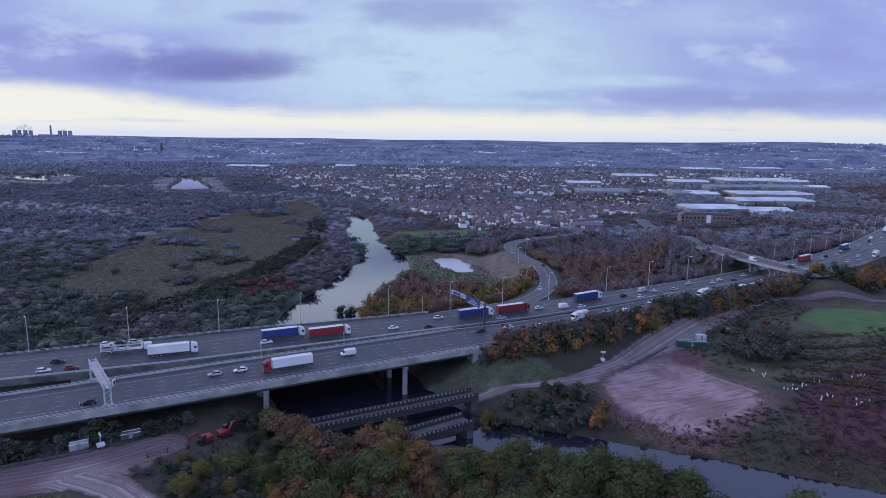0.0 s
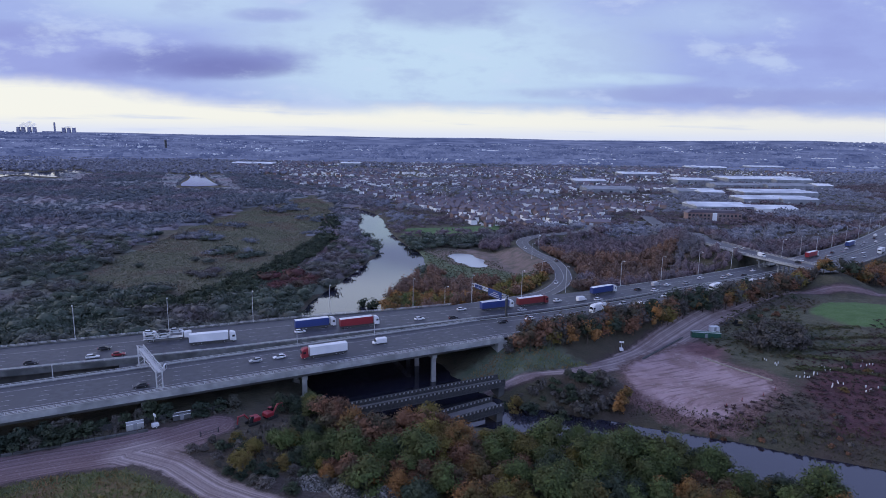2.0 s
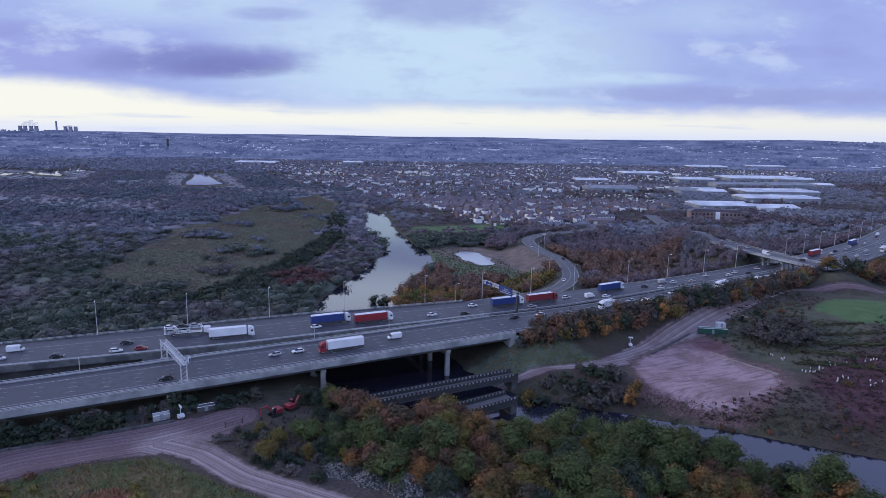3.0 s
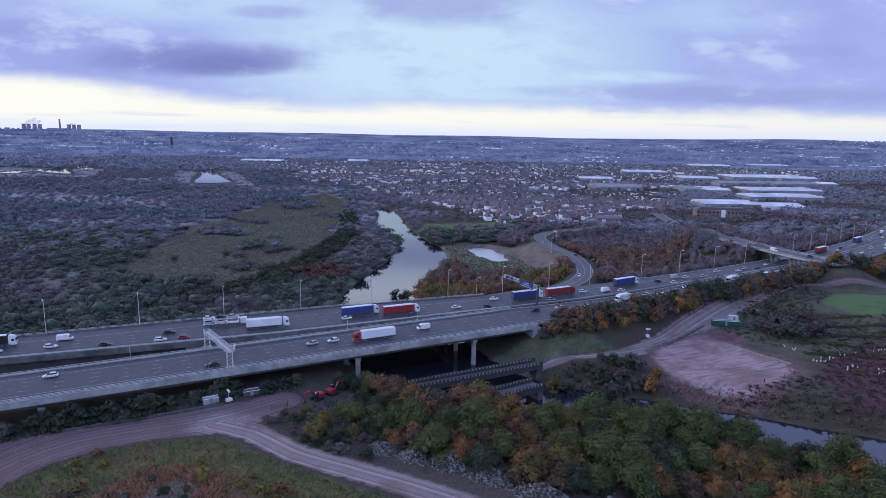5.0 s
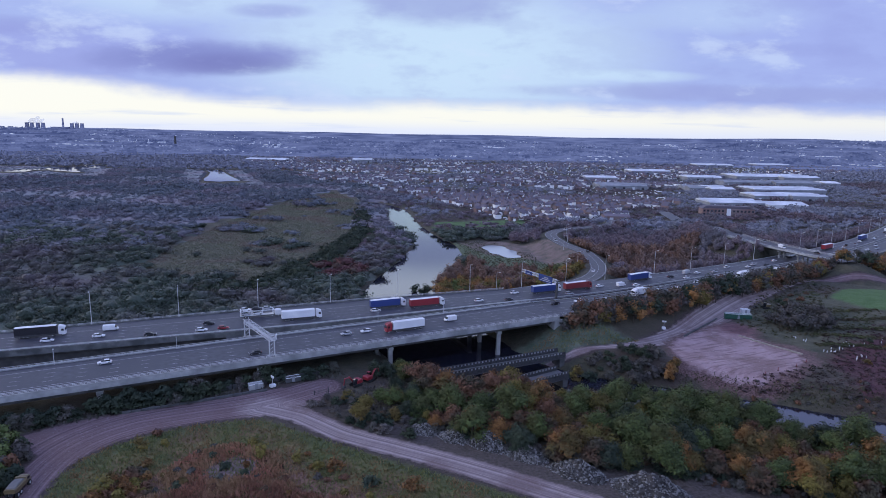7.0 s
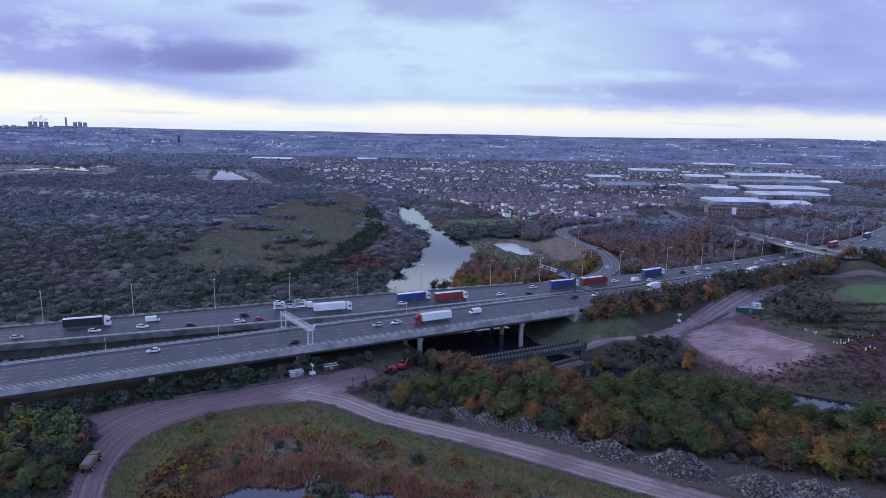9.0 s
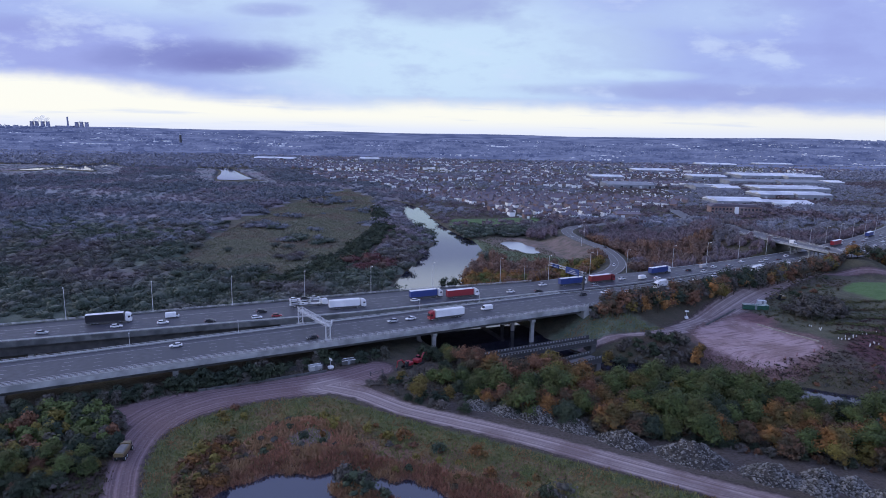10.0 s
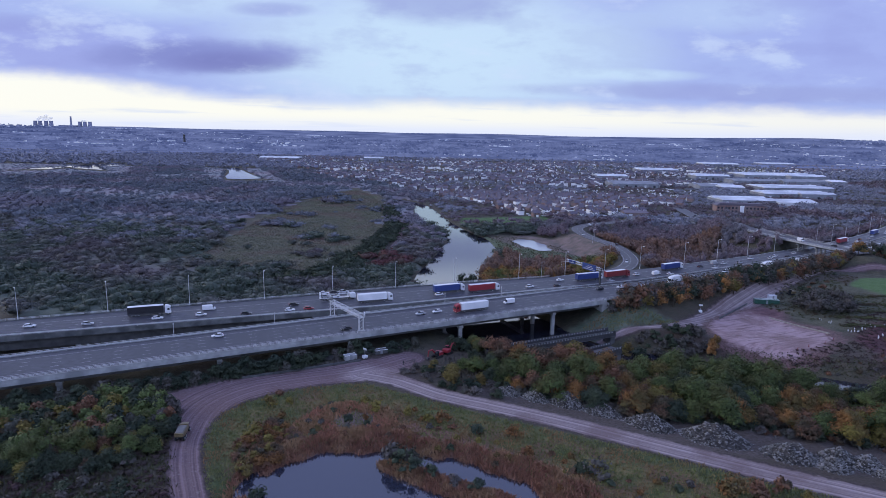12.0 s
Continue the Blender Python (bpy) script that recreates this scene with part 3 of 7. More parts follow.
mark("dug", inside_distance(X, Y, [(196, -74), (204, -60), (230, -52), (280, -60), (330, -110), (300, -160), (210, -110), (186, -84)]))

t = ground.data.materials[0]
t.use_nodes = True
t = t.node_tree
bsdf = t.nodes["Principled BSDF"]
bsdf.inputs["Roughness"].default_value, bsdf.inputs["Specular IOR Level"].default_value = 0.92, 0.2
bsdf.inputs["Sheen Weight"].default_value = 0.05
geo = t.nodes.new("ShaderNodeNewGeometry")


def gnoise(scale, detail=5, rough=0.6):
    n = t.nodes.new("ShaderNodeTexNoise")
    n.inputs["Scale"].default_value, n.inputs["Detail"].default_value, n.inputs["Roughness"].default_value = scale, detail, rough
    t.links.new(geo.outputs["Position"], n.inputs["Vector"])
    return n.outputs[0]


def grange(v, a, b, lo=0.0, hi=1.0):
    n = t.nodes.new("ShaderNodeMapRange")
    for i, k in enumerate((a, b, lo, hi)):
        n.inputs[i + 1].default_value = k
    t.links.new(v, n.inputs[0])
    return n.outputs[0]


def gmath(op, a, b):
    n = t.nodes.new("ShaderNodeMath")
    n.operation = op
    for i, v in enumerate((a, b)):
        if isinstance(v, (int, float)):
            n.inputs[i].default_value = v
        else:
            t.links.new(v, n.inputs[i])
    return n.outputs[0]


def gmix(fac, a, b):
    n = t.nodes.new("ShaderNodeMix")
    n.data_type = "RGBA"
    for sock, v in ((n.inputs[0], fac), (n.inputs[6], a), (n.inputs[7], b)):
        if isinstance(v, tuple):
            sock.default_value = (*v, 1)
        elif isinstance(v, float):
            sock.default_value = v
        else:
            t.links.new(v, sock)
    return n.outputs[2]


def gmark(name, wob, soft):
    """A zone's mask, with an edge that wanders and frays."""
    n = t.nodes.new("ShaderNodeAttribute")
    n.attribute_name = name
    w = gmath("MULTIPLY", gmath("SUBTRACT", gnoise(0.35, 6), 0.5), wob)
    return grange(gmath("ADD", n.outputs["Fac"], w), -soft, soft)


broad, mid, fine_n, streak = gnoise(0.02, 4), gnoise(0.16, 5), gnoise(1.3, 6), gnoise(0.6, 5)
grass = gmix(grange(mid, 0.35, 0.65), (0.046, 0.045, 0.030), (0.090, 0.082, 0.053))
grass = gmix(grange(broad, 0.45, 0.62), grass, (0.066, 0.050, 0.040))
grass = gmix(grange(fine_n, 0.5, 0.72, 0.0, 0.5), grass, (0.020, 0.021, 0.013))
isle_c = gmix(grange(mid, 0.38, 0.62), (0.072, 0.095, 0.030), (0.190, 0.150, 0.064))
isle_c = gmix(grange(gnoise(0.09, 4), 0.45, 0.58, 0.0, 0.85), isle_c, (0.160, 0.090, 0.056))
isle_c = gmix(grange(fine_n, 0.48, 0.66), isle_c, (0.072, 0.086, 0.034))
col = gmix(gmark("isle", 5, 0.8), grass, isle_c)
col = gmix(gmark("field", 24, 8.0), col, gmix(grange(mid, 0.35, 0.65), (0.072, 0.076, 0.052), (0.140, 0.126, 0.088)))
col = gmix(gmark("reeds", 5, 1.0), col, gmix(grange(fine_n, 0.35, 0.65), (0.10, 0.055, 0.040), (0.23, 0.135, 0.092)))
col = gmix(gmark("hollow", 5, 1.0), col, gmix(grange(fine_n, 0.35, 0.65), (0.13, 0.092, 0.090), (0.24, 0.180, 0.178)))
verge_n = t.nodes.new("ShaderNodeAttribute")          # grass verge beside the tracks, and the shadow line along their edge
verge_n.attribute_name = "track"
fringe = gmath("ADD", verge_n.outputs["Fac"], gmath("MULTIPLY", gmath("SUBTRACT", gnoise(0.3, 5), 0.5), 5.0))
isle_n = gmark("isle", 5, 0.8)
col = gmix(gmath("MULTIPLY", gmath("MULTIPLY", grange(fringe, -8.0, -4.5), isle_n), 0.8), col, gmix(grange(fine_n, 0.38, 0.62), (0.042, 0.064, 0.024), (0.090, 0.112, 0.044)))
# shadow line of the track's edge, painted as a dark earth band
col = gmix(grange(fringe, -2.0, -0.9), col, gmix(grange(fine_n, 0.35, 0.65), (0.036, 0.027, 0.025), (0.085, 0.062, 0.056)))
col = gmix(gmark("lawn", 6, 1.0), col, gmix(grange(mid, 0.35, 0.65), (0.055, 0.115, 0.032), (0.085, 0.155, 0.050)))
col = gmix(gmark("verge", 9, 2.0), col, gmix(grange(mid, 0.35, 0.65), (0.048, 0.056, 0.034), (0.102, 0.096, 0.062)))
col = gmix(gmark("slope", 9, 2.0), col, gmix(grange(mid, 0.35, 0.65), (0.066, 0.096, 0.060), (0.140, 0.155, 0.112)))
col = gmix(gmark("dug", 14, 3.0), col, gmix(grange(mid, 0.35, 0.65), (0.050, 0.018, 0.024), (0.098, 0.040, 0.048)))
lane = t.nodes.new("ShaderNodeAttribute")
lane.attribute_name = "across"
rut = t.nodes.new("ShaderNodeCombineXYZ")
t.links.new(gmath("ADD", gmath("MULTIPLY", lane.outputs["Fac"], 1.0), gmath("MULTIPLY", broad, 1.5)), rut.inputs[0])
rut_n = t.nodes.new("ShaderNodeTexNoise")
rut_n.inputs["Scale"].default_value, rut_n.inputs["Detail"].default_value = 1.0, 4
t.links.new(rut.outputs[0], rut_n.inputs["Vector"])
earth = gmix(grange(rut_n.outputs[0], 0.36, 0.62), (0.088, 0.056, 0.060), (0.235, 0.162, 0.172))
pale = gmix(grange(rut_n.outputs[0], 0.36, 0.62), (0.130, 0.096, 0.096), (0.40, 0.325, 0.322))
earth = gmix(gmark("pale", 4.0, 2.5), earth, pale)
earth = gmix(grange(gnoise(0.07, 4), 0.46, 0.62, 0.0, 0.6), earth, (0.135, 0.085, 0.086))
earth = gmix(grange(fine_n, 0.56, 0.72, 0.0, 0.5), earth, (0.36, 0.31, 0.30))
drag = t.nodes.new("ShaderNodeMapping")               # scrape marks of the machines
drag.inputs["Rotation"].default_value = (0, 0, radians(38))
drag.inputs["Scale"].default_value = (0.10, 1.0, 1.0)
t.links.new(geo.outputs["Position"], drag.inputs["Vector"])
drag_n = t.nodes.new("ShaderNodeTexNoise")
drag_n.inputs["Scale"].default_value, drag_n.inputs["Detail"].default_value = 0.8, 5
t.links.new(drag.outputs[0], drag_n.inputs["Vector"])
pit = gmix(grange(gnoise(0.06, 4), 0.40, 0.60), (0.235, 0.152, 0.152), (0.385, 0.268, 0.280))
pit = gmix(grange(drag_n.outputs[0], 0.50, 0.66, 0.0, 0.75), pit, (0.155, 0.098, 0.096))
pit = gmix(grange(gnoise(0.30, 7, 0.7), 0.56, 0.70, 0.0, 0.8), pit, (0.43, 0.345, 0.345))
pit = gmix(grange(gnoise(1.1, 6, 0.7), 0.62, 0.70, 0.0, 0.7), pit, (0.55, 0.47, 0.46))
col = gmix(gmark("marsh", 12, 3.0), col, gmix(grange(mid, 0.35, 0.65), (0.095, 0.085, 0.066), (0.195, 0.140, 0.128)))
col = gmix(gmark("meadow", 10, 2.5), col, gmix(grange(mid, 0.35, 0.65), (0.070, 0.098, 0.052), (0.125, 0.145, 0.082)))
col = gmix(gmark("bare", 5, 1.0), col, gmix(grange(fine_n, 0.35, 0.65), (0.050, 0.040, 0.035), (0.105, 0.085, 0.076)))
col = gmix(gmark("track", 3.0, 0.5), col, earth)
col = gmix(gmark("rim", 10.0, 1.6), col, gmix(grange(fine_n, 0.35, 0.65), (0.070, 0.038, 0.036), (0.195, 0.122, 0.112)))
col = gmix(gmark("pit", 9.0, 1.2), col, pit)
col = gmix(gmark("clay", 7.0, 2.5), col, gmix(grange(mid, 0.35, 0.65), (0.095, 0.042, 0.048), (0.190, 0.100, 0.105)))
t.links.new(col, bsdf.inputs["Base Color"])
bumpn = t.nodes.new("ShaderNodeBump")
bumpn.inputs["Strength"].default_value, bumpn.inputs["Distance"].default_value = 0.8, 0.5
t.links.new(gmath("ADD", fine_n, gmath("MULTIPLY", mid, 2.0)), bumpn.inputs["Height"])
t.links.new(bumpn.outputs[0], bsdf.inputs["Normal"])

# ======== water ========
river = part("water_river", sweep([(p[0], p[1], WATER_Z) for p in RIVER_LINE], lambda p, i: [(-RIVER_LINE[i][2] / 2 - 2.5, 0), (RIVER_LINE[i][2] / 2 + 2.5, 0)], closed=False), M["water"])
tagged(river, "still grey river that mirrors the cloudy sky", "river", kind="structure")


def disc(cx, cy, rx, ry, turn_deg, z, n=48):
    a = radians(turn_deg)
    V = [(cx + rx * math.cos(k) * math.cos(a) - ry * math.sin(k) * math.sin(a), cy + rx * math.cos(k) * math.sin(a) + ry * math.sin(k) * math.cos(a), z) for k in (2 * math.pi * i / n for i in range(n))]
    return V, [tuple(range(n))]


tagged(part("water_pond", disc(-20, -98, 44, 29, -32, -2.0), M["pond_water"]), "dark blue pond ringed by red-brown reeds", "pond", kind="structure")
tagged(part("water_pool", disc(205.5, 210, 16, 29, 0, -5.6), M["pale_water"]), "small pale pool beside the river", "pool", kind="structure")


def lake(label, corners, z=-4.3):
    V = [(*c, z) for c in corners]
    ob = part("water_lake", ([(p[0], p[1], p[2]) for p in V], [tuple(range(len(V)))]), M["water"])
    return tagged(ob, label, "lake", kind="structure")


LAKE_FAR = [(40, 1266), (70, 1222), (72, 1090), (77, 985), (92, 935), (76, 925), (45, 912), (22, 930), (24, 985), (36, 1060), (44, 1150)]
LAKE_FLOOD = [(-430, 1228), (-380, 1236), (-323, 1222), (-287, 1216), (-282, 1262), (-262, 1286), (-240, 1240), (-197, 1192), (-180, 1214), (-205, 1262), (-215, 1302), (-196, 1330), (-160, 1350), (-168, 1420), (-206, 1466), (-214, 1400), (-250, 1352), (-290, 1300), (-330, 1262), (-430, 1262)]
lake("far bend of the river shining white", LAKE_FAR)
lake("flooded field shining white beyond the wood", LAKE_FLOOD)

# ======== motorway ========
def lane_path(fn, x0, x1, z, dx=6.0):
    n = max(2, int((x1 - x0) / dx))
    return [(x0 + (x1 - x0) * i / n, float(fn(x0 + (x1 - x0) * i / n)), z) for i in range(n + 1)]


X0, XE, X1 = -430.0, 122.0, 1500.0


def carriageway(name, low, high, label):
    path = lane_path(low, X0, X1, 8.0)
    ob = part(name, sweep(path, lambda p, i: [(0, -0.25), (float(high(p[0]) - low(p[0])), -0.25), (float(high(p[0]) - low(p[0])), 0), (0, 0)]), M["asphalt"])
    return tagged(ob, label, "road", kind="structure")


near_far = lambda x: near_edge(x) + near_width(x)
carriageway("road_near", near_edge, near_far, "grey asphalt motorway carriageway")
carriageway("road_far", far_low, far_edge, "grey asphalt motorway carriageway")


def lines(name, low, width, offsets, edges):
    geos = []
    for off in offsets:
        x = -230.0
        while x < 560:
            p = [(x, float(low(x) + off * width(x)), 8.02), (x + 2.5, float(low(x + 2.5) + off * width(x)), 8.02)]
            geos.append(sweep(p, [(-0.09, 0), (0.09, 0)], closed=False))
            x += 9
    for fn in edges:
        geos.append(sweep(lane_path(fn, X0, 900, 8.02), [(-0.11, 0), (0.11, 0)], closed=False))
    return tagged(part(name, merge(*geos), M["white_line"]), "white painted lane lines on the asphalt", "road marking", kind="structure")


far_width = lambda x: far_edge(x) - far_low(x)
near_share, far_share = lambda x: near_width(x) / 23.2, lambda x: far_width(x) / 24.5
lines("road_marking", near_edge, near_share, (8.0, 11.65, 15.3), (lambda x: near_edge(x) + 4.3 * near_share(x), lambda x: near_edge(x) + 19.0 * near_share(x)))
lines("road_marking", far_low, far_share, (6.2, 9.85, 13.5), (lambda x: far_low(x) + 2.5 * far_share(x), lambda x: far_low(x) + 17.3 * far_share(x)))

PIERS = (-198, -149.5, -101, -52.5, -4, 44.5, 93)


def viaduct(label, low, high, zs, beam="concrete"):
    v = thing("viaduct", label, "bridge", Matrix.Translation((0, float(low(0)), 0)), group="motorway bridges")
    o = Vector((0, float(low(0)), 0))
    loc = lambda g: ([(p[0] - o.x, p[1] - o.y, p[2]) for p in g[0]], g[1])
    # depth added to the deck, more with zs, to block sky from the water
    soffit = 4.5 - zs
    path = lane_path(low, X0, XE, 0.0)
    wid = lambda p: float(high(p[0]) - low(p[0]))
    # shade below the deck put into a darker concrete than the beams
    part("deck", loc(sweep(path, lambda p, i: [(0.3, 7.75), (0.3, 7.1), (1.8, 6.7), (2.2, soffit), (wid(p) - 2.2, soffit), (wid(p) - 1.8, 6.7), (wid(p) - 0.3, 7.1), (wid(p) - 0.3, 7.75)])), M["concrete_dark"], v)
    for nm, side in (("edge_beam", 0), ("edge_beam", 1)):
        base = lane_path(high if side else low, X0, XE, 0.0)
        s = -1 if side else 1
        part(nm, loc(sweep(base, [(-0.35 * s, 6.25), (0.28 * s, 6.25), (0.28 * s, 8.3), (-0.35 * s, 8.3)])), M[beam], v, "mottled concrete edge beam")
        rails = [sweep(base, [(-0.05 * s, z), (0.05 * s, z), (0.05 * s, z + 0.12), (-0.05 * s, z + 0.12)]) for z in (8.6, 8.98)]
        part("parapet_rail", loc(merge(*rails)), M["steel"], v)
        posts = [box(x - 0.05, x + 0.05, y - 0.05, y + 0.05, 8.3, 9.05) for x, y, _ in lane_path(high if side else low, -230, XE - 1, 0, 3.0)]
        tagged(part("parapet_post", loc(merge(*posts)), M["steel"], v), kind="stuff")
    for x in PIERS:
        y0, w = float(low(x)), float(high(x) - low(x))
        g = lambda a: float(ground_z(x, y0 + a))
        part("crosshead", loc(box(x - 0.9, x + 0.9, y0 + 1.6, y0 + w - 1.6, soffit - 1.1, soffit + 0.02, 0.2)), M["concrete"], v)
        for a in (3.0, w - 3.0):
            part("pier", loc(box(x - 0.8, x + 0.8, y0 + a - 0.6, y0 + a + 0.6, max(g(a), -8) - 1, soffit - 1.0, 0.15)), M["concrete"], v)
            part("plinth", loc(box(x - 1.3, x + 1.3, y0 + a - 1.1, y0 + a + 1.1, g(a) - 1, g(a) + 0.7, 0.1)), M["concrete"], v)
    y0, y1 = float(low(XE)), float(high(XE))
    part("abutment", loc(box(XE - 2.5, XE + 1.5, y0 - 0.4, y1 + 0.4, -4, 6.6, 0.2)), M["concrete"], v)
    return v


# infill slab added between the decks; it keeps skylight off the water below
med = lane_path(near_far, -12, XE, 6.4)
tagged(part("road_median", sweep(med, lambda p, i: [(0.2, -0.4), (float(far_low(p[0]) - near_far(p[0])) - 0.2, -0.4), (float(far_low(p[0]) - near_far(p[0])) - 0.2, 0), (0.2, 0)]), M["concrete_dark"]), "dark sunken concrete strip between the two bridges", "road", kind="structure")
viaduct("long concrete motorway viaduct with steel parapet rails over the river", near_edge, near_far, 0)
viaduct("second concrete motorway viaduct, behind the first", far_low, far_edge, 2.4, "concrete_mid")


def barrier(fn, x0, x1, label):
    b = thing("safety_barrier", label, "guard rail", Matrix.Translation((x0, float(fn(x0)), 8.0)), group="guard rails")
    o = Vector((x0, float(fn(x0)), 8.0))
    loc = lambda g: ([(p[0] - o.x, p[1] - o.y, p[2] - o.z) for p in g[0]], g[1])
    part("rail", loc(sweep(lane_path(fn, x0, x1, 8.0), [(-0.05, 0.45), (0.05, 0.5), (0.02, 0.6), (0.05, 0.7), (-0.05, 0.78)])), M["steel"], b)
    posts = [box(x - 0.05, x + 0.05, y - 0.06, y + 0.06, 7.9, 8.7) for x, y, _ in lane_path(fn, x0 + 0.5, x1 - 0.5, 8.0, 4.0)]
    tagged(part("post", loc(merge(*posts)), M["steel"], b), kind="stuff")


barrier(lambda x: near_far(x) - 0.6, -230, 700, "galvanised steel guard rail along the motorway's middle")
barrier(lambda x: far_low(x) + 0.8, -230, 700, "galvanised steel guard rail along the inner lane")
barrier(lambda x: near_edge(x) + 0.7, 124, 560, "galvanised steel guard rail at the verge")
barrier(lambda x: far_edge(x) - 0.6, 215, 700, "galvanised steel guard rail at the outer verge")


# ---- slip road and the road over the motorway ----
def paved(name, pts, w, zfn, material, label, lines_at=()):
    path = smooth_path([(*p, zfn(p)) for p in pts], 5)
    ob = tagged(part(name, sweep(path, [(-w, -0.4), (w, -0.4), (w, 0), (-w, 0)]), M[material]), label, "road", kind="structure")
    for o in lines_at:
        tagged(part("road_marking", sweep([(a, b, c + 0.02) for a, b, c in path], [(o - 0.1, 0), (o + 0.1, 0)], closed=False), M["white_line"]), "white painted edge line", "road marking", kind="structure")
    return path


slip = paved("road_slip", [p[:2] for p in SLIP], 5.0, lambda p: [q[2] for q in SLIP if q[:2] == p][0], "asphalt_old", "two-lane slip road that bends away from the motorway", (-4.4, 0.0, 4.4))
paved("road_over", OVER, 6.5, lambda p: 14.6 - 0.14 * float(np.clip(p[1] - 150, 0, 90)), "asphalt", "asphalt road on the bridge over the motorway", (-5.8, 5.8))


def overbridge():
    b = thing("road_bridge", "concrete road bridge on round piers over the motorway", "bridge", Matrix.Translation((340, 75, 0)))
    loc = lambda g: ([(p[0] - 340, p[1] - 75, p[2]) for p in g[0]], g[1])
    path = [(x, y, 14.6) for x, y in OVER_LINE if 26 < y < 120]
    part("deck", loc(sweep(path, [(-7.2, -0.1), (-7.2, -0.5), (-5.5, -1.6), (5.5, -1.6), (7.2, -0.5), (7.2, -0.1)])), M["concrete_dark"], b)
    for s in (-1, 1):
        part("edge_beam", loc(sweep(path, [(7.0 * s, -0.7), (7.5 * s, -0.7), (7.5 * s, 0.25), (7.0 * s, 0.25)])), M["concrete"], b, "pale concrete edge beam")
        part("parapet_rail", loc(merge(*[sweep(path, [(7.2 * s - 0.05, z), (7.2 * s + 0.05, z), (7.2 * s + 0.05, z + 0.1), (7.2 * s - 0.05, z + 0.1)]) for z in (0.55, 0.95)])), M["steel"], b)
    for px_, py_ in ((344, 91), (340.4, 68), (338.5, 53)):
        part("crosshead", loc(box(px_ - 6.3, px_ + 6.3, py_ - 0.6, py_ + 0.6, 12.1, 13.05, 0.1)), M["concrete"], b)
        for o in (-4.5, 0, 4.5):
            part("pier", loc(tube([(px_ + o, py_, 5.5), (px_ + o, py_, 12.2)], 0.55, 10)), M["concrete"], b)
    for py_ in (30.5, 112):
        part("abutment", loc(box(329 if py_ < 50 else 342, 344 if py_ < 50 else 357, py_ - 1.5, py_ + 1.5, 3, 13.9, 0.1)), M["concrete"], b)


overbridge()


# ---- lamps and gantries ----
def street_lamp(h):
    l = thing("street_lamp", "tall galvanised steel lamp column with one small head", "street lamp", group="motorway lamps")
    part("column", tube([(0, 0, -0.2), (0, 0, 1.4), (0, 0, 1.45), (0, 0, h)], [0.17, 0.17, 0.12, 0.085], 8), M["steel"], l)
    part("bracket", tube([(0, 0, h - 0.05), (0.1, -0.5, h + 0.25), (0.1, -1.5, h + 0.35)], 0.05, 6), M["steel"], l)
    part("lamp_head", moved(hull([(-0.5, 0.12, -0.08, 0.06), (0, 0.22, -0.12, 0.12), (0.5, 0.16, -0.08, 0.08)], 0.05), Matrix.Translation((0.1, -1.9, h + 0.35)) @ Matrix.Rotation(radians(90), 4, "Z")), M["lamp_white"], l, "pale lamp head")
    return l


lamp = street_lamp(13.2)
spots = [(-155.5 + 31.7 * i) for i in range(8)]
first = True
for x in spots + [104, 133, 160, 186, 222, 252, 283, 314, 372, 398, 424, 452, 482, 515, 550, 590, 635, 690]:
    y = float(far_edge(x)) + (0.1 if x < 100 else 1.5)
    m = Matrix.Translation((x, y, 8.0 if x > 121 else 8.3))
    if first:
        lamp.matrix_basis, first = m, False
    else:
        copy_thing(lamp, m)
for x, y in ((123, 64), (141, 71), (232, 163), (254, 190), (275, 222), (205, 108)):
    copy_thing(lamp, Matrix.Translation((x, y, float(ground_z(x, y)))) @ Matrix.Rotation(radians(60), 4, "Z") @ Matrix.Diagonal((0.8, 0.8, 0.8, 1)))


def lattice(p, q, w, h, bays, r=0.07):
    """A box truss from p to q."""
    p, q = Vector(p), Vector(q)
    d = (q - p).normalized()
    side = d.cross(Vector((0, 0, 1))).normalized() * w / 2
    up = Vector((0, 0, h / 2))
    chords = [(s * side + u * up) for s, u in ((-1, -1), (1, -1), (1, 1), (-1, 1))]
    geo_list = [tube([p + c, q + c], r * 1.5, 5) for c in chords]
    web = []
    for i in range(bays):
        a, b = p.lerp(q, i / bays), p.lerp(q, (i + 1) / bays)
        for k in range(4):
            c0, c1 = chords[k], chords[(k + 1) % 4]
            web.append(tube([a + (c0 if i % 2 else c1), b + (c1 if i % 2 else c0)], r * 0.8, 4))
            web.append(tube([a + c0, a + c1], r * 0.8, 4))
    return merge(*geo_list), merge(*web)


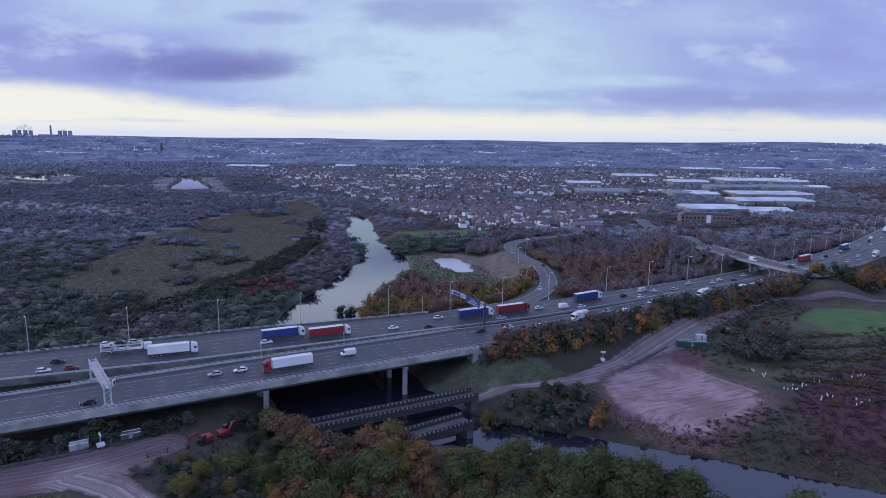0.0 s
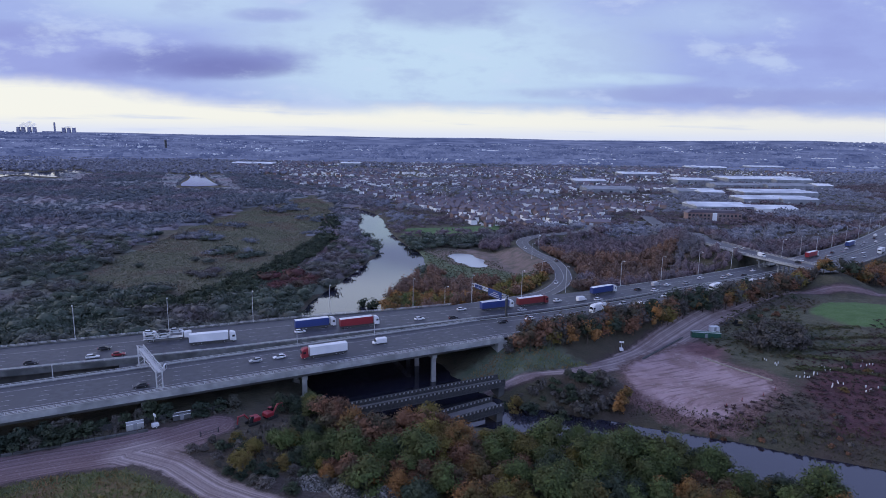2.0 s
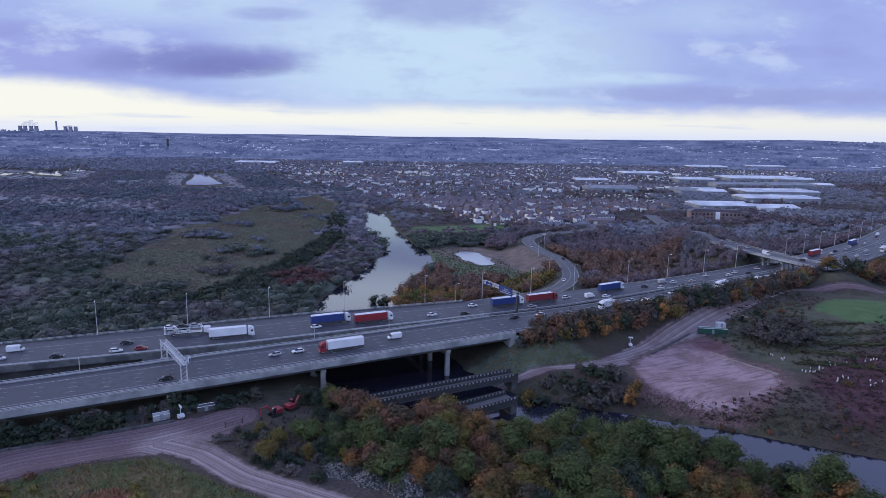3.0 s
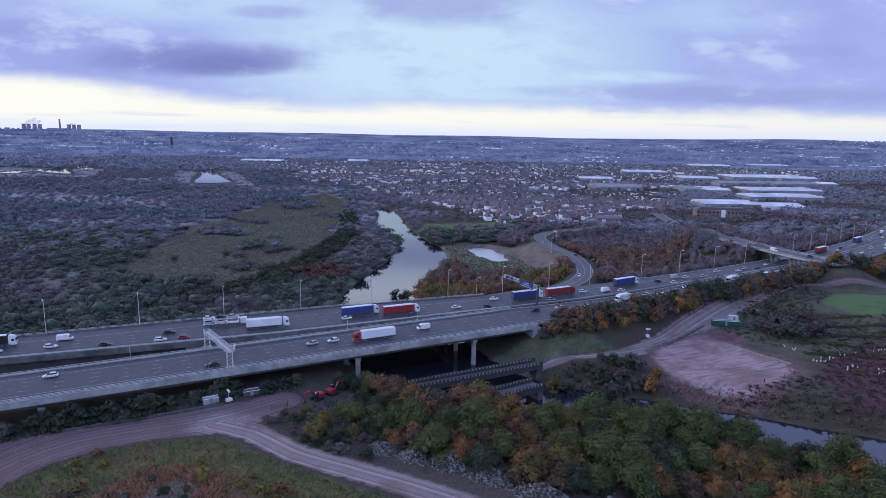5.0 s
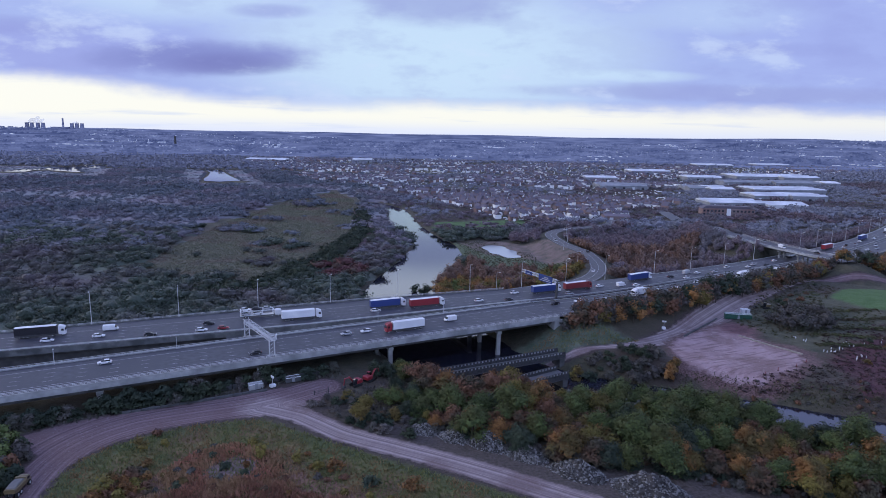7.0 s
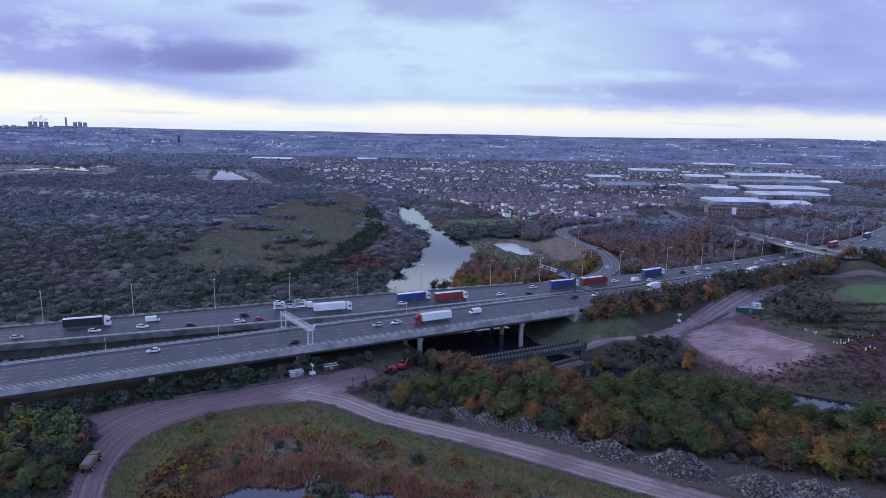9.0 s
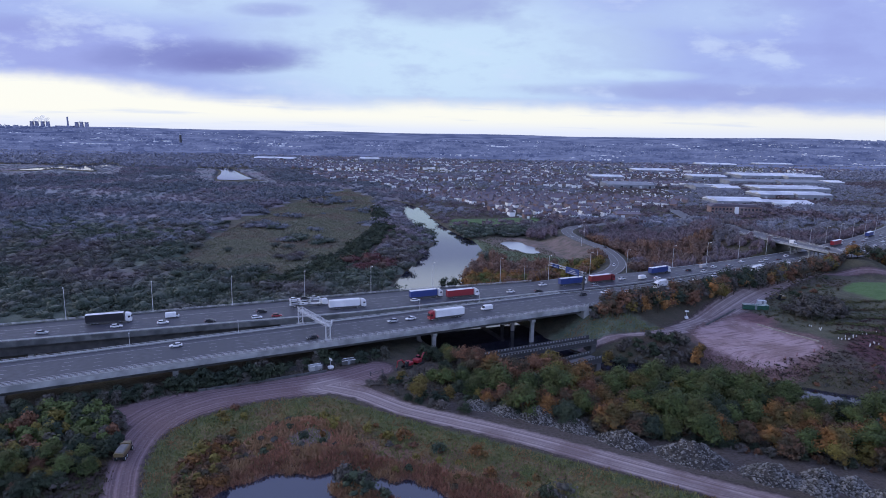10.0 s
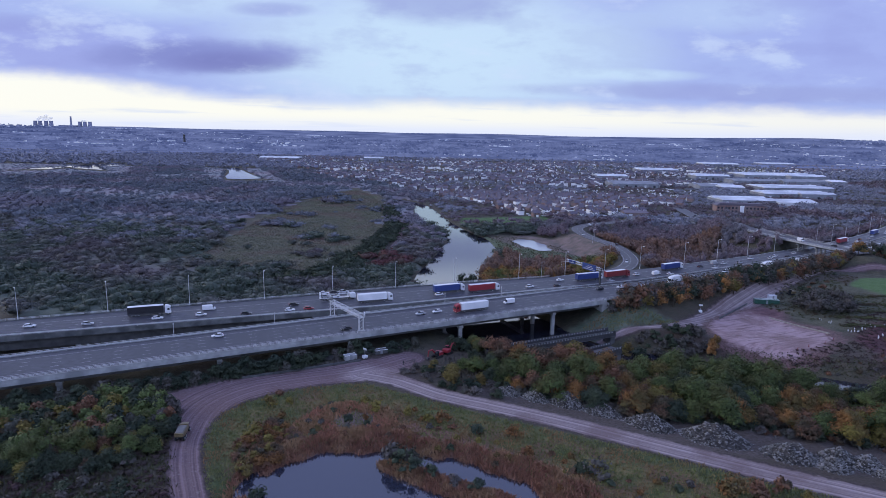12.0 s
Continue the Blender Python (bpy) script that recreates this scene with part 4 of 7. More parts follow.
def gantry():
    g = thing("sign_gantry", "grey steel box-truss gantry across the motorway", "gantry", Matrix.Translation((0, 0, 8)), group="gantries")
    a, b = (0.6, -0.6, 5.9), (-5.6, 24.6, 5.9)
    ch, web = lattice(a, b, 2.0, 1.3, 14)
    part("boom", ch, M["steel"], g)
    part("lattice", web, M["steel"], g)
    for cx, cy, n in ((0.4, 0.3, "leg"), (-5.4, 23.8, "leg")):
        for o in (-0.85, 0.85):
            part(n, box(cx + o - 0.2, cx + o + 0.2, cy - 0.2, cy + 0.2, -0.3, 6.3, 0.05), M["steel"], g)
        part("brace", merge(*[tube([(cx - 0.85, cy, z), (cx + 0.85, cy, z + 1.3)], 0.06, 4) for z in (0.4, 1.8, 3.2, 4.6)]), M["steel"], g)
        part("base", box(cx - 1.5, cx + 1.5, cy - 0.8, cy + 0.8, -1.6, 0.05, 0.1), M["concrete"], g)
    part("walkway", sweep([(a[0] + 0.2, a[1], 5.3), (b[0] + 0.2, b[1], 5.3)], [(-0.5, 0), (0.5, 0), (0.5, 0.06), (-0.5, 0.06)]), M["steel"], g)
    sb = part("signal_box", moved(box(-0.15, 0.15, -0.9, 0.9, 0, 1.4, 0.05), Matrix.Translation((2.1, 1.4, 5.4)) @ Matrix.Rotation(radians(-14), 4, "Z")), M["dark_steel"], g, "dark signal box with a pale rim")
    part("rim", moved(merge(box(-0.2, 0.2, -1.0, 1.0, -0.1, 0.05), box(-0.2, 0.2, -1.0, 1.0, 1.35, 1.5), box(-0.2, 0.2, -1.0, -0.85, 0, 1.4), box(-0.2, 0.2, 0.85, 1.0, 0, 1.4)), Matrix.Translation((2.1, 1.4, 5.4)) @ Matrix.Rotation(radians(-14), 4, "Z")), M["white_sheet"], sb)
    # paved bay that carries the near legs
    part("bay", box(-4, 5, -2.6, 0.2, -2.0, -0.02, 0.2), M["concrete"], g)


gantry()


def blue_gantry():
    g = thing("sign_gantry", "cantilever steel gantry with blue direction signs", "gantry", Matrix.Translation((137.2, 30.2, 8)), group="gantries")
    part("post", box(-0.4, 0.4, -0.4, 0.4, 0, 9.4, 0.08), M["dark_steel"], g, "dark steel post")
    ch, web = lattice((0, -0.8, 8.6), (-3.4, 26, 8.6), 1.2, 1.2, 14)
    part("boom", ch, M["steel"], g)
    part("lattice", web, M["steel"], g)
    for y0, y1, z0, z1 in ((2.5, 12.5, 6.6, 10.0), (18, 23, 7.6, 9.4)):
        s = part("sign_panel", moved(box(-0.1, 0.1, y0, y1, z0, z1, 0.03), Matrix.Translation((-0.9, 0, 0)) @ Matrix.Rotation(radians(7), 4, "Z")), M["blue_sign"], g, "blue sign panel with white bars of writing")
        bars = merge(*[box(-0.135, -0.11, y0 + 0.7 + 1.1 * k, y1 - 1.2 - 1.4 * k, z0 + 0.5 + 0.85 * k, z0 + 0.8 + 0.85 * k, 0.005) for k in range(3 if z1 - z0 > 3 else 2)])
        part("lettering", moved(bars, Matrix.Translation((-0.9, 0, 0)) @ Matrix.Rotation(radians(7), 4, "Z")), M["white_line"], s)


blue_gantry()
for x in (-67, -30, 46, 76):
    p_ = thing("marker_post", "slim grey steel camera post beside the guard rail", "post", Matrix.Translation((x, float(near_edge(x)) + 22.9, 8)), group="camera posts")
    part("column", tube([(0, 0, -0.5), (0, 0, 5.2)], [0.13, 0.09], 6), M["steel"], p_)
    part("camera_box", box(-0.2, 0.2, -0.15, 0.15, 5.0, 5.45, 0.04), M["steel"], p_)


# ---- the low girder bridge over the river's narrows ----
def girder_bridge(label, x0, y0, z0, L, turn, half, deep, piers):
    b = thing("girder_bridge", label, "bridge", Matrix.Translation((x0, y0, z0)), group="girder bridges")
    r = Matrix.Rotation(turn, 4, "Z")
    part("deck", moved(box(0, L, -half + 0.2, half - 0.2, -0.9, -0.35, 0.05), r), M["asphalt_old"], b)
    for s in (-1, 1):
        y = half * s
        part("top_flange", moved(box(0, L, y - 0.2, y + 0.2, 1.28, 1.38, 0.03), r), M["dark_steel"], b)
        part("bottom_flange", moved(box(0, L, y - 0.35, y + 0.35, -deep - 0.2, -deep, 0.03), r), M["dark_steel"], b)
        part("web", moved(box(0, L, y - 0.06, y + 0.06, -deep, 0.35, 0.01), r), M["dark_steel"], b, "dark riveted plate web")
        part("backing", moved(box(0, L, y + 0.09, y + 0.13, 0.3, 1.3, 0.01), r), M["dark_steel"], b)
        # pale plates paint the light that shows through the girder's gaps
        for k in range(int(L / 1.5)):
            part("lit_gap", moved(box(k * 1.5, k * 1.5 + 0.55, y - 0.08, y + 0.08, 0.55, 1.15, 0.02), r), M["white_line"], b, "pale plate standing for a lit gap")
    for x in piers:
        part("bridge_pier", moved(box(x - 1.2, x + 1.2, -half, half, -7.5 - z0, -deep - 0.18, 0.2), r), M["concrete_dark"], b)


girder_bridge("old steel plate girder bridge over the narrow river", 53, -17.8, -0.6, 58.0, math.atan2(3.6, 56), 2.5, 1.1, (1.5, 27, 56.5))
girder_bridge("short steel girder bridge with pale plates for its lit gaps", 70, -34.8, -1.3, 31.5, math.atan2(2.8, 16.5), 3.0, 1.4, (1.5, 30))


# ======== vehicles ========
def wheel(r, w):
    t_ = tube([(0, -w / 2, 0), (0, -w / 2 + 0.03, 0), (0, w / 2 - 0.03, 0), (0, w / 2, 0)], [r * 0.9, r, r, r * 0.9], 12)
    return t_


def add_wheel(parent, x, y, r, w):
    ob = part("wheel", wheel(r, w), M["tyre"], parent)
    ob.matrix_basis = Matrix.Translation((x, y, r))
    part("rim", tube([(0, -w / 2 - 0.01, 0), (0, w / 2 + 0.01, 0)], r * 0.55, 8), M["steel"], ob)
    return ob


def car(colour, word, kind="hatchback"):
    est = kind == "estate"
    van = kind == "van"
    c = thing("van" if van else "car", f"{word} {'panel van' if van else 'estate car' if est else 'hatchback car'} on the motorway", "van" if van else "car", group="motorway traffic")
    if van:
        part("body", hull([(-2.7, 0.92, 0.35, 2.0), (-2.6, 0.98, 0.3, 2.2), (0.9, 0.98, 0.3, 2.25), (1.55, 0.94, 0.3, 1.95)], 0.15), M[colour], c)
        part("bonnet", hull([(1.5, 0.94, 0.3, 1.25), (2.45, 0.9, 0.3, 1.05), (2.65, 0.8, 0.4, 0.8)], 0.12), M[colour], c)
        part("windscreen", hull([(1.3, 0.85, 1.25, 2.05), (1.62, 0.85, 1.2, 1.9), (2.1, 0.84, 1.1, 1.2)], 0.05), M["glass_dark"], c)
        ends, wb, tr = (-2.72, 2.6), (-1.6, 1.75), 0.86
    else:
        part("body", hull([(-2.15, 0.70, 0.42, 0.80), (-2.05, 0.82, 0.30, 0.92), (-1.2, 0.88, 0.22, 0.95), (0.6, 0.88, 0.22, 0.95), (1.6, 0.84, 0.25, 0.82), (2.08, 0.76, 0.30, 0.68), (2.18, 0.62, 0.38, 0.58)], 0.14), M[colour], c)
        back = -1.95 if est else -1.7
        part("cabin_glass", hull([(back, 0.72, 0.85, 0.98), (back + 0.3, 0.68, 0.85, 1.36), (0.15, 0.68, 0.85, 1.40), (1.05, 0.74, 0.85, 0.93)], 0.08), M["glass_dark"], c)
        part("roof", hull([(back + 0.28, 0.64, 1.32, 1.40), (-0.6, 0.66, 1.36, 1.47), (0.12, 0.64, 1.36, 1.44)], 0.04), M[colour], c)
        ends, wb, tr = (-2.16, 2.12), (-1.3, 1.3), 0.78
    for y in (-0.6, 0.6):
        part("headlight", box(ends[1] - 0.1, ends[1] + 0.03, y - 0.16, y + 0.16, 0.55, 0.72, 0.03), M["lamp_white"], c)
        part("tail_light", box(ends[0] - 0.02, ends[0] + 0.1, y - 0.14, y + 0.14, 0.68, 0.88, 0.03), M["lamp_red"], c)
    for x in wb:
        for y in (-tr, tr):
            add_wheel(c, x, y, 0.33, 0.22)
    return c


def lorry(cab, side, word, rigid=False, tank=False):
    l = thing("lorry", f"{word} on the motorway", "lorry", group="motorway traffic")
    half = 4.2 if rigid else 8.2
    cx = half - 2.3
    part("cab", hull([(cx, 1.22, 0.7, 3.5), (cx + 1.4, 1.24, 0.5, 3.7), (cx + 2.05, 1.22, 0.45, 3.2), (cx + 2.25, 1.18, 0.45, 1.9)], 0.14), M[cab], l)
    part("windscreen", hull([(cx + 1.95, 1.1, 1.95, 2.95), (cx + 2.19, 1.1, 1.9, 2.75), (cx + 2.26, 1.08, 1.9, 2.0)], 0.05), M["glass_dark"], l)
    part("side_window", merge(*[box(cx + 0.9, cx + 1.8, y - 0.02, y + 0.02, 1.95, 2.7, 0.01) for y in (-1.235, 1.235)]), M["glass_dark"], l)
    part("wind_deflector", hull([(cx + 0.1, 1.15, 3.4, 4.0), (cx + 1.3, 1.1, 3.5, 3.75)], 0.1), M[cab], l)
    part("chassis", box(-half, cx + 0.5, -1.0, 1.0, 0.7, 1.1, 0.05), M["dark_steel"], l)
    if tank:
        part("tank", moved(lathe([(0.4, -half), (1.1, -half + 0.15), (1.22, -half + 0.5), (1.22, cx - 1.2), (1.1, cx - 0.9), (0.4, cx - 0.75)], 16), Matrix.Translation((0, 0, 2.35)) @ Matrix.Rotation(radians(90), 4, "Y")), M[side], l)
    else:
        part("trailer", hull([(-half, 1.25, 1.1, 3.95), (cx - 0.6, 1.25, 1.1, 4.0)], 0.06), M[side], l)
        part("trailer_roof", hull([(-half + 0.02, 1.22, 3.95, 4.02), (cx - 0.62, 1.22, 4.0, 4.07)], 0.03), M["white_sheet"], l, "white trailer roof")
        part("skirt", merge(*[box(-half + 0.3, cx - 1.2, y - 0.03, y + 0.03, 0.55, 1.1, 0.02) for y in (-1.22, 1.22)]), M["dark_steel"], l)
    for y in (-0.75, 0.75):
        part("headlight", box(cx + 2.2, cx + 2.28, y - 0.2, y + 0.2, 0.7, 0.95, 0.02), M["lamp_white"], l)
    axles = [cx + 1.3, cx - 1.9] + ([] if rigid else [-half + 1.6, -half + 2.9, -half + 4.2]) + ([-half + 1.8] if rigid else [])
    for x in axles:
        for y in (-1.02, 1.02):
            add_wheel(l, x, y, 0.5, 0.34)
    return l


def transporter():
    """A lorry with two open decks for cars."""
    l = thing("car_transporter", "white car transporter with cars on two decks on the motorway", "lorry", group="motorway traffic")
    part("cab", hull([(5.4, 1.22, 0.7, 2.7), (7.2, 1.24, 0.5, 2.9), (7.9, 1.22, 0.45, 2.6), (8.1, 1.18, 0.45, 1.7)], 0.14), M["car_white"], l)
    part("windscreen", hull([(7.8, 1.1, 1.75, 2.45), (8.05, 1.1, 1.7, 2.3), (8.12, 1.08, 1.7, 1.8)], 0.05), M["glass_dark"], l)
    part("chassis", box(-8.4, 6.0, -0.9, 0.9, 0.62, 0.9, 0.05), M["dark_steel"], l)
    for z in (0.98, 2.78):
        part("deck", box(-8.6, 4.9 if z < 2 else 5.2, -1.22, 1.22, z, z + 0.14, 0.03), M["white_sheet"], l, "white steel car deck")
    for x in (-8.3, -4.0, 0.4, 4.7):
        for y in (-1.18, 1.18):
            part("post", box(x - 0.1, x + 0.1, y - 0.06, y + 0.06, 0.9, 3.5, 0.02), M["white_sheet"], l)
    for x in (6.9, 4.2, -5.2, -6.5):
        for y in (-1.02, 1.02):
            add_wheel(l, x, y, 0.45, 0.32)
    return l


templates = {}


def put_vehicle(key, make, m):
    if key in templates:
        return copy_thing(templates[key], m)
    templates[key] = make()
    templates[key].matrix_basis = m
    return templates[key]


def on_road(fn, share, off, x, back=False):
    """The pose of a vehicle in the lane that lies off metres from the line fn."""
    off = off * float(share(x))
    y0, y1 = float(fn(x - 2)) + off, float(fn(x + 2)) + off
    a = math.atan2(y1 - y0, 4)
    return Matrix.Translation((x, (y0 + y1) / 2, 8.0)) @ Matrix.Rotation(a + (math.pi if back else 0), 4, "Z")


KINDS = {
    "w": ("car_white", "white", "hatchback"), "W": ("car_white", "white", "estate"), "s": ("car_silver", "silver", "hatchback"), "S": ("car_silver", "silver", "estate"), "k": ("car_black", "black", "hatchback"),
    "r": ("car_red", "red", "hatchback"), "b": ("car_blue", "blue", "hatchback"), "v": ("car_white", "white", "van"), "g": ("car_silver", "grey", "van"),
}
LORRIES = {
    "R": ("car_white", "car_red", "articulated lorry with a white cab and red trailer"), "B": ("car_white", "car_blue", "articulated lorry with a white cab and blue trailer"), "M": ("car_maroon", "car_maroon", "maroon articulated lorry"),
    "T": ("car_red", "white_sheet", "articulated lorry with a red cab and white trailer"), "L": ("car_white", "white_sheet", "white articulated lorry"), "D": ("car_white", "car_black", "articulated lorry with a dark trailer"),
}


def traffic(fn, share, lanes, row, back):
    for item in row.split():
        kind, lane, x = item[0], int(item[1]), float(item[2:])
        m = on_road(fn, share, lanes[lane], x, back)
        if kind in KINDS:
            put_vehicle(kind, lambda: car(*KINDS[kind]), m)
        elif kind == "t":
            put_vehicle(kind, lambda: lorry("car_white", "white_sheet", "white tanker lorry", tank=True), m)
        elif kind == "C":
            put_vehicle(kind, transporter, m)
            for dx_, up_, key in ((-6.2, 1.12, "s"), (-1.6, 1.12, "w"), (-6.4, 2.92, "w"), (-1.8, 2.92, "k"), (2.6, 2.92, "s")):
                copy_thing(templates[key], m @ Matrix.Translation((dx_, 0, up_)))
        elif kind == "x":
            put_vehicle(kind, lambda: lorry("car_white", "white_sheet", "short white box lorry", rigid=True), m)
        else:
            put_vehicle(kind, lambda: lorry(*LORRIES[kind]), m)


FAR_LANES, NEAR_LANES = (4.4, 8.0, 11.7, 15.4, 19.0), (6.1, 9.8, 13.5, 17.2)
traffic(far_low, far_share, FAR_LANES, " ".join(("W3-160", "k1-140", "w2-118", "s1-98", "D3-76", "w1-73", "w1-56.5", "v3-53", "k0-39", "W0-21", "r0-13", "k2-18", "C33", "L118", "w150", "B257", "R174", "w1100", "k0114", "w3123", "B2139", "M2158", "s0148", "w2172", "v1184", "w0192", "B3203",
                  "k2224", "w0231", "g3240", "w2246", "s1258", "w3276", "w1290", "W2299", "k0306", "w2322", "L3350", "s1362", "w2380", "R3400", "w1415", "k2428", "s1440", "W2455", "B3470", "w1482", "s2495", "w0510", "k2525", "v3540",
                  "w1556", "S2575", "L3600", "w1620", "s2640")), False)
traffic(near_edge, near_share, NEAR_LANES, " ".join(("W1-120", "s2-150", "w3-52", "k0-5", "s230", "w238", "T153", "v275", "w3144", "k3131", "w2157", "x2179", "s3198", "w2205", "v1203", "k2215", "w3228", "w2238", "w3247", "x1262", "s3270", "w1285", "t0296", "k2310", "w3318",
                                          "s1330", "w2345", "v0356", "w3370", "s2384", "w1398", "k3410", "w2424", "s1436", "w3450", "x0462", "w2476", "s3488", "w1502", "w2520", "k3535", "w1550", "s2570", "w3590", "w1610")), True)
for k, (i, off) in enumerate(((16, 2.2), (30, -2.2), (40, 2.2), (52, -2.2))):
    p0, p1 = slip[i], slip[i + 1]
    a = math.atan2(p1[1] - p0[1], p1[0] - p0[0])
    copy_thing(templates["wksw"[k]], Matrix.Translation((p0[0] - off * math.sin(a), p0[1] + off * math.cos(a), p0[2])) @ Matrix.Rotation(a if off < 0 else a + math.pi, 4, "Z"))
for k, (x, y) in enumerate(((349, 110), (344, 90), (340, 68), (338, 46))):
    copy_thing(templates["wsvk"[k]], Matrix.Translation((x + (2.6 if k % 2 else -2.6), y, 14.6)) @ Matrix.Rotation(radians(76 if k % 2 else 256), 4, "Z"))


# ======== the site: machines, cabin, heaps ========
def excavator(colour, word, m):
    e = thing("excavator", f"{word} tracked excavator with its arm folded on bare earth", "excavator", m, group="diggers")
    for y in (-1.15, 1.15):
        part("track", moved(hull([(-1.8, 0.28, 0.25, 0.75), (-1.4, 0.3, 0, 0.95), (1.4, 0.3, 0, 0.95), (1.8, 0.28, 0.25, 0.75)], 0.1), Matrix.Translation((0, y, 0))), M["tyre"], e)
    part("engine_house", hull([(-2.1, 1.2, 1.1, 2.1), (-1.6, 1.35, 1.0, 2.35), (0.3, 1.35, 1.0, 2.2)], 0.15), M[colour], e)
    cab = part("cab", moved(hull([(0.1, 0.5, 1.0, 2.9), (0.9, 0.5, 1.0, 3.0), (1.5, 0.48, 1.0, 2.3)], 0.1), Matrix.Translation((0, 0.75, 0))), M["glass_dark"], e)
    part("cab_roof", moved(hull([(0.05, 0.55, 2.95, 3.05), (1.0, 0.55, 3.0, 3.1)], 0.04), Matrix.Translation((0, 0.75, 0))), M[colour], cab)
    part("boom", tube([(0.8, -0.3, 1.5), (2.4, -0.3, 3.6), (4.2, -0.3, 3.4)], [0.3, 0.32, 0.22], 6), M[colour], e)
    part("stick", tube([(4.2, -0.3, 3.6), (4.6, -0.3, 1.2)], [0.22, 0.16], 6), M[colour], e)
    part("bucket", moved(hull([(0, 0.5, 0.2, 0.9), (0.6, 0.5, 0, 1.0), (0.9, 0.5, 0.1, 0.4)], 0.1), Matrix.Translation((4.2, -0.3, 0.2))), M["dark_steel"], e)
    return e


def dumper(m):
    d = thing("dump_truck", "muddy articulated dump truck on the dirt track", "dump truck", m)
    part("cab", hull([(2.4, 1.2, 1.2, 2.6), (3.2, 1.25, 1.0, 3.1), (4.2, 1.2, 1.0, 3.0), (5.2, 1.0, 1.0, 1.9)], 0.15), M["yellow_plant"], d)
    part("cab_glass", hull([(2.9, 1.27, 2.0, 2.8), (4.0, 1.27, 2.0, 2.8), (4.35, 1.15, 2.0, 2.6)], 0.05), M["glass_dark"], d)
    part("skip", merge(hull([(-4.2, 1.4, 1.9, 3.1), (-2.5, 1.5, 1.3, 3.0), (2.0, 1.5, 1.4, 3.0)], 0.2), box(1.8, 2.4, -1.5, 1.5, 2.0, 3.4, 0.1)), M["yellow_plant"], d)
    part("load", hull([(-3.6, 1.2, 2.9, 3.2), (-1.0, 1.3, 2.9, 3.6), (1.5, 1.2, 2.9, 3.2)], 0.3), M["rubble"], d, "load of crushed stone")
    part("chassis", box(-3.5, 4.5, -0.6, 0.6, 0.8, 1.4, 0.1), M["dark_steel"], d)
    for x in (-2.8, -1.2, 3.6):
        for y in (-1.25, 1.25):
            add_wheel(d, x, y, 0.8, 0.6)


def at_ground(x, y, turn_deg=0.0, lift=0.0):
    return Matrix.Translation((x, y, float(ground_z(x, y)) + lift)) @ Matrix.Rotation(radians(turn_deg), 4, "Z")


excavator("car_red", "red", at_ground(25, -18.5, 200))
excavator("car_red", "red", at_ground(30.5, -16.0, 30))
excavator("yellow_plant", "yellow", at_ground(238, -3, 150))
dumper(at_ground(-65.6, -50, 75) @ Matrix.Scale(0.85, 4))


def cabin(m, colour, label, L, W, H):
    c = thing("site_cabin", label, "cabin", m, group="site cabins")
    part("shell", box(-L / 2, L / 2, -W / 2, W / 2, 0.1, H, 0.06), M[colour], c)
    part("roof_rim", merge(box(-L / 2 - 0.05, L / 2 + 0.05, -W / 2 - 0.05, -W / 2 + 0.12, H - 0.05, H + 0.12), box(-L / 2 - 0.05, L / 2 + 0.05, W / 2 - 0.12, W / 2 + 0.05, H - 0.05, H + 0.12)), M["white_sheet"], c)
    part("ribs", merge(*[box(-L / 2 + 0.4 + k * 0.5, -L / 2 + 0.5 + k * 0.5, -W / 2 - 0.04, -W / 2 + 0.02, 0.2, H - 0.1, 0.01) for k in range(int(L / 0.5) - 1)]), M[colour], c)
    part("door", box(-0.5, 0.5, -W / 2 - 0.06, -W / 2 - 0.01, 0.15, 2.1, 0.02), M["grey_sheet"], c)
    return c


cabin(at_ground(214.3, -7.6, -32), "green_paint", "long dark green steel container beside the site road", 12, 2.4, 2.5)
cabin(at_ground(223.5, -3.5, -20), "white_sheet", "small white steel site cabin behind the green container", 4, 2.2, 2.2)
cabin(at_ground(-6.5, -8.8, 6), "concrete", "pale grey site cabin beside the earth track", 4.6, 2.2, 1.9)
cabin(at_ground(6, -7, 4), "concrete_dark", "dark grey tool container under the viaduct's edge", 5.0, 2.2, 1.7)


def light_tower(m, label):
    c = thing("light_tower", label, "light tower", m, group="site lights")
    part("trailer", hull([(-0.9, 0.7, 0.5, 1.5), (0.9, 0.7, 0.5, 1.4)], 0.1), M["white_sheet"], c)
    part("mast", tube([(0, 0, 1.4), (0, 0, 4.2)], [0.1, 0.07], 6), M["steel"], c)
    part("lamp_panel", merge(*[box(-0.12, 0.12, y - 0.4, y + 0.4, 3.6, 4.3, 0.03) for y in (-0.5, 0.5)]), M["lamp_white"], c)
    for y in (-0.75, 0.75):
        add_wheel(c, 0, y, 0.35, 0.2)


light_tower(at_ground(-1.2, -10.2, 20), "white mobile light tower beside the cabin")
light_tower(at_ground(168.8, -8, 60), "white mobile light tower on the site road")


def gate(m):
    g = thing("field_gate", "grey steel bar gate at the track's corner", "gate", m)
    for z in (0.3, 0.6, 0.9, 1.2):
        part("bar", tube([(0, 0, z), (5, 0, z)], 0.04, 6), M["dark_steel"], g)
    for x in (0, 5):
        part("gate_post", box(x - 0.12, x + 0.12, -0.12, 0.12, -0.2, 1.6, 0.03), M["dark_steel"], g)


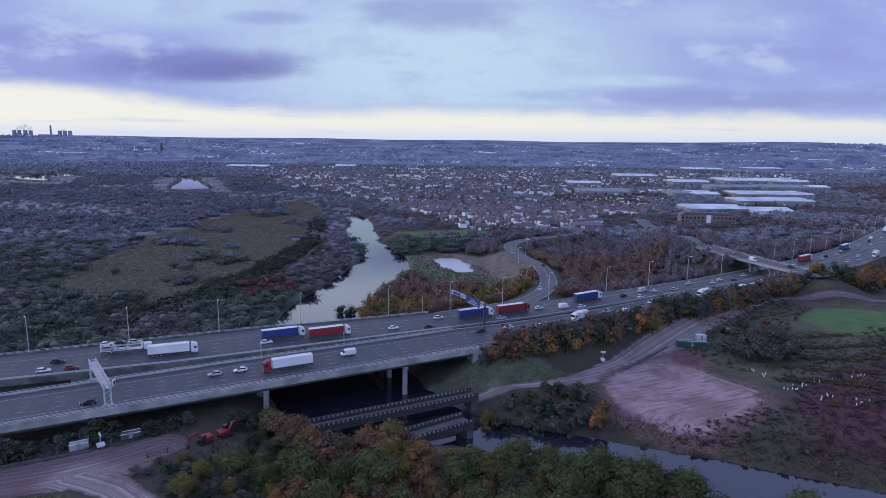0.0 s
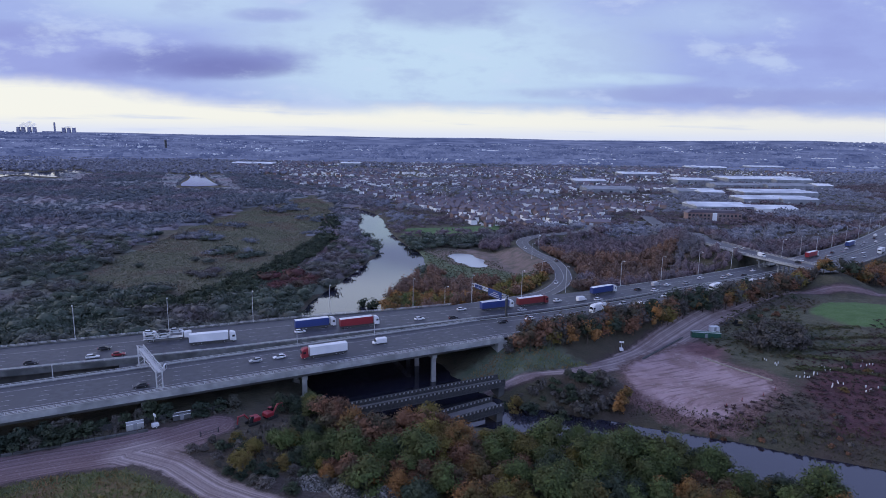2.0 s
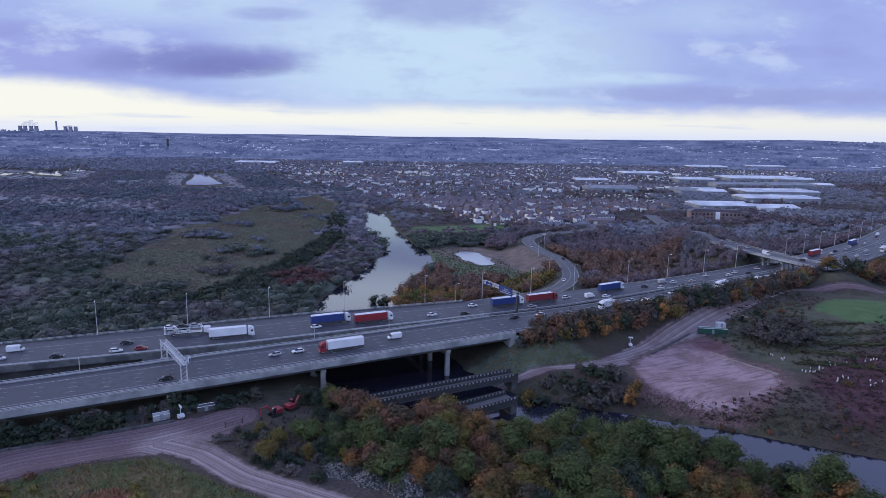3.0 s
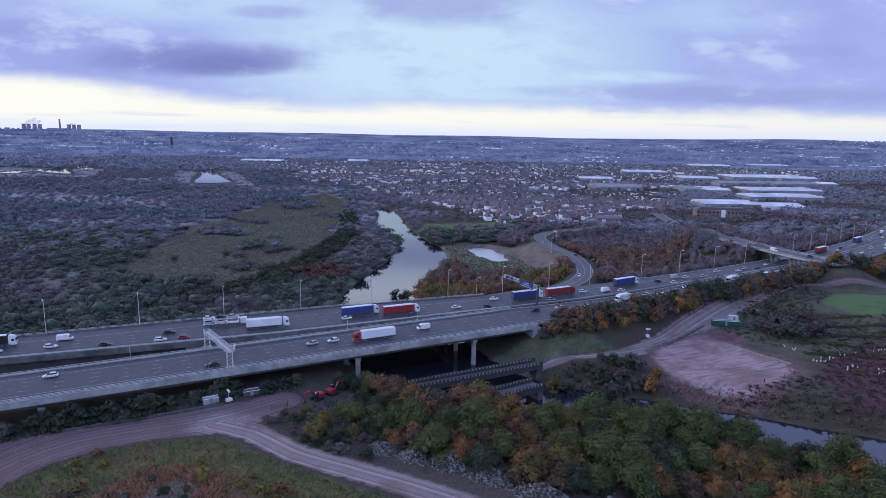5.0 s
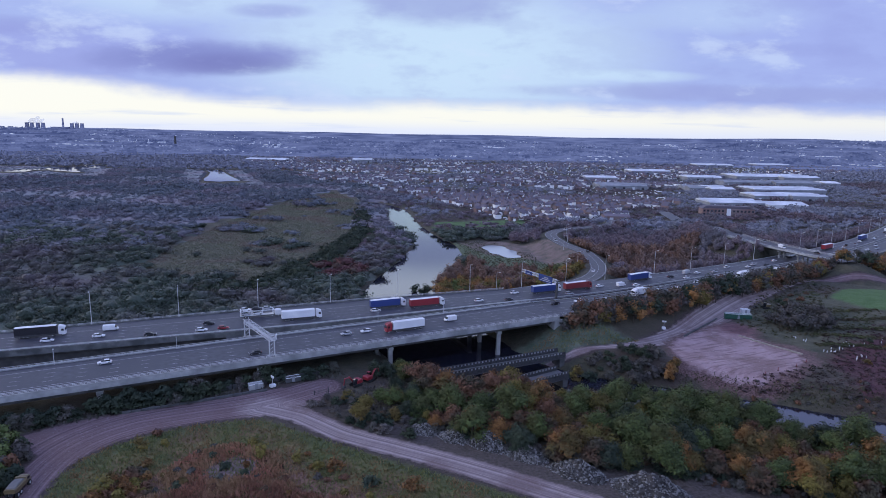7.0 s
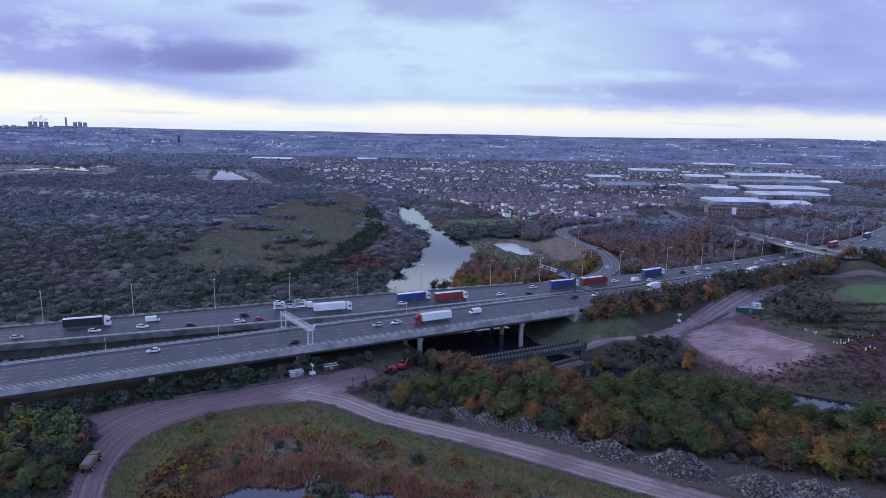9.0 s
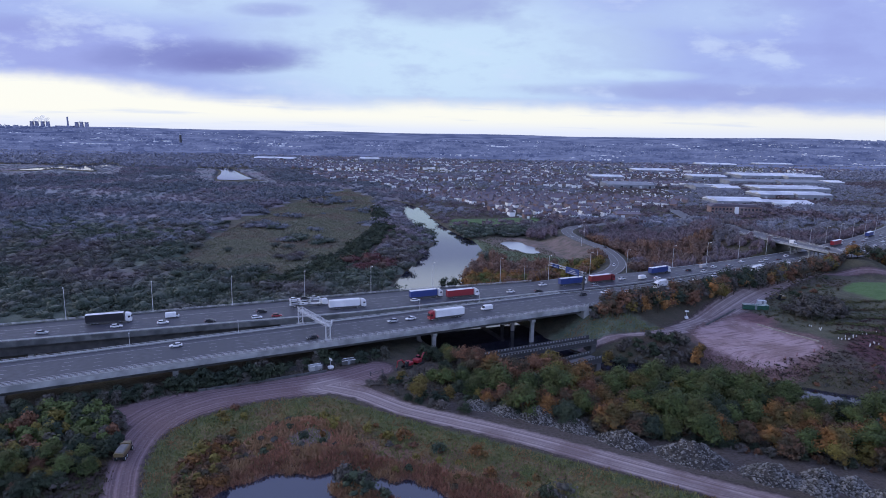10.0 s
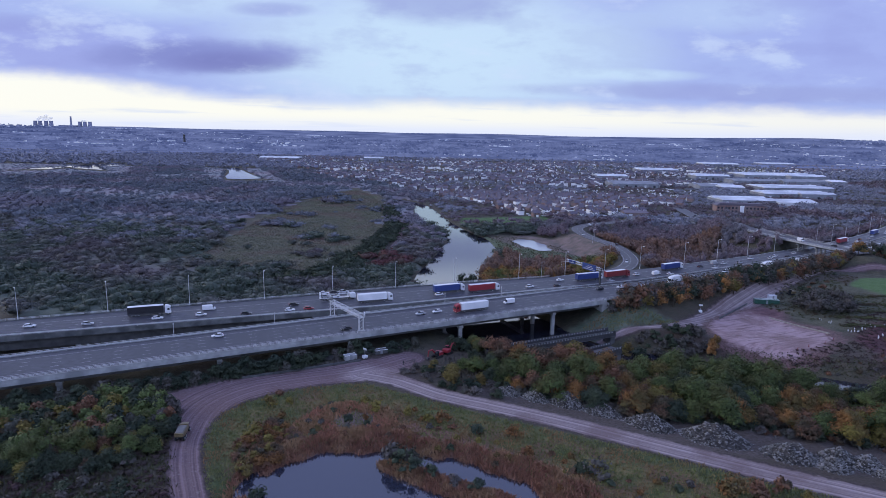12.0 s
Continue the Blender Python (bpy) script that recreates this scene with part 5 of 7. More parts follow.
def fallen_log(m, L, r):
    l = thing("fallen_log", "long grey fallen tree trunk in the dark scrub", "log", m)
    part("trunk", tube([(0, 0, r), (L * 0.4, 0.2, r * 1.3), (L, -0.2, r * 1.6)], [r, r * 0.85, r * 0.4], 8), M["timber"], l)
    part("limb", tube([(L * 0.6, 0, r * 1.4), (L * 0.75, 0.9, r * 2.6)], [r * 0.4, r * 0.15], 6), M["timber"], l)


fallen_log(at_ground(-102, -44, -48, 0.3), 8.5, 0.32)
gate(at_ground(10.5, -20.5, 10))


def kerb_line(x0, y0, x1, y1, n, material, name, label, h=0.7, w=0.6):
    b = thing(name, label, name.replace("_", " "), Matrix.Translation((x0, y0, 0)))
    for k in range(n):
        ax, ay = x0 + (x1 - x0) * k / n, y0 + (y1 - y0) * k / n
        bx, by = x0 + (x1 - x0) * (k + 0.94) / n, y0 + (y1 - y0) * (k + 0.94) / n
        L = math.hypot(bx - ax, by - ay)
        mm = Matrix.Translation((ax - x0, ay - y0, float(ground_z(ax, ay)))) @ Matrix.Rotation(math.atan2(by - ay, bx - ax) + random.uniform(-0.02, 0.02), 4, "Z")
        part("block", moved(hull([(0, w / 2, -0.2, h), (L, w / 2, -0.2, h)], 0.12), mm), M[material], b)


kerb_line(-46, -13.6, -3, -11.6, 16, "concrete_dark", "concrete_barrier", "row of low concrete blocks along the earth track")
kerb_line(-20, -7.4, 18, -5.0, 12, "dark_steel", "steel_fence", "dark solid site fence below the viaduct", 1.8, 0.1)
kerb_line(194.2, -26, 200.3, -52, 9, "timber", "timber_kerb", "line of pale squared logs at the edge of the cleared earth", 0.5, 0.6)
kerb_line(172, -17, 206, -3, 9, "concrete_dark", "concrete_barrier", "spaced dark blocks along the site road", 0.6, 0.7)


def heap(x, y, rx, ry, h, turn_deg, seed):
    rng = np.random.default_rng(seed)
    hp = thing("rubble_heap", "grey heap of crushed concrete rubble beside the dirt track", "rubble heap", at_ground(x, y, turn_deg, -0.2), group="rubble heaps")

    def height(u, v):
        r = np.sqrt((u / rx) ** 2 + (v / ry) ** 2)
        return h * np.clip(1 - r, 0, 1) ** 0.95 * (1 + 0.18 * np.sin(u * 1.1 + seed) * np.cos(v * 1.3 + seed)) + 0.12 * np.sin(u * 3 + seed) * np.sin(v * 3.3)
    n = 26
    U, V_ = np.meshgrid(np.linspace(-rx, rx, n), np.linspace(-ry, ry, n))
    ii = np.arange(n * n).reshape(n, n)
    q = np.stack([ii[:-1, :-1], ii[:-1, 1:], ii[1:, 1:], ii[1:, :-1]], -1).reshape(-1, 4)
    part("core", (np.stack([U, V_, height(U, V_) - 0.1], -1).reshape(-1, 3), q), M["rubble_gaps"], hp, "core painted dark for the gaps between stones")
    k = 1500
    a, r = rng.uniform(0, 2 * np.pi, k), np.sqrt(rng.uniform(0, 1.2, k))
    u, v = rx * r * np.cos(a), ry * r * np.sin(a)
    s = 0.12 + 0.42 * rng.uniform(0, 1, k) ** 2.2
    c = np.stack([u, v, height(u, v) + s * 0.1], -1)
    octa = np.array([(1, 0, 0), (-1, 0, 0), (0, 1, 0), (0, -1, 0), (0, 0, 0.8), (0, 0, -0.8)], float)
    pts = c[:, None] + octa[None] * s[:, None, None] * rng.uniform(0.5, 1.3, (k, 6, 1)) + rng.normal(0, 0.04, (k, 6, 3))
    fo = np.array([(0, 2, 4), (2, 1, 4), (1, 3, 4), (3, 0, 4), (2, 0, 5), (1, 2, 5), (3, 1, 5), (0, 3, 5)])
    f = (fo[None] + (np.arange(k) * 6)[:, None, None]).reshape(-1, 3)
    tagged(part("stone_cover", (pts.reshape(-1, 3), f), M["rubble"], hp), kind="stuff")


for i, (x, y, rx, ry, h, a) in enumerate(((35, -56, 5.0, 3.4, 2.4, -50), (41.5, -63, 5.0, 3.6, 3.2, -52), (49, -70, 6.5, 4.4, 4.6, -52), (55.5, -79, 6.5, 4.2, 3.2, -55), (63.5, -92, 8.0, 4.6, 4.0, -55), (75, -106, 9.5, 5.6, 5.2, -50), (86.5, -121, 7.5, 5.0, 4.4, -50), (92, -129, 4.5, 3.6, 3.0, -50), (97, -127, 5, 4, 3.9, -45), (101, -132, 5, 4, 3.9, -45), (103, -139, 6, 4, 3.8, -45))):
    heap(x, y, rx, ry, h, a, i + 3)


def tree_guard(m):
    g = thing("tree_guard", "slim white plastic tube round a planted sapling", "tree guard", m, group="tree guards")
    part("tube", tube([(0, 0, -0.1), (0, 0, 0.75)], 0.17, 8), M["white_sheet"], g)
    part("stake", box(0.17, 0.22, -0.03, 0.03, -0.2, 0.9, 0.01), M["timber"], g)
    return g


guard = None
g_rng = random.Random(4)
for cx_, cy_, wx_, wy_, n_ in ((219, -53.5, 8.5, 2.6, 15), (217, -63.8, 3.0, 1.2, 6), (225, -71, 5.0, 1.5, 7), (215, -41, 1.5, 4.0, 5), (236, -60, 9.0, 5.0, 8)):
    for k in range(n_):
        m = at_ground(cx_ + g_rng.uniform(-wx_, wx_), cy_ + g_rng.uniform(-wy_, wy_), g_rng.uniform(0, 360)) @ Matrix.Rotation(g_rng.uniform(-0.2, 0.2), 4, "X")
        guard = copy_thing(guard, m) if guard else tree_guard(m)
bollard = None
for x, y in ((176, -60), (186, -60), (168, -61), (194, -58)):
    if bollard:
        copy_thing(bollard, at_ground(x, y))
    else:
        bollard = thing("marker_cone", "short dark marker post on the cleared earth", "post", at_ground(x, y), group="site markers")
        part("post", tube([(0, 0, -0.1), (0, 0, 1.3)], [0.16, 0.1], 8), M["car_maroon"], bollard)
        part("foot", lathe([(0.4, -0.05), (0.38, 0.06), (0.2, 0.1)], 8), M["tyre"], bollard)


# ======== trees near the camera ========
def ico(sub):
    bm = bmesh.new()
    bmesh.ops.create_icosphere(bm, subdivisions=sub, radius=1.0)
    v, f = np.array([x.co[:] for x in bm.verts]), np.array([[q.index for q in p.verts] for p in bm.faces])
    bm.free()
    return v, f


ICO1, ICO2 = ico(1), ico(2)


def soup(rng, lobes, n, size, core=0.62):
    """n leaf clumps over the shells of some lobes (x, y, z, rx, rz), round lumpy hearts that keep the light from shining through."""
    lobes = np.array(lobes, float)
    w = lobes[:, 3] ** 2
    k = rng.choice(len(lobes), n, p=w / w.sum())
    d = rng.normal(size=(n, 3))
    d[:, 2] = np.where(d[:, 2] < -0.4, -d[:, 2], d[:, 2])
    d /= np.linalg.norm(d, axis=1)[:, None]
    r = rng.uniform(0.3, 1.65, n) ** 0.7
    c = lobes[k, :3] + d * r[:, None] * np.stack([lobes[k, 3], lobes[k, 3], lobes[k, 4]], -1)
    nrm = d + rng.normal(0, 0.42, (n, 3)) + np.array([0, 0, 0.25])
    nrm /= np.linalg.norm(nrm, axis=1)[:, None]
    a = np.cross(nrm, rng.normal(size=(n, 3)))
    a /= np.linalg.norm(a, axis=1)[:, None]
    b = np.cross(nrm, a)
    s = size * rng.uniform(0.5, 1.4, n)[:, None]
    tri = np.stack([c - a * s - b * s * 0.6, c + a * s - b * s * 0.6, c + b * s], 1).reshape(-1, 3)
    V, F = [tri], [np.arange(3 * n).reshape(-1, 3)]
    if core:
        m = 3 * n
        for lb in lobes:
            v = ICO1[0] * rng.uniform(0.75, 1.1, (len(ICO1[0]), 1)) * np.array([lb[3], lb[3], lb[4]]) * core + lb[:3]
            V.append(v)
            F.append(ICO1[1] + m)
            m += len(v)
    return np.concatenate(V), np.concatenate(F)


def tree(seed, height, spread, leafmat, n, size, label, name="tree", bare=0.0, low=0.25):
    rng, kind_bare = np.random.default_rng(seed), leafmat == "twig"
    t_ = thing(name, label, "bush" if name == "bush" else "tree")
    trunk = [tube([(0, 0, -0.6), (rng.normal(0, 0.1), rng.normal(0, 0.1), height * 0.3), (rng.normal(0, 0.25), rng.normal(0, 0.25), height * 0.62), (rng.normal(0, 0.4), rng.normal(0, 0.4), height * 0.9)], [0.035 * height, 0.026 * height, 0.016 * height, 0.004 * height], 7)]
    lobes = []
    nl = 22 if name == "tree" else 9
    for i in range(nl):
        a, e = 2.4 * i + rng.uniform(-0.4, 0.4), rng.uniform(low, 0.85)
        rr = spread * rng.uniform(0.25, 0.85) * (1 - max(0, e - 0.45) * 0.9)
        tip = (rr * math.cos(a), rr * math.sin(a), height * (e * 0.72 + 0.12))
        if i % 2 == 0:
            trunk.append(tube([(0, 0, tip[2] * 0.55), (tip[0] * 0.5, tip[1] * 0.5, tip[2] * 0.85), tip], [0.012 * height, 0.009 * height, 0.003 * height], 4))
        lobes.append((*tip, spread * rng.uniform(0.24, 0.46), height * rng.uniform(0.10, 0.20)))
        if bare:
            for j in range(3):
                q = (tip[0] + rng.normal(0, spread * 0.28), tip[1] + rng.normal(0, spread * 0.28), tip[2] + abs(rng.normal(0, height * 0.2)))
                trunk.append(tube([tip, q], [0.05, 0.015], 3))
    lobes.append((rng.normal(0, 0.3), rng.normal(0, 0.3), height * 0.8, spread * 0.42, height * 0.2))
    part("trunk", merge(*trunk), M["bark"], t_)
    part("crown", soup(rng, lobes, n, size, 0.0 if kind_bare else 0.62), M[leafmat], t_)
    return t_


TREES = {}


def put_tree(key, m):
    if key in TREES:
        return copy_thing(TREES[key], m)
    kind, v = key
    spec = {
        "green": (10.5, 5.4, "leaf_green", 3600, 0.25, "broad green-leaved tree in the wood beside the river"),
        "dark": (9.2, 4.9, "leaf_dark", 3000, 0.25, "dark green tree at the wood's edge"),
        "yellow": (9.0, 4.4, "leaf_yellow", 2900, 0.24, "tree with yellow-green autumn leaves"),
        "orange": (9.6, 4.7, "leaf_orange", 2900, 0.24, "tree with orange autumn leaves"),
        "rust": (8.6, 4.4, "leaf_rust", 2000, 0.27, "tree with sparse rust-brown leaves"),
        "bare": (8.2, 4.0, "twig", 1700, 0.21, "almost bare grey-brown tree of fine twigs"),
    }
    bushes = {
        "bgreen": (3.6, 2.3, "leaf_dark", 800, 0.24, "dark green bush in the rough scrub"), "bbrown": (3.4, 2.2, "twig", 800, 0.19, "brown half-bare bush of thin twigs"), "byellow": (3.2, 1.7, "leaf_yellow", 900, 0.19, "small bush with yellow autumn leaves"),
        "borange": (3.4, 2.2, "leaf_orange", 1100, 0.20, "round bush with orange autumn leaves"), "brust": (3.2, 2.2, "leaf_rust", 1000, 0.19, "low rust-brown bush in dead grass"),
    }
    if kind in spec:
        h, s, lm, n, size, label = spec[kind]
        TREES[key] = tree(hash_of(kind) + v, h * (1 + 0.12 * (v - 1)), s * (1 + 0.1 * (v - 1)), lm, n, size, label, bare=1.0 if kind in ("bare", "rust") else 0.0)
    else:
        h, s, lm, n, size, label = bushes[kind]
        TREES[key] = tree(hash_of(kind) + v, h * (1 + 0.15 * (v - 1)), s, lm, n, size, label, "bush", bare=1.0 if kind == "bbrown" else 0.0, low=0.05)
    TREES[key].matrix_basis = m
    return TREES[key]


def hash_of(word):
    return sum(ord(c) * (i + 3) for i, c in enumerate(word))


COUNT, GROVE = {True: 0, False: 0}, {}


def plant(kind, x, y, scale=1.0, sink=0.0, tall=1.0):
    if any((x - a) ** 2 + (y - b) ** 2 < r * r for a, b, r in ((27.5, -17.5, 8.5), (27, -25, 7), (-6.5, -8.8, 4), (-1.2, -10.2, 3), (6, -7, 4), (214, -7.5, 8), (223, -3, 6), (238, -3, 6), (12, -20.5, 3.5), (-99, -47, 4.5), (94, -31, 8), (85, -32.5, 5), (100, -36, 6))):
        return None
    if float(inside_distance(np.array(x), np.array(y), MUD)) > -1.2:
        return None
    bush = kind.startswith("b") and kind != "bare"
    COUNT[bush] += 1
    if COUNT[bush] > (290 if bush else 270):
        GROVE.setdefault(kind, []).append((x, y, scale))
        return None
    m = Matrix.Translation((x, y, float(ground_z(x, y)) - sink)) @ Matrix.Rotation(random.uniform(0, 6.28), 4, "Z") @ Matrix.Diagonal((scale, scale, scale * tall, 1))
    return put_tree((kind, random.randrange(3 if kind in ("green", "orange") else 2)), m)


def scatter(poly, spacing, seed):
    """Places inside a polygon, on a loose grid."""
    g = np.random.default_rng(seed)
    lo, hi = np.min(poly, axis=0), np.max(poly, axis=0)
    xs, ys = np.meshgrid(np.arange(lo[0], hi[0], spacing), np.arange(lo[1], hi[1], spacing * 0.87))
    xs = xs + (np.arange(len(xs)) % 2)[:, None] * spacing / 2
    q = np.stack([xs.ravel(), ys.ravel()], -1) + g.uniform(-0.4, 0.4, (xs.size, 2)) * spacing
    return [tuple(map(float, r)) for r in q[inside_distance(q[:, 0], q[:, 1], poly) > 0]]


def pick(choices, rng=random):
    return rng.choices([c for c, _ in choices], [w for _, w in choices])[0]


# the wood between the dirt track and the river
WOOD = [(18, -24), (30, -21), (44, -18), (52, -30), (60, -38), (72, -40), (77, -49), (86, -56), (98, -63), (115, -75), (124, -88), (133, -100), (146, -117), (146, -136), (115, -129), (96, -113.5), (80, -98), (62, -84), (46, -66.5), (34, -53), (23, -40)]
for x, y in scatter(WOOD, 6.1, 5):
    hue = float(wave(x, y, 9, 4))
    kind = pick((("green", 6), ("dark", 2), ("yellow", 1))) if hue < 0.06 else pick((("orange", 3), ("yellow", 3), ("rust", 3), ("green", 2)))
    if 50 < x < 92 and y > -48:
        kind = pick((("rust", 3), ("orange", 2), ("yellow", 2)))
    if x < 40 and y > -45:
        kind = pick((("dark", 3), ("green", 2), ("yellow", 1)))
    plant(kind, x, y, random.uniform(0.82, 1.08) * (0.7 if x < 44 else 1.25 if x < 80 and y > -52 else 1.0), 0.8)
for x, y in scatter([(6, -28), (13, -22), (22, -30), (26, -48), (34, -62), (24, -58), (12, -42)], 4.5, 8):
    plant(pick((("bgreen", 3), ("bbrown", 4), ("brust", 1))), x, y, random.uniform(0.7, 1.1), 0.3)
plant("yellow", 19, -45, 0.75)
# low growth at the wood's foot
for k in range(len(WOOD)):
    (ax, ay), (bx, by) = WOOD[k - 1], WOOD[k]
    for q in range(int(math.hypot(bx - ax, by - ay) / 3.5)):
        f = (q + random.random()) * 3.5 / math.hypot(bx - ax, by - ay)
        if k > 12 or k == 0:
            plant(pick((("bgreen", 4), ("bbrown", 3), ("brust", 1))), ax + (bx - ax) * f, ay + (by - ay) * f, random.uniform(0.7, 1.1), 0.3)
for x, y in scatter([(38, -54), (52, -67), (66, -85), (83, -101), (98, -115), (112, -128), (120, -127), (99, -110), (83, -95), (65, -82), (49, -65)], 3.8, 66):
    plant(pick((("bbrown", 4), ("bgreen", 3), ("brust", 2))), x, y, random.uniform(0.45, 0.85), 0.3)
# scrub along the foot of the viaduct
for x, y in scatter([(-190, -24), (-120, -21), (-72, -15.5), (-20, -10.5), (-10, -7.0), (24, -6.5), (24, -2.5), (-10, -3.5), (-72, -9.5), (-190, -17)], 3.7, 9):
    plant(pick((("bgreen", 8), ("bbrown", 3))), x, y, random.uniform(1.2, 1.8), 0.5)
for x, y in scatter([(24, -10), (46, -12), (52, -18), (40, -21), (22, -19)], 4.5, 12):
    plant(pick((("dark", 2), ("green", 2), ("yellow", 1))), x, y, random.uniform(0.5, 0.75), 0.6)
# copse in the west corner below the viaduct
for x, y in scatter([(-150, -24), (-112, -21), (-84, -17), (-66, -22), (-67.5, -44), (-72, -58), (-86, -62), (-104, -60), (-150, -66)], 3.9, 13):
    plant(pick((("dark", 4), ("green", 4), ("yellow", 2), ("rust", 1), ("bare", 1))), x, y, random.uniform(0.46, 0.72), 0.8)
for x, y in scatter([(-150, -66), (-104, -58), (-78, -60), (-70, -84), (-68, -115), (-130, -115)], 6.0, 14):
    plant(pick((("bgreen", 4), ("bbrown", 4), ("byellow", 1))), x, y, random.uniform(0.6, 1.1), 0.7)
for x, y in scatter([(-70, -62), (-66, -40), (-57, -24), (-40, -15), (-72, -15), (-76, -58)], 3.4, 64):
    if seg_distance(x, y, TRACK_A_LINE)[0] > 6.5:
        plant(pick((("bgreen", 4), ("bbrown", 4), ("brust", 1))), x, y, random.uniform(0.5, 1.0), 0.4)
for x, y in scatter([(-53, -60), (-43, -49), (-35, -55), (-43, -78), (-54, -86)], 3.0, 65):
    if float(pond_distance(np.array(x), np.array(y))) > 1 and seg_distance(x, y, TRACK_A_LINE)[0] > 6.5:
        plant(pick((("borange", 2), ("brust", 3), ("byellow", 1))), x, y, random.uniform(0.55, 0.9), 0.3)
# the row on the motorway's bank
for x in np.arange(124, 330, 4.0):
    for o in (2.4, 5.6, 8.4):
        if random.random() < 0.86:
            xx, yy = x + random.uniform(-1.5, 1.5), float(near_edge(x)) - o + random.uniform(-1.3, 1.3)
            plant(pick((("rust", 6), ("orange", 1), ("bare", 5), ("dark", 2), ("yellow", 1))), xx, yy, random.uniform(0.8, 1.35) * (0.9 if o < 5 else 1), 0.8)
# clumps round the cleared ground
for x, y in scatter([(113, -20), (122, -22), (138, -22), (146, -28), (140, -40), (131, -45), (120, -38), (114, -30)], 4.0, 15):
    plant(pick((("bare", 5), ("bgreen", 2), ("bbrown", 3), ("dark", 1))), x, y, random.uniform(0.5, 0.72) * (1.0 if x > 118 else 0.75), 0.5)
plant("yellow", 109.5, -27, 0.9)
plant("dark", 113, -30, 0.75)
plant("dark", 106.5, -24, 0.5)
for x, y in ((140.5, -43), (143.5, -41.5), (138, -45)):
    plant("orange", x, y, 0.58, 0.4)
for x, y in scatter([(218, -18), (234, -10), (250, -14), (252, -30), (236, -38), (222, -34)], 5, 16):
    plant(pick((("bare", 5), ("bgreen", 1))), x, y, random.uniform(0.7, 1.0), 0.4)
for x, y in scatter([(140, -50), (160, -70), (186, -80), (200, -76), (186, -96), (170, -82), (150, -62)], 5, 17):
    plant(pick((("brust", 3), ("bbrown", 3))), x, y, random.uniform(0.3, 0.6), 0.3)
for x, y in scatter([(210, -60), (260, -50), (330, -40), (340, -90), (290, -150), (220, -110)], 14, 18):
    plant(pick((("brust", 3), ("bbrown", 3), ("bgreen", 2), ("borange", 1))), x, y, random.uniform(0.5, 1.0), 0.4)
for x, y in scatter([(226, -2), (250, 4), (290, 10), (300, 14), (270, -6), (236, -12)], 8, 19):
    plant(pick((("brust", 3), ("bbrown", 2), ("bgreen", 1))), x, y, random.uniform(0.5, 1.0), 0.4)
for x, y in scatter([(324, 27), (345, 24), (420, 40), (520, 84), (530, 52), (440, 22), (360, 10), (334, 14)], 6.0, 20):
    plant(pick((("rust", 4), ("orange", 2), ("bare", 2), ("dark", 1))), x, y, random.uniform(0.9, 1.3), 0.6)
# island and shrubs round the pond
for x, y, k, s in ((-15, -83, "bare", 0.75), (-13.5, -85.5, "bgreen", 1.7), (-11, -84.5, "bare", 0.6), (-12, -89, "bgreen", 1.5), (-8, -93, "bgreen", 1.0), (-4, -98, "bbrown", 0.9), (0, -103, "bgreen", 1.0), (-30, -60, "borange", 0.7), (-44, -61, "byellow", 1.0), (-47, -70, "borange", 0.9),
                   (-34, -38, "byellow", 0.8), (-12, -47, "byellow", 0.9), (2, -66, "byellow", 0.9), (20, -94, "borange", 0.8), (-38, -48, "borange", 0.8), (55, -128, "borange", 1.2), (70, -139, "byellow", 1.2), (60, -133, "brust", 1.2),
                   (-50, -84, "bgreen", 1.0), (-52, -92, "byellow", 1.0), (-40, -38, "byellow", 1.5), (-10, -55, "byellow", 1.6), (21, -85, "borange", 1.5), (12, -79, "bgreen", 1.1), (-52, -75, "byellow", 1.5), (-47, -57, "byellow", 1.6), (-49, -62, "borange", 1.2), (57, -128, "borange", 1.5), (67, -133, "rust", 0.6), (62, -131, "rust", 0.5), (31, -110, "bbrown", 1.7), (29, -107, "bgreen", 1.0), (6, -68, "borange", 1.2), (-2, -60, "byellow", 1.1), (-36, -31, "brust", 0.7), (28, -106, "bgreen", 0.8)):
    plant(k, x, y, s, 0.2)
for x, y in scatter([(-50, -62), (-38, -46), (-20, -40), (-2, -52), (16, -80), (34, -102), (56, -126), (40, -130), (20, -112), (4, -88), (-14, -70), (-40, -66)], 6.5, 61):
    if float(pond_distance(np.array(x), np.array(y))) > 2:
        plant(pick((("byellow", 2), ("borange", 2), ("brust", 4), ("bbrown", 2), ("bgreen", 1))), x, y, random.uniform(0.3, 0.65), 0.2)
for x, y in scatter([(x_, float(far_edge(x_)) + o_) for x_, o_ in ((-300, 3), (-110, 3), (46, 3), (46, 12), (-110, 14), (-300, 14))], 4.6, 62):
    GROVE.setdefault("dark", []).append((x, y, random.uniform(0.8, 1.2)))
# trees on the far bank
plant("dark", 102, 110, 0.95)
plant("dark", 99, 116, 0.8)
for x, y in scatter([(100, 84), (150, 68), (196, 88), (206, 112), (192, 122), (160, 104), (120, 116), (106, 106)], 5.6, 21):
    GROVE.setdefault(pick((("orange", 4), ("yellow", 4), ("rust", 2), ("green", 1))), []).append((x, y, random.uniform(0.7, 1.0)))


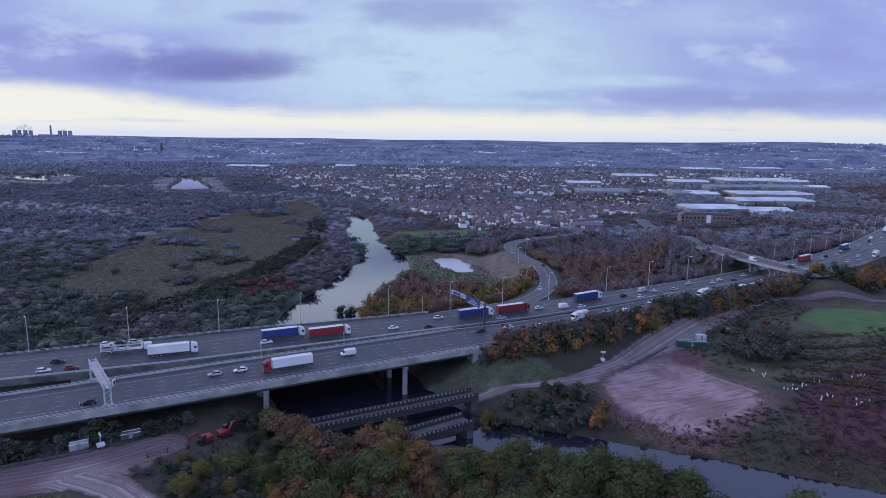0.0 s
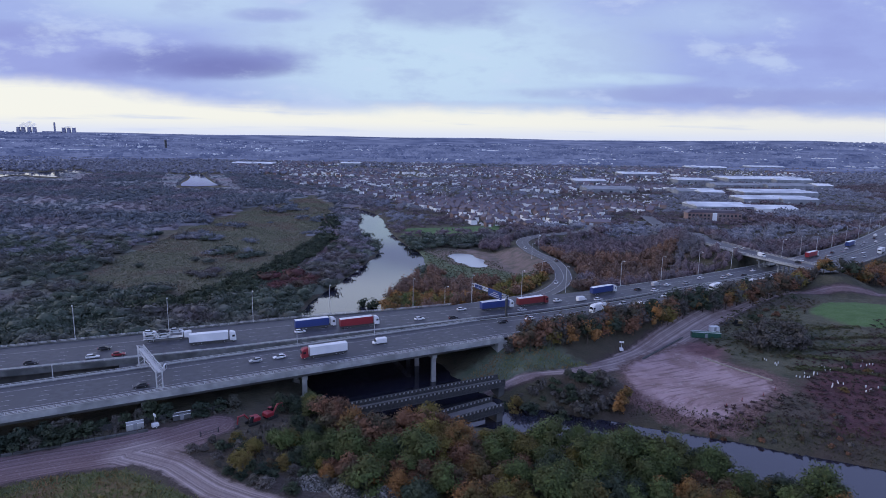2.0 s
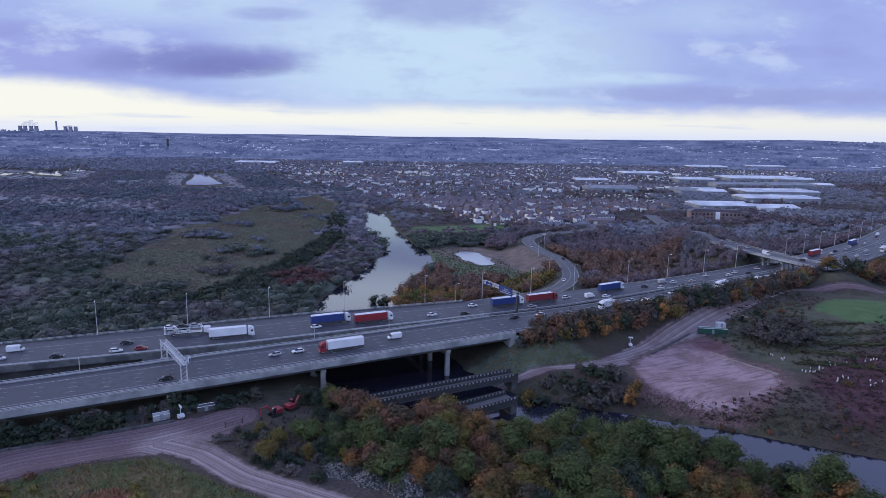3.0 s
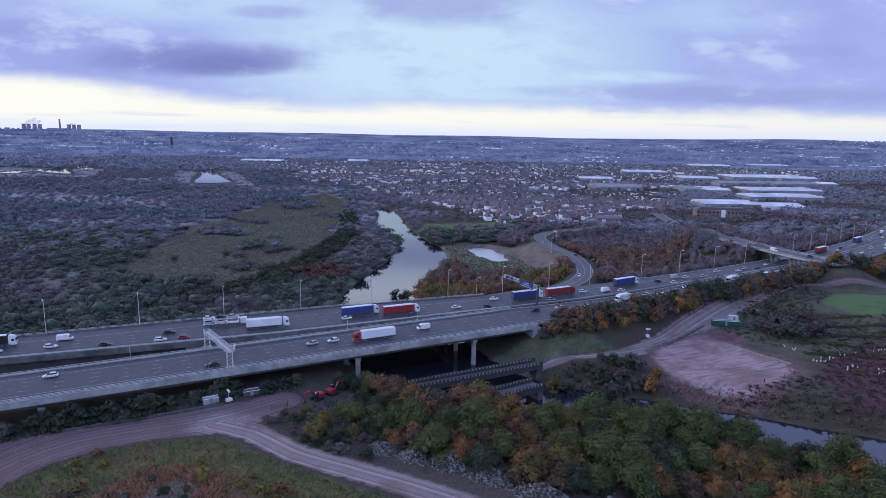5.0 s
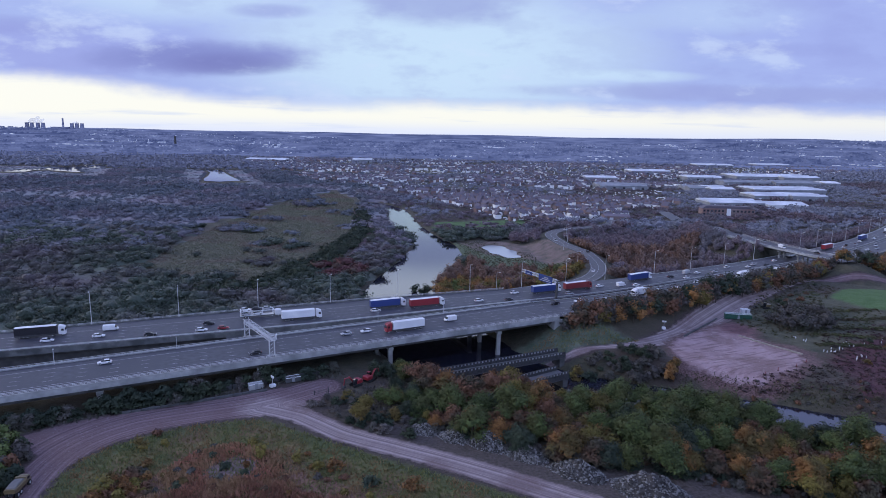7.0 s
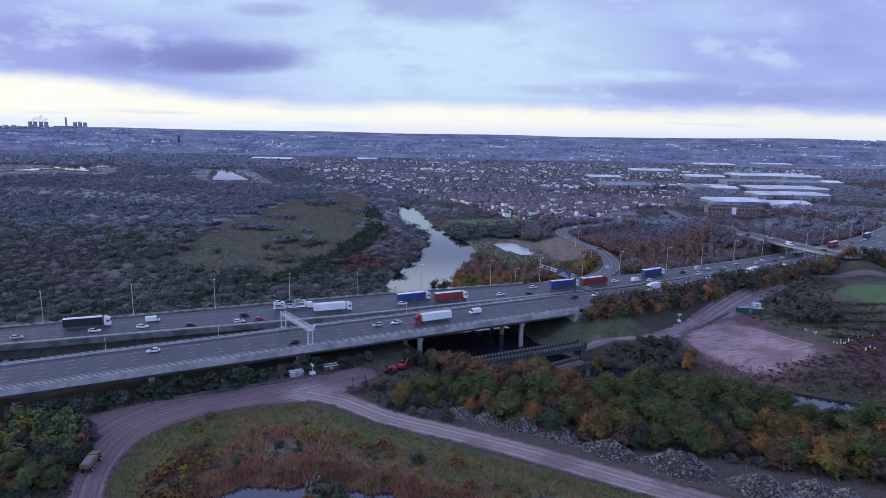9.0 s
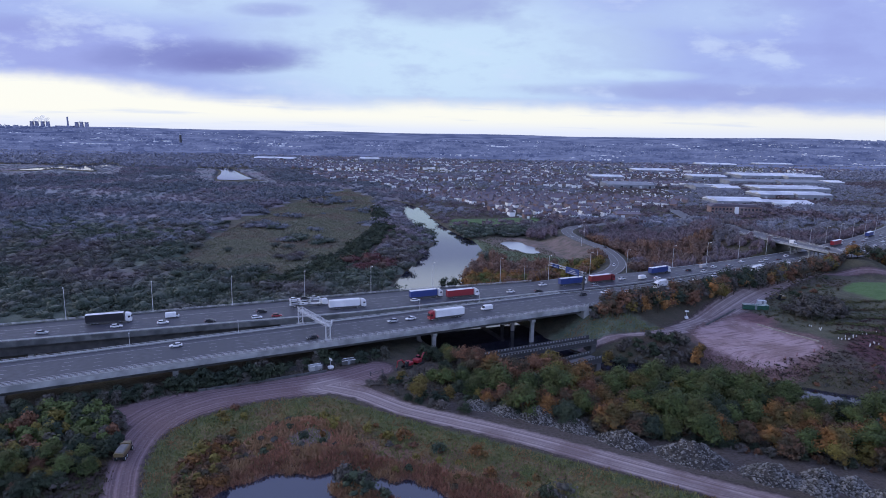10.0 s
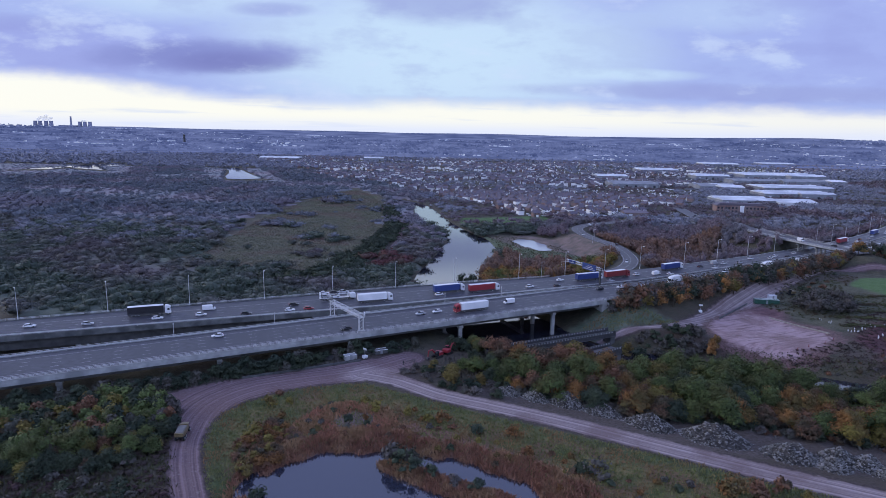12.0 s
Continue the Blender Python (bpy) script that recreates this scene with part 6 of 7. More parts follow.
def grove(kind, rows, seed):
    """The trees past those that stand singly, joined."""
    spec = {"green": (9, 4.6, "leaf_green"), "dark": (8.5, 4.4, "leaf_dark"), "yellow": (8.4, 4, "leaf_yellow"), "orange": (9, 4.3, "leaf_orange"), "rust": (8.2, 4.1, "leaf_rust"), "bare": (8, 3.8, "twig"),
            "bgreen": (3.6, 2.4, "leaf_dark"), "bbrown": (3.4, 2.3, "twig"), "byellow": (3.2, 1.8, "leaf_yellow"), "borange": (3.4, 2.2, "leaf_orange"), "brust": (3.2, 2.2, "leaf_rust")}
    h, r, lm = spec[kind]
    g = np.random.default_rng(seed)
    V, F, T = [], [], []
    for x, y, s_ in rows:
        z = float(ground_z(x, y)) - 0.5
        lobes = [(x, y, z + h * s_ * 0.72, r * s_ * 0.5, h * s_ * 0.26)]
        for i in range(6):
            a = g.uniform(0, 6.28)
            q = g.uniform(0.35, 0.7) * r * s_
            lobes.append((x + q * math.cos(a), y + q * math.sin(a), z + h * s_ * g.uniform(0.3, 0.68), r * s_ * g.uniform(0.35, 0.5), h * s_ * g.uniform(0.15, 0.24)))
        v, f = soup(g, lobes, 330 if h > 5 else 180, 0.44 if h > 5 else 0.32)
        F.append(f + sum(len(o) for o in V))
        V.append(v)
        T.append(tube([(x, y, z - 0.5), (x + 0.1, y, z + h * s_ * 0.8)], [0.03 * h * s_, 0.006 * h * s_], 5))
    tagged(part("grove", (np.concatenate(V), np.concatenate(F)), M[lm]), "crowded %s trees and bushes on the banks" % {"leaf_green": "green", "leaf_dark": "dark green", "leaf_yellow": "yellow", "leaf_orange": "orange", "leaf_rust": "rust-brown", "twig": "bare brown"}[lm], "trees", kind="stuff")
    tagged(part("grove_trunks", merge(*T), M["bark"]), "brown trunks of the crowded trees", "trees", kind="stuff")


for kind_, rows_ in GROVE.items():
    grove(kind_, rows_, hash_of(kind_))


def tufts(name, poly, spacing, n, size, h, material, label, category, seed, test=None):
    """Low growth that nobody could count: many leaning blades and clumps in one mesh."""
    rng = np.random.default_rng(seed)
    P = np.array(scatter(poly, spacing, seed))
    if test is not None:
        P = P[test(P[:, 0], P[:, 1])]
    c = np.repeat(P, n, axis=0) + rng.normal(0, spacing * 0.45, (len(P) * n, 2))
    z = ground_z(c[:, 0], c[:, 1])
    k = len(c)
    a = rng.uniform(0, 2 * np.pi, k)
    hh = h * rng.uniform(0.5, 1.25, k)
    w = size * rng.uniform(0.6, 1.3, k)
    lean = rng.normal(0, 0.35, (k, 2)) * hh[:, None]
    base = np.stack([c[:, 0], c[:, 1], z - 0.05], -1)
    side = np.stack([np.cos(a) * w, np.sin(a) * w, np.zeros(k)], -1)
    top = base + np.stack([lean[:, 0], lean[:, 1], hh], -1)
    tri = np.stack([base - side, base + side, top + side * 0.6, top - side * 0.6], 1).reshape(-1, 3)
    return tagged(part(name, (tri, np.arange(4 * k).reshape(-1, 4)), M[material]), label, category, kind="stuff")


RING = [(-52, -70), (-40, -52), (-20, -44), (-4, -56), (14, -82), (26, -104), (28, -140), (-60, -140), (-60, -90)]
tufts("reeds", RING, 1.2, 20, 0.17, 0.95, "reed", "red-brown reeds round the pond", "reeds", 31, lambda x, y: (pond_distance(x, y) > 0.2) & (pond_distance(x, y) < 9 + 5 * wave(x, y, 8, 2)))
tufts("reeds", [(-36, -54), (-28, -45), (-16, -44), (-6, -54), (-6, -66), (-30, -66)], 1.2, 14, 0.18, 0.85, "reed", "red-brown reeds on the wet hollow", "reeds", 32, lambda x, y: np.hypot((x + 18.5) * 0.85, y + 57.5) > 5.5)
tufts("rough_grass", GRASS_ISLE, 1.4, 7, 0.15, 0.55, "grass_tuft", "rough green and straw-coloured grass", "grass", 33, lambda x, y: (pond_distance(x, y) > 3) & (np.minimum(seg_distance(x, y, TRACK_A_LINE)[0], seg_distance(x, y, TRACK_B_LINE)[0]) > 4.8) & (y > -140))
tufts("rough_grass", [(112, -34), (124, -34), (150, -55), (180, -90), (240, -160), (250, -150), (190, -84), (155, -52), (128, -30)], 1.6, 4, 0.2, 0.5, "bank_grass", "dark green grass bank of the river", "grass", 35, lambda x, y: river_distance(x, y) > 0.5)
tufts("rough_grass", [(-150, -66), (-104, -58), (-78, -60), (-69, -40), (-68, -115), (-130, -115)], 1.6, 7, 0.16, 0.7, "bank_grass", "dark rough grass beside the earth track", "grass", 36)
tufts("scrub_litter", [(-160, -24), (-72, -16), (-20, -11), (24, -7), (24, -3), (-72, -9), (-160, -16)], 1.6, 3, 0.35, 0.9, "twig", "dead undergrowth below the viaduct", "undergrowth", 37)
tufts("rough_grass", [(98, -14), (124, -15), (150, -15), (136, 0), (122, 4), (100, 2)], 1.5, 6, 0.18, 0.6, "grass_tuft", "green grass slope below the motorway bank", "grass", 39, lambda x, y: (river_distance(x, y) > 0.5) & (seg_distance(x, y, SITE_LINE)[0] > 3))
tufts("scrub_litter", WOOD, 2.2, 3, 0.4, 1.0, "twig", "dead undergrowth under the trees", "undergrowth", 38)


# ======== the town ========
rng = np.random.default_rng(11)
taken = []


def view_of(x, y):
    """The bearing step and distance ahead that far() turns into a place."""
    dx, dy = np.asarray(x) + 20, np.asarray(y) + 208
    v = dx * math.sin(HEADING) + dy * math.cos(HEADING)
    u = dx * math.cos(HEADING) - dy * math.sin(HEADING)
    return 784 + u / np.maximum(v, 1) * 1099, v


def blocked(x, y):
    """Whether a hall stands there."""
    c, s = math.cos(HEADING), math.sin(HEADING)
    return any(abs((x - q[0]) * c - (y - q[1]) * s) < q[2] and abs((x - q[0]) * s + (y - q[1]) * c) < q[3] for q in taken)


def big_shed(px0, px1, v, depth, h, bays, roof, label, wall="grey_sheet", name="warehouse"):
    a, b = far(px0, v), far(px1, v)
    L = math.hypot(b[0] - a[0], b[1] - a[1])
    m = Matrix.Translation(((a[0] + b[0]) / 2, (a[1] + b[1]) / 2, float(ground_z(*a)) - 0.5)) @ Matrix.Rotation(-HEADING + radians(2), 4, "Z")
    w = thing(name, label, name, m, group="warehouses")
    part("wall", box(-L / 2, L / 2, 0, depth, 0, h, 0.1), M[wall], w)
    for k in range(bays):
        y0, y1 = depth * k / bays, depth * (k + 1) / bays
        ym = (y0 + y1) / 2
        x0, x1 = -L / 2 - 0.4, L / 2 + 0.4
        rise_ = min(3.0, (y1 - y0) * 0.12)
        V = [(x0, y0 - 0.2, h), (x1, y0 - 0.2, h), (x1, y1 - 0.3, h), (x0, y1 - 0.3, h), (x0, ym, h + rise_), (x1, ym, h + rise_)]
        part("roof", (V, [(0, 1, 5, 4), (3, 4, 5, 2), (0, 4, 3), (1, 2, 5), (0, 3, 2, 1)]), M[roof], w, "pale sheet roof")
    n = max(2, int(L / 14))
    for k in range(n):
        x = -L / 2 + L * (k + 0.5) / n
        part("loading_door", box(x - 2, x + 2, -0.12, 0.05, 0.6, 4.8, 0.03), M["window" if k % 3 else "white_sheet"], w)
    taken.append(((a[0] + b[0]) / 2 + depth / 2 * math.sin(HEADING), (a[1] + b[1]) / 2 + depth / 2 * math.cos(HEADING), L / 2 + 5, depth / 2 + 6))
    return w


big_shed(1251, 1352, 806, 46, 7, 2, "roof_sheet", "long low warehouse with a bright white roof")
big_shed(1356, 1430, 800, 40, 6, 1, "roof_sheet", "low white-roofed loading hall", "white_sheet")
big_shed(1330, 1392, 905, 45, 8, 2, "roof_sheet", "pale-roofed warehouse with two bays")
big_shed(1398, 1462, 900, 50, 9, 3, "roof_sheet", "pale-roofed warehouse with three bays")
big_shed(1328, 1459, 1010, 60, 9, 4, "roof_sheet", "white-roofed warehouse with four bays")
big_shed(1275, 1360, 1180, 40, 8, 2, "grey_sheet", "long warehouse with a grey roof")
big_shed(1366, 1448, 1170, 50, 9, 2, "grey_sheet", "grey warehouse with a shallow roof")
big_shed(1296, 1372, 1330, 80, 10, 2, "roof_sheet", "long pale-roofed warehouse at the back")
big_shed(1380, 1445, 1310, 90, 11, 3, "roof_sheet", "tall pale-roofed warehouse at the back")
big_shed(1214, 1250, 1030, 50, 7, 2, "grey_sheet", "square warehouse with a grey roof")
big_shed(1254, 1296, 1010, 60, 8, 2, "roof_sheet", "square warehouse with a pale roof")
big_shed(1209, 1271, 1300, 50, 8, 2, "roof_sheet", "small warehouse with a pale roof")
big_shed(1453, 1482, 1180, 40, 9, 1, "white_sheet", "white depot building like a cube")
big_shed(1030, 1086, 1240, 40, 8, 1, "roof_sheet", "white-roofed hall among the houses")
big_shed(1055, 1140, 1050, 50, 7, 2, "grey_sheet", "grey flat hall among the houses", name="factory")
big_shed(1110, 1180, 1500, 60, 8, 2, "roof_sheet", "pale hall at the town's edge", name="factory")
big_shed(1225, 1290, 1900, 60, 8, 2, "roof_sheet", "pale hall beyond the warehouses", name="factory")
big_shed(1330, 1390, 2000, 60, 8, 2, "roof_sheet", "white hall beyond the warehouses", name="factory")
big_shed(618, 652, 1800, 50, 9, 1, "roof_sheet", "long white hall in the town", name="factory")
big_shed(430, 500, 1750, 60, 7, 2, "roof_sheet", "white glasshouse-like hall beyond the wood", name="factory")
big_shed(1065, 1110, 640, 16, 6, 1, "slate", "low brick school building with a dark roof", "brick", "school")


def office():
    a, b = far(1241, 712), far(1331, 712)
    L = math.hypot(b[0] - a[0], b[1] - a[1])
    m = Matrix.Translation(((a[0] + b[0]) / 2, (a[1] + b[1]) / 2, float(ground_z(*a)) - 0.3)) @ Matrix.Rotation(-HEADING - radians(6), 4, "Z")
    o = thing("office_building", "two-storey brown brick office with a white entrance", "office", m)
    part("wall", box(-L / 2, L / 2, 0, 16, 0, 9, 0.1), M["brick"], o)
    part("roof", hull([(-L / 2 - 0.8, 9.2, 8.9, 9.4), (-L / 2 + 5, 4, 9.3, 12.2), (L / 2 - 5, 4, 9.3, 12.2), (L / 2 + 0.8, 9.2, 8.9, 9.4)], 0.2), M["slate"], o).location = (0, 8, 0)
    part("portico", box(-2.2, 2.2, -1.5, 0.2, 0, 9.6, 0.2), M["render_white"], o, "white entrance block")
    for s in range(2):
        for k in range(14):
            x = -L / 2 + L * (k + 0.5) / 14
            if abs(x) > 5:
                part("window", box(x - 1.1, x + 1.1, -0.1, 0.05, 1.6 + 4 * s, 3.8 + 4 * s, 0.02), M["window"], o)
    taken.append(((a[0] + b[0]) / 2 + 4, (a[1] + b[1]) / 2 + 7, L / 2 + 4, 22))


office()


def town_zone(px, v):
    lo = np.interp(px, [380, 480, 520, 640, 700, 760, 800, 860, 1000, 1100, 1190, 1260, 1400, 1568], [1900, 1500, 1150, 1020, 860, 800, 760, 640, 640, 640, 760, 1450, 1500, 1900])
    return (v > lo) & (v < 1950) & (px > 380) & (px < 1600)


houses = []
for _ in range(4000):
    px, v = rng.uniform(380, 1600), 620 + 1340 * rng.uniform() ** 1.15
    if not town_zone(px, v) or len(houses) > 3600:
        continue
    x, y = far(px, v)
    if wave(x, y, 70, 6) < 0.0:
        continue
    a = 0.5 * wave(x, y, 260, 7) * math.pi + (math.pi / 2 if rng.uniform() < 0.4 else 0)
    for k in range(rng.integers(4, 9)):
        for s in (-1, 1):
            if rng.uniform() < 0.50:
                continue
            hx, hy = x + math.cos(a) * 11.5 * k - math.sin(a) * 11 * s, y + math.sin(a) * 11.5 * k + math.cos(a) * 11 * s
            p2, v2 = view_of(hx, hy)
            if not town_zone(p2, v2) or blocked(hx, hy):
                continue
            c_ = rng.uniform()
            houses.append((hx, hy, a + (0 if rng.uniform() < 0.6 else math.pi / 2), rng.uniform(6, 8.5), rng.uniform(5.5, 7.0), rng.uniform(4.2, 5.6), c_))
cells, kept = {}, []
for h_ in houses:
    key = (int(h_[0] // 10), int(h_[1] // 10))
    if all((h_[0] - o[0]) ** 2 + (h_[1] - o[1]) ** 2 > 95 for i in (-1, 0, 1) for j in (-1, 0, 1) for o in cells.get((key[0] + i, key[1] + j), ())):
        cells.setdefault(key, []).append(h_)
        kept.append(h_)
kept.sort(key=lambda q: float(view_of(q[0], q[1])[1]))
hz = ground_z(np.array([q[0] for q in kept]), np.array([q[1] for q in kept]))
house_xy = np.array([(q[0], q[1]) for q in kept])


def gable(L, W, H, rise_):
    o = 0.35
    wall = [(-L / 2, -W / 2, -1), (L / 2, -W / 2, -1), (L / 2, W / 2, -1), (-L / 2, W / 2, -1), (-L / 2, -W / 2, H), (L / 2, -W / 2, H), (L / 2, W / 2, H), (-L / 2, W / 2, H), (-L / 2, 0, H + rise_), (L / 2, 0, H + rise_)]
    wf = [(0, 1, 5, 4), (2, 3, 7, 6), (1, 2, 6, 9, 5), (3, 0, 4, 8, 7)]
    roof = [(-L / 2 - o, -W / 2 - o, H - 0.25), (L / 2 + o, -W / 2 - o, H - 0.25), (L / 2 + o, W / 2 + o, H - 0.25), (-L / 2 - o, W / 2 + o, H - 0.25), (-L / 2 - o, 0, H + rise_ + 0.12), (L / 2 + o, 0, H + rise_ + 0.12)]
    rf = [(0, 1, 5, 4), (2, 3, 4, 5), (0, 4, 3), (1, 2, 5)]
    return (wall, wf), (roof, rf)


HOUSES = []
for k, (wall, word) in enumerate((("render_white", "white-rendered"), ("brick", "red brick"), ("brick", "brown brick"), ("render_white", "cream-rendered"))):
    L, W, H = 7.2 + k * 0.4, 6.4, 4.8
    h0 = thing("house", f"{word} two-storey house with a dark pitched roof", "house", group="houses of the town")
    wg, rg = gable(L, W, H, 2.3)
    w0 = part("wall", wg, M[wall], h0)
    part("roof", rg, M["slate"], h0)
    part("chimney", box(L / 2 - 1.2, L / 2 - 0.4, -0.4, 0.4, H + 1.5, H + 4.0, 0.05), M["brick"], h0)
    part("porch", box(-1.2, 1.2, -W / 2 - 1.6, -W / 2 + 0.1, -0.5, 2.6, 0.1), M["render_white"], h0)
    for s, z in ((-1, 1.0), (1, 1.0), (-1, 3.6), (1, 3.6)):
        part("window", box(s * L * 0.25 - 0.7, s * L * 0.25 + 0.7, -W / 2 - 0.05, -W / 2 + 0.05, z, z + 1.2, 0.02), M["window"], h0)
    HOUSES.append(h0)
used = set()
NEAR_HOUSES = 240
for i, (x, y, a, L, W, H, c) in enumerate(kept[:NEAR_HOUSES]):
    k = 0 if c < 0.28 else 3 if c < 0.42 else 1 if c < 0.65 else 2
    m = Matrix.Translation((x, y, float(hz[i]))) @ Matrix.Rotation(a, 4, "Z")
    if k in used:
        copy_thing(HOUSES[k], m)
    else:
        HOUSES[k].matrix_basis = m
        used.add(k)
stuff = {"render_white": [], "brick": [], "slate": []}
for i, (x, y, a, L, W, H, c) in enumerate(kept[NEAR_HOUSES:], NEAR_HOUSES):
    wg, rg = gable(L, W, H, 2.2)
    ca_, sa_ = math.cos(a), math.sin(a)
    for key, g in (("render_white" if c < 0.6 else "brick", wg), ("slate", rg)):
        stuff[key].append(([(x + p[0] * ca_ - p[1] * sa_, y + p[0] * sa_ + p[1] * ca_, float(hz[i]) + p[2]) for p in g[0]], g[1]))
for key, label in (("render_white", "white walls of the far houses"), ("brick", "brick walls of the far houses"), ("slate", "dark roofs of the far houses")):
    tagged(part("town", merge(*stuff[key]), M[key]), label, "houses", kind="stuff")

# cars parked in the streets, many of them added as the town's pale specks
geos = []
for _ in range(5200):
    px, v = rng.uniform(480, 1500), 620 + 1300 * rng.uniform() ** 1.1
    x, y = far(px, v)
    if not town_zone(px, v) or blocked(x, y) or wave(x, y, 50, 4) < -0.25 or np.hypot(house_xy[:, 0] - x, house_xy[:, 1] - y).min() < 6:
        continue
    geos.append(moved(hull([(-2.1, 0.85, 0.3, 0.9), (-1.4, 0.8, 0.3, 1.5), (0.5, 0.8, 0.3, 1.5), (2.1, 0.85, 0.3, 0.9)], 0.1), Matrix.Translation((x, y, float(ground_z(x, y)))) @ Matrix.Rotation(0.5 * wave(x, y, 260, 7) * math.pi, 4, "Z")))
car_xy = [(float(np.mean([p[0] for p in g[0]])), float(np.mean([p[1] for p in g[0]]))) for g in geos]
tagged(part("parked_cars", merge(*geos), M["car_white"]), "pale cars parked in the streets of the town", "cars", kind="stuff")

# small pale sheds and vans between the houses and along the horizon
geos = []
for _ in range(5200):
    px, v = rng.uniform(0, 1600), 1500 + 2600 * rng.uniform() ** 0.8
    if px < 480 and v < 2200 or town_zone(px, v):
        continue
    x, y = far(px, v)
    if wave(x, y, 95, 3) + 0.5 * wave(x, y, 31, 5) < 0.25 + 0.5 * rng.uniform():
        continue
    L, W, H = 5 + 42 * rng.uniform() ** 6, rng.uniform(6, 12), rng.uniform(2.6, 4.2)
    a = -HEADING + rng.normal(0, 0.3)
    z = float(ground_z(x, y)) + (5.5 if math.hypot(x + 20, y + 208) > 2120 else 0)
    geos.append(moved(box(-L / 2, L / 2, -W / 2, W / 2, -1, H, 0.3), Matrix.Translation((x, y, z)) @ Matrix.Rotation(a, 4, "Z")))
tagged(part("far_halls", merge(*geos), M["white_sheet"]), "pale far-off halls and sheds of the city's edge", "buildings", kind="stuff")


# ======== woods ========
def forest(name, P, R, Hh, ntri, size, material, label, seed, core=None, category="wood"):
    """Many trees in one mesh: a lumpy heart each, and loose leaf clumps round it."""
    g = np.random.default_rng(seed)
    N = len(P)
    if N == 0:
        return
    z = ground_z(P[:, 0], P[:, 1])
    mid_ = np.stack([P[:, 0], P[:, 1], z + Hh * 0.5], -1)[:, None]
    ext = np.stack([R, R, Hh * 0.5], -1)[:, None]
    cv, cf = core or ICO1
    hearts = mid_ + cv[None] * ext * g.uniform(0.42, 0.80, (N, len(cv), 1)) + g.normal(0, 0.08, (N, len(cv), 3)) * ext
    hf = cf[None] + (np.arange(N) * len(cv))[:, None, None]
    d = g.normal(size=(N, ntri, 3))
    d[..., 2] = np.abs(d[..., 2]) * 0.9 - 0.25
    d /= np.linalg.norm(d, axis=-1, keepdims=True)
    r = g.uniform(0.62, 1.12, (N, ntri, 1))
    lob = 1 + 0.2 * np.sin(3 * np.arctan2(d[..., 1], d[..., 0]) + g.uniform(0, 6, (N, 1)))[..., None]
    c = mid_ + d * r * lob * ext
    nrm = d + g.normal(0, 0.75, d.shape) + np.array([0, 0, 0.35])
    nrm /= np.linalg.norm(nrm, axis=-1, keepdims=True)
    a = np.cross(nrm, g.normal(size=d.shape))
    a /= np.linalg.norm(a, axis=-1, keepdims=True)
    b = np.cross(nrm, a)
    s = (size * R / R.mean())[:, None, None] * g.uniform(0.6, 1.4, (N, ntri, 1))
    tri = np.stack([c - a * s - b * s * 0.6, c + a * s - b * s * 0.6, c + b * s], 2).reshape(-1, 3)
    V = np.concatenate([hearts.reshape(-1, 3), tri])
    F = np.concatenate([hf.reshape(-1, 3), np.arange(len(tri)).reshape(-1, 3) + N * len(cv)])
    return tagged(part(name, (V, F), M[material]), label, category, kind="stuff")


def candidates(spacing, v0, v1, seed, p0=-430, p1=1800):
    g = np.random.default_rng(seed)
    corners = np.array([far(p0, v0), far(p1, v0), far(p0, v1), far(p1, v1)])
    lo, hi = corners.min(0), corners.max(0)
    xs, ys = np.meshgrid(np.arange(lo[0], hi[0], spacing), np.arange(lo[1], hi[1], spacing))
    P = np.stack([xs.ravel(), ys.ravel()], -1) + g.uniform(-0.45, 0.45, (xs.size, 2)) * spacing
    px, v = view_of(P[:, 0], P[:, 1])
    keep = (v > v0) & (v < v1) & (px > p0) & (px < p1)
    return P[keep]


def clear_of(P, house_gap=7.0):
    """Those that stand free of water, roads, fields, halls and houses."""
    x, y = P[:, 0], P[:, 1]
    ok = (river_distance(x, y) > 1.0) & (pool_distance(x, y) > 3) & (y > far_edge(x) + 8) & (seg_distance(x, y, SLIP_LINE)[0] > 9)
    ok &= seg_distance(x, y, OVER_LINE)[0] > 8.5
    for q in taken:
        ok &= (np.abs((x - q[0]) * math.cos(HEADING) - (y - q[1]) * math.sin(HEADING)) > q[2]) | (np.abs((x - q[0]) * math.sin(HEADING) + (y - q[1]) * math.cos(HEADING)) > q[3])
    ok &= inside_distance(x, y, [(196, 330), (300, 320), (310, 360), (215, 365)]) < -2
    ok &= inside_distance(x, y, [(158, 140), (204, 122), (240, 140), (248, 200), (224, 252), (176, 252)]) < 0
    ok &= inside_distance(x, y, [(96, 80), (150, 64), (200, 84), (212, 112), (194, 126), (160, 108), (120, 120), (96, 120)]) < 0
    grid = {}
    for i, (hx, hy) in enumerate([*house_xy, *car_xy]):
        grid.setdefault((int(hx // 12), int(hy // 12)), []).append((hx, hy))
    for i in np.nonzero(ok)[0]:
        kx, ky = int(x[i] // 12), int(y[i] // 12)
        for dx in (-1, 0, 1):
            for dy in (-1, 0, 1):
                for hx, hy in grid.get((kx + dx, ky + dy), ()):
                    if (hx - x[i]) ** 2 + (hy - y[i]) ** 2 < house_gap ** 2:
                        ok[i] = False
    return P[ok]


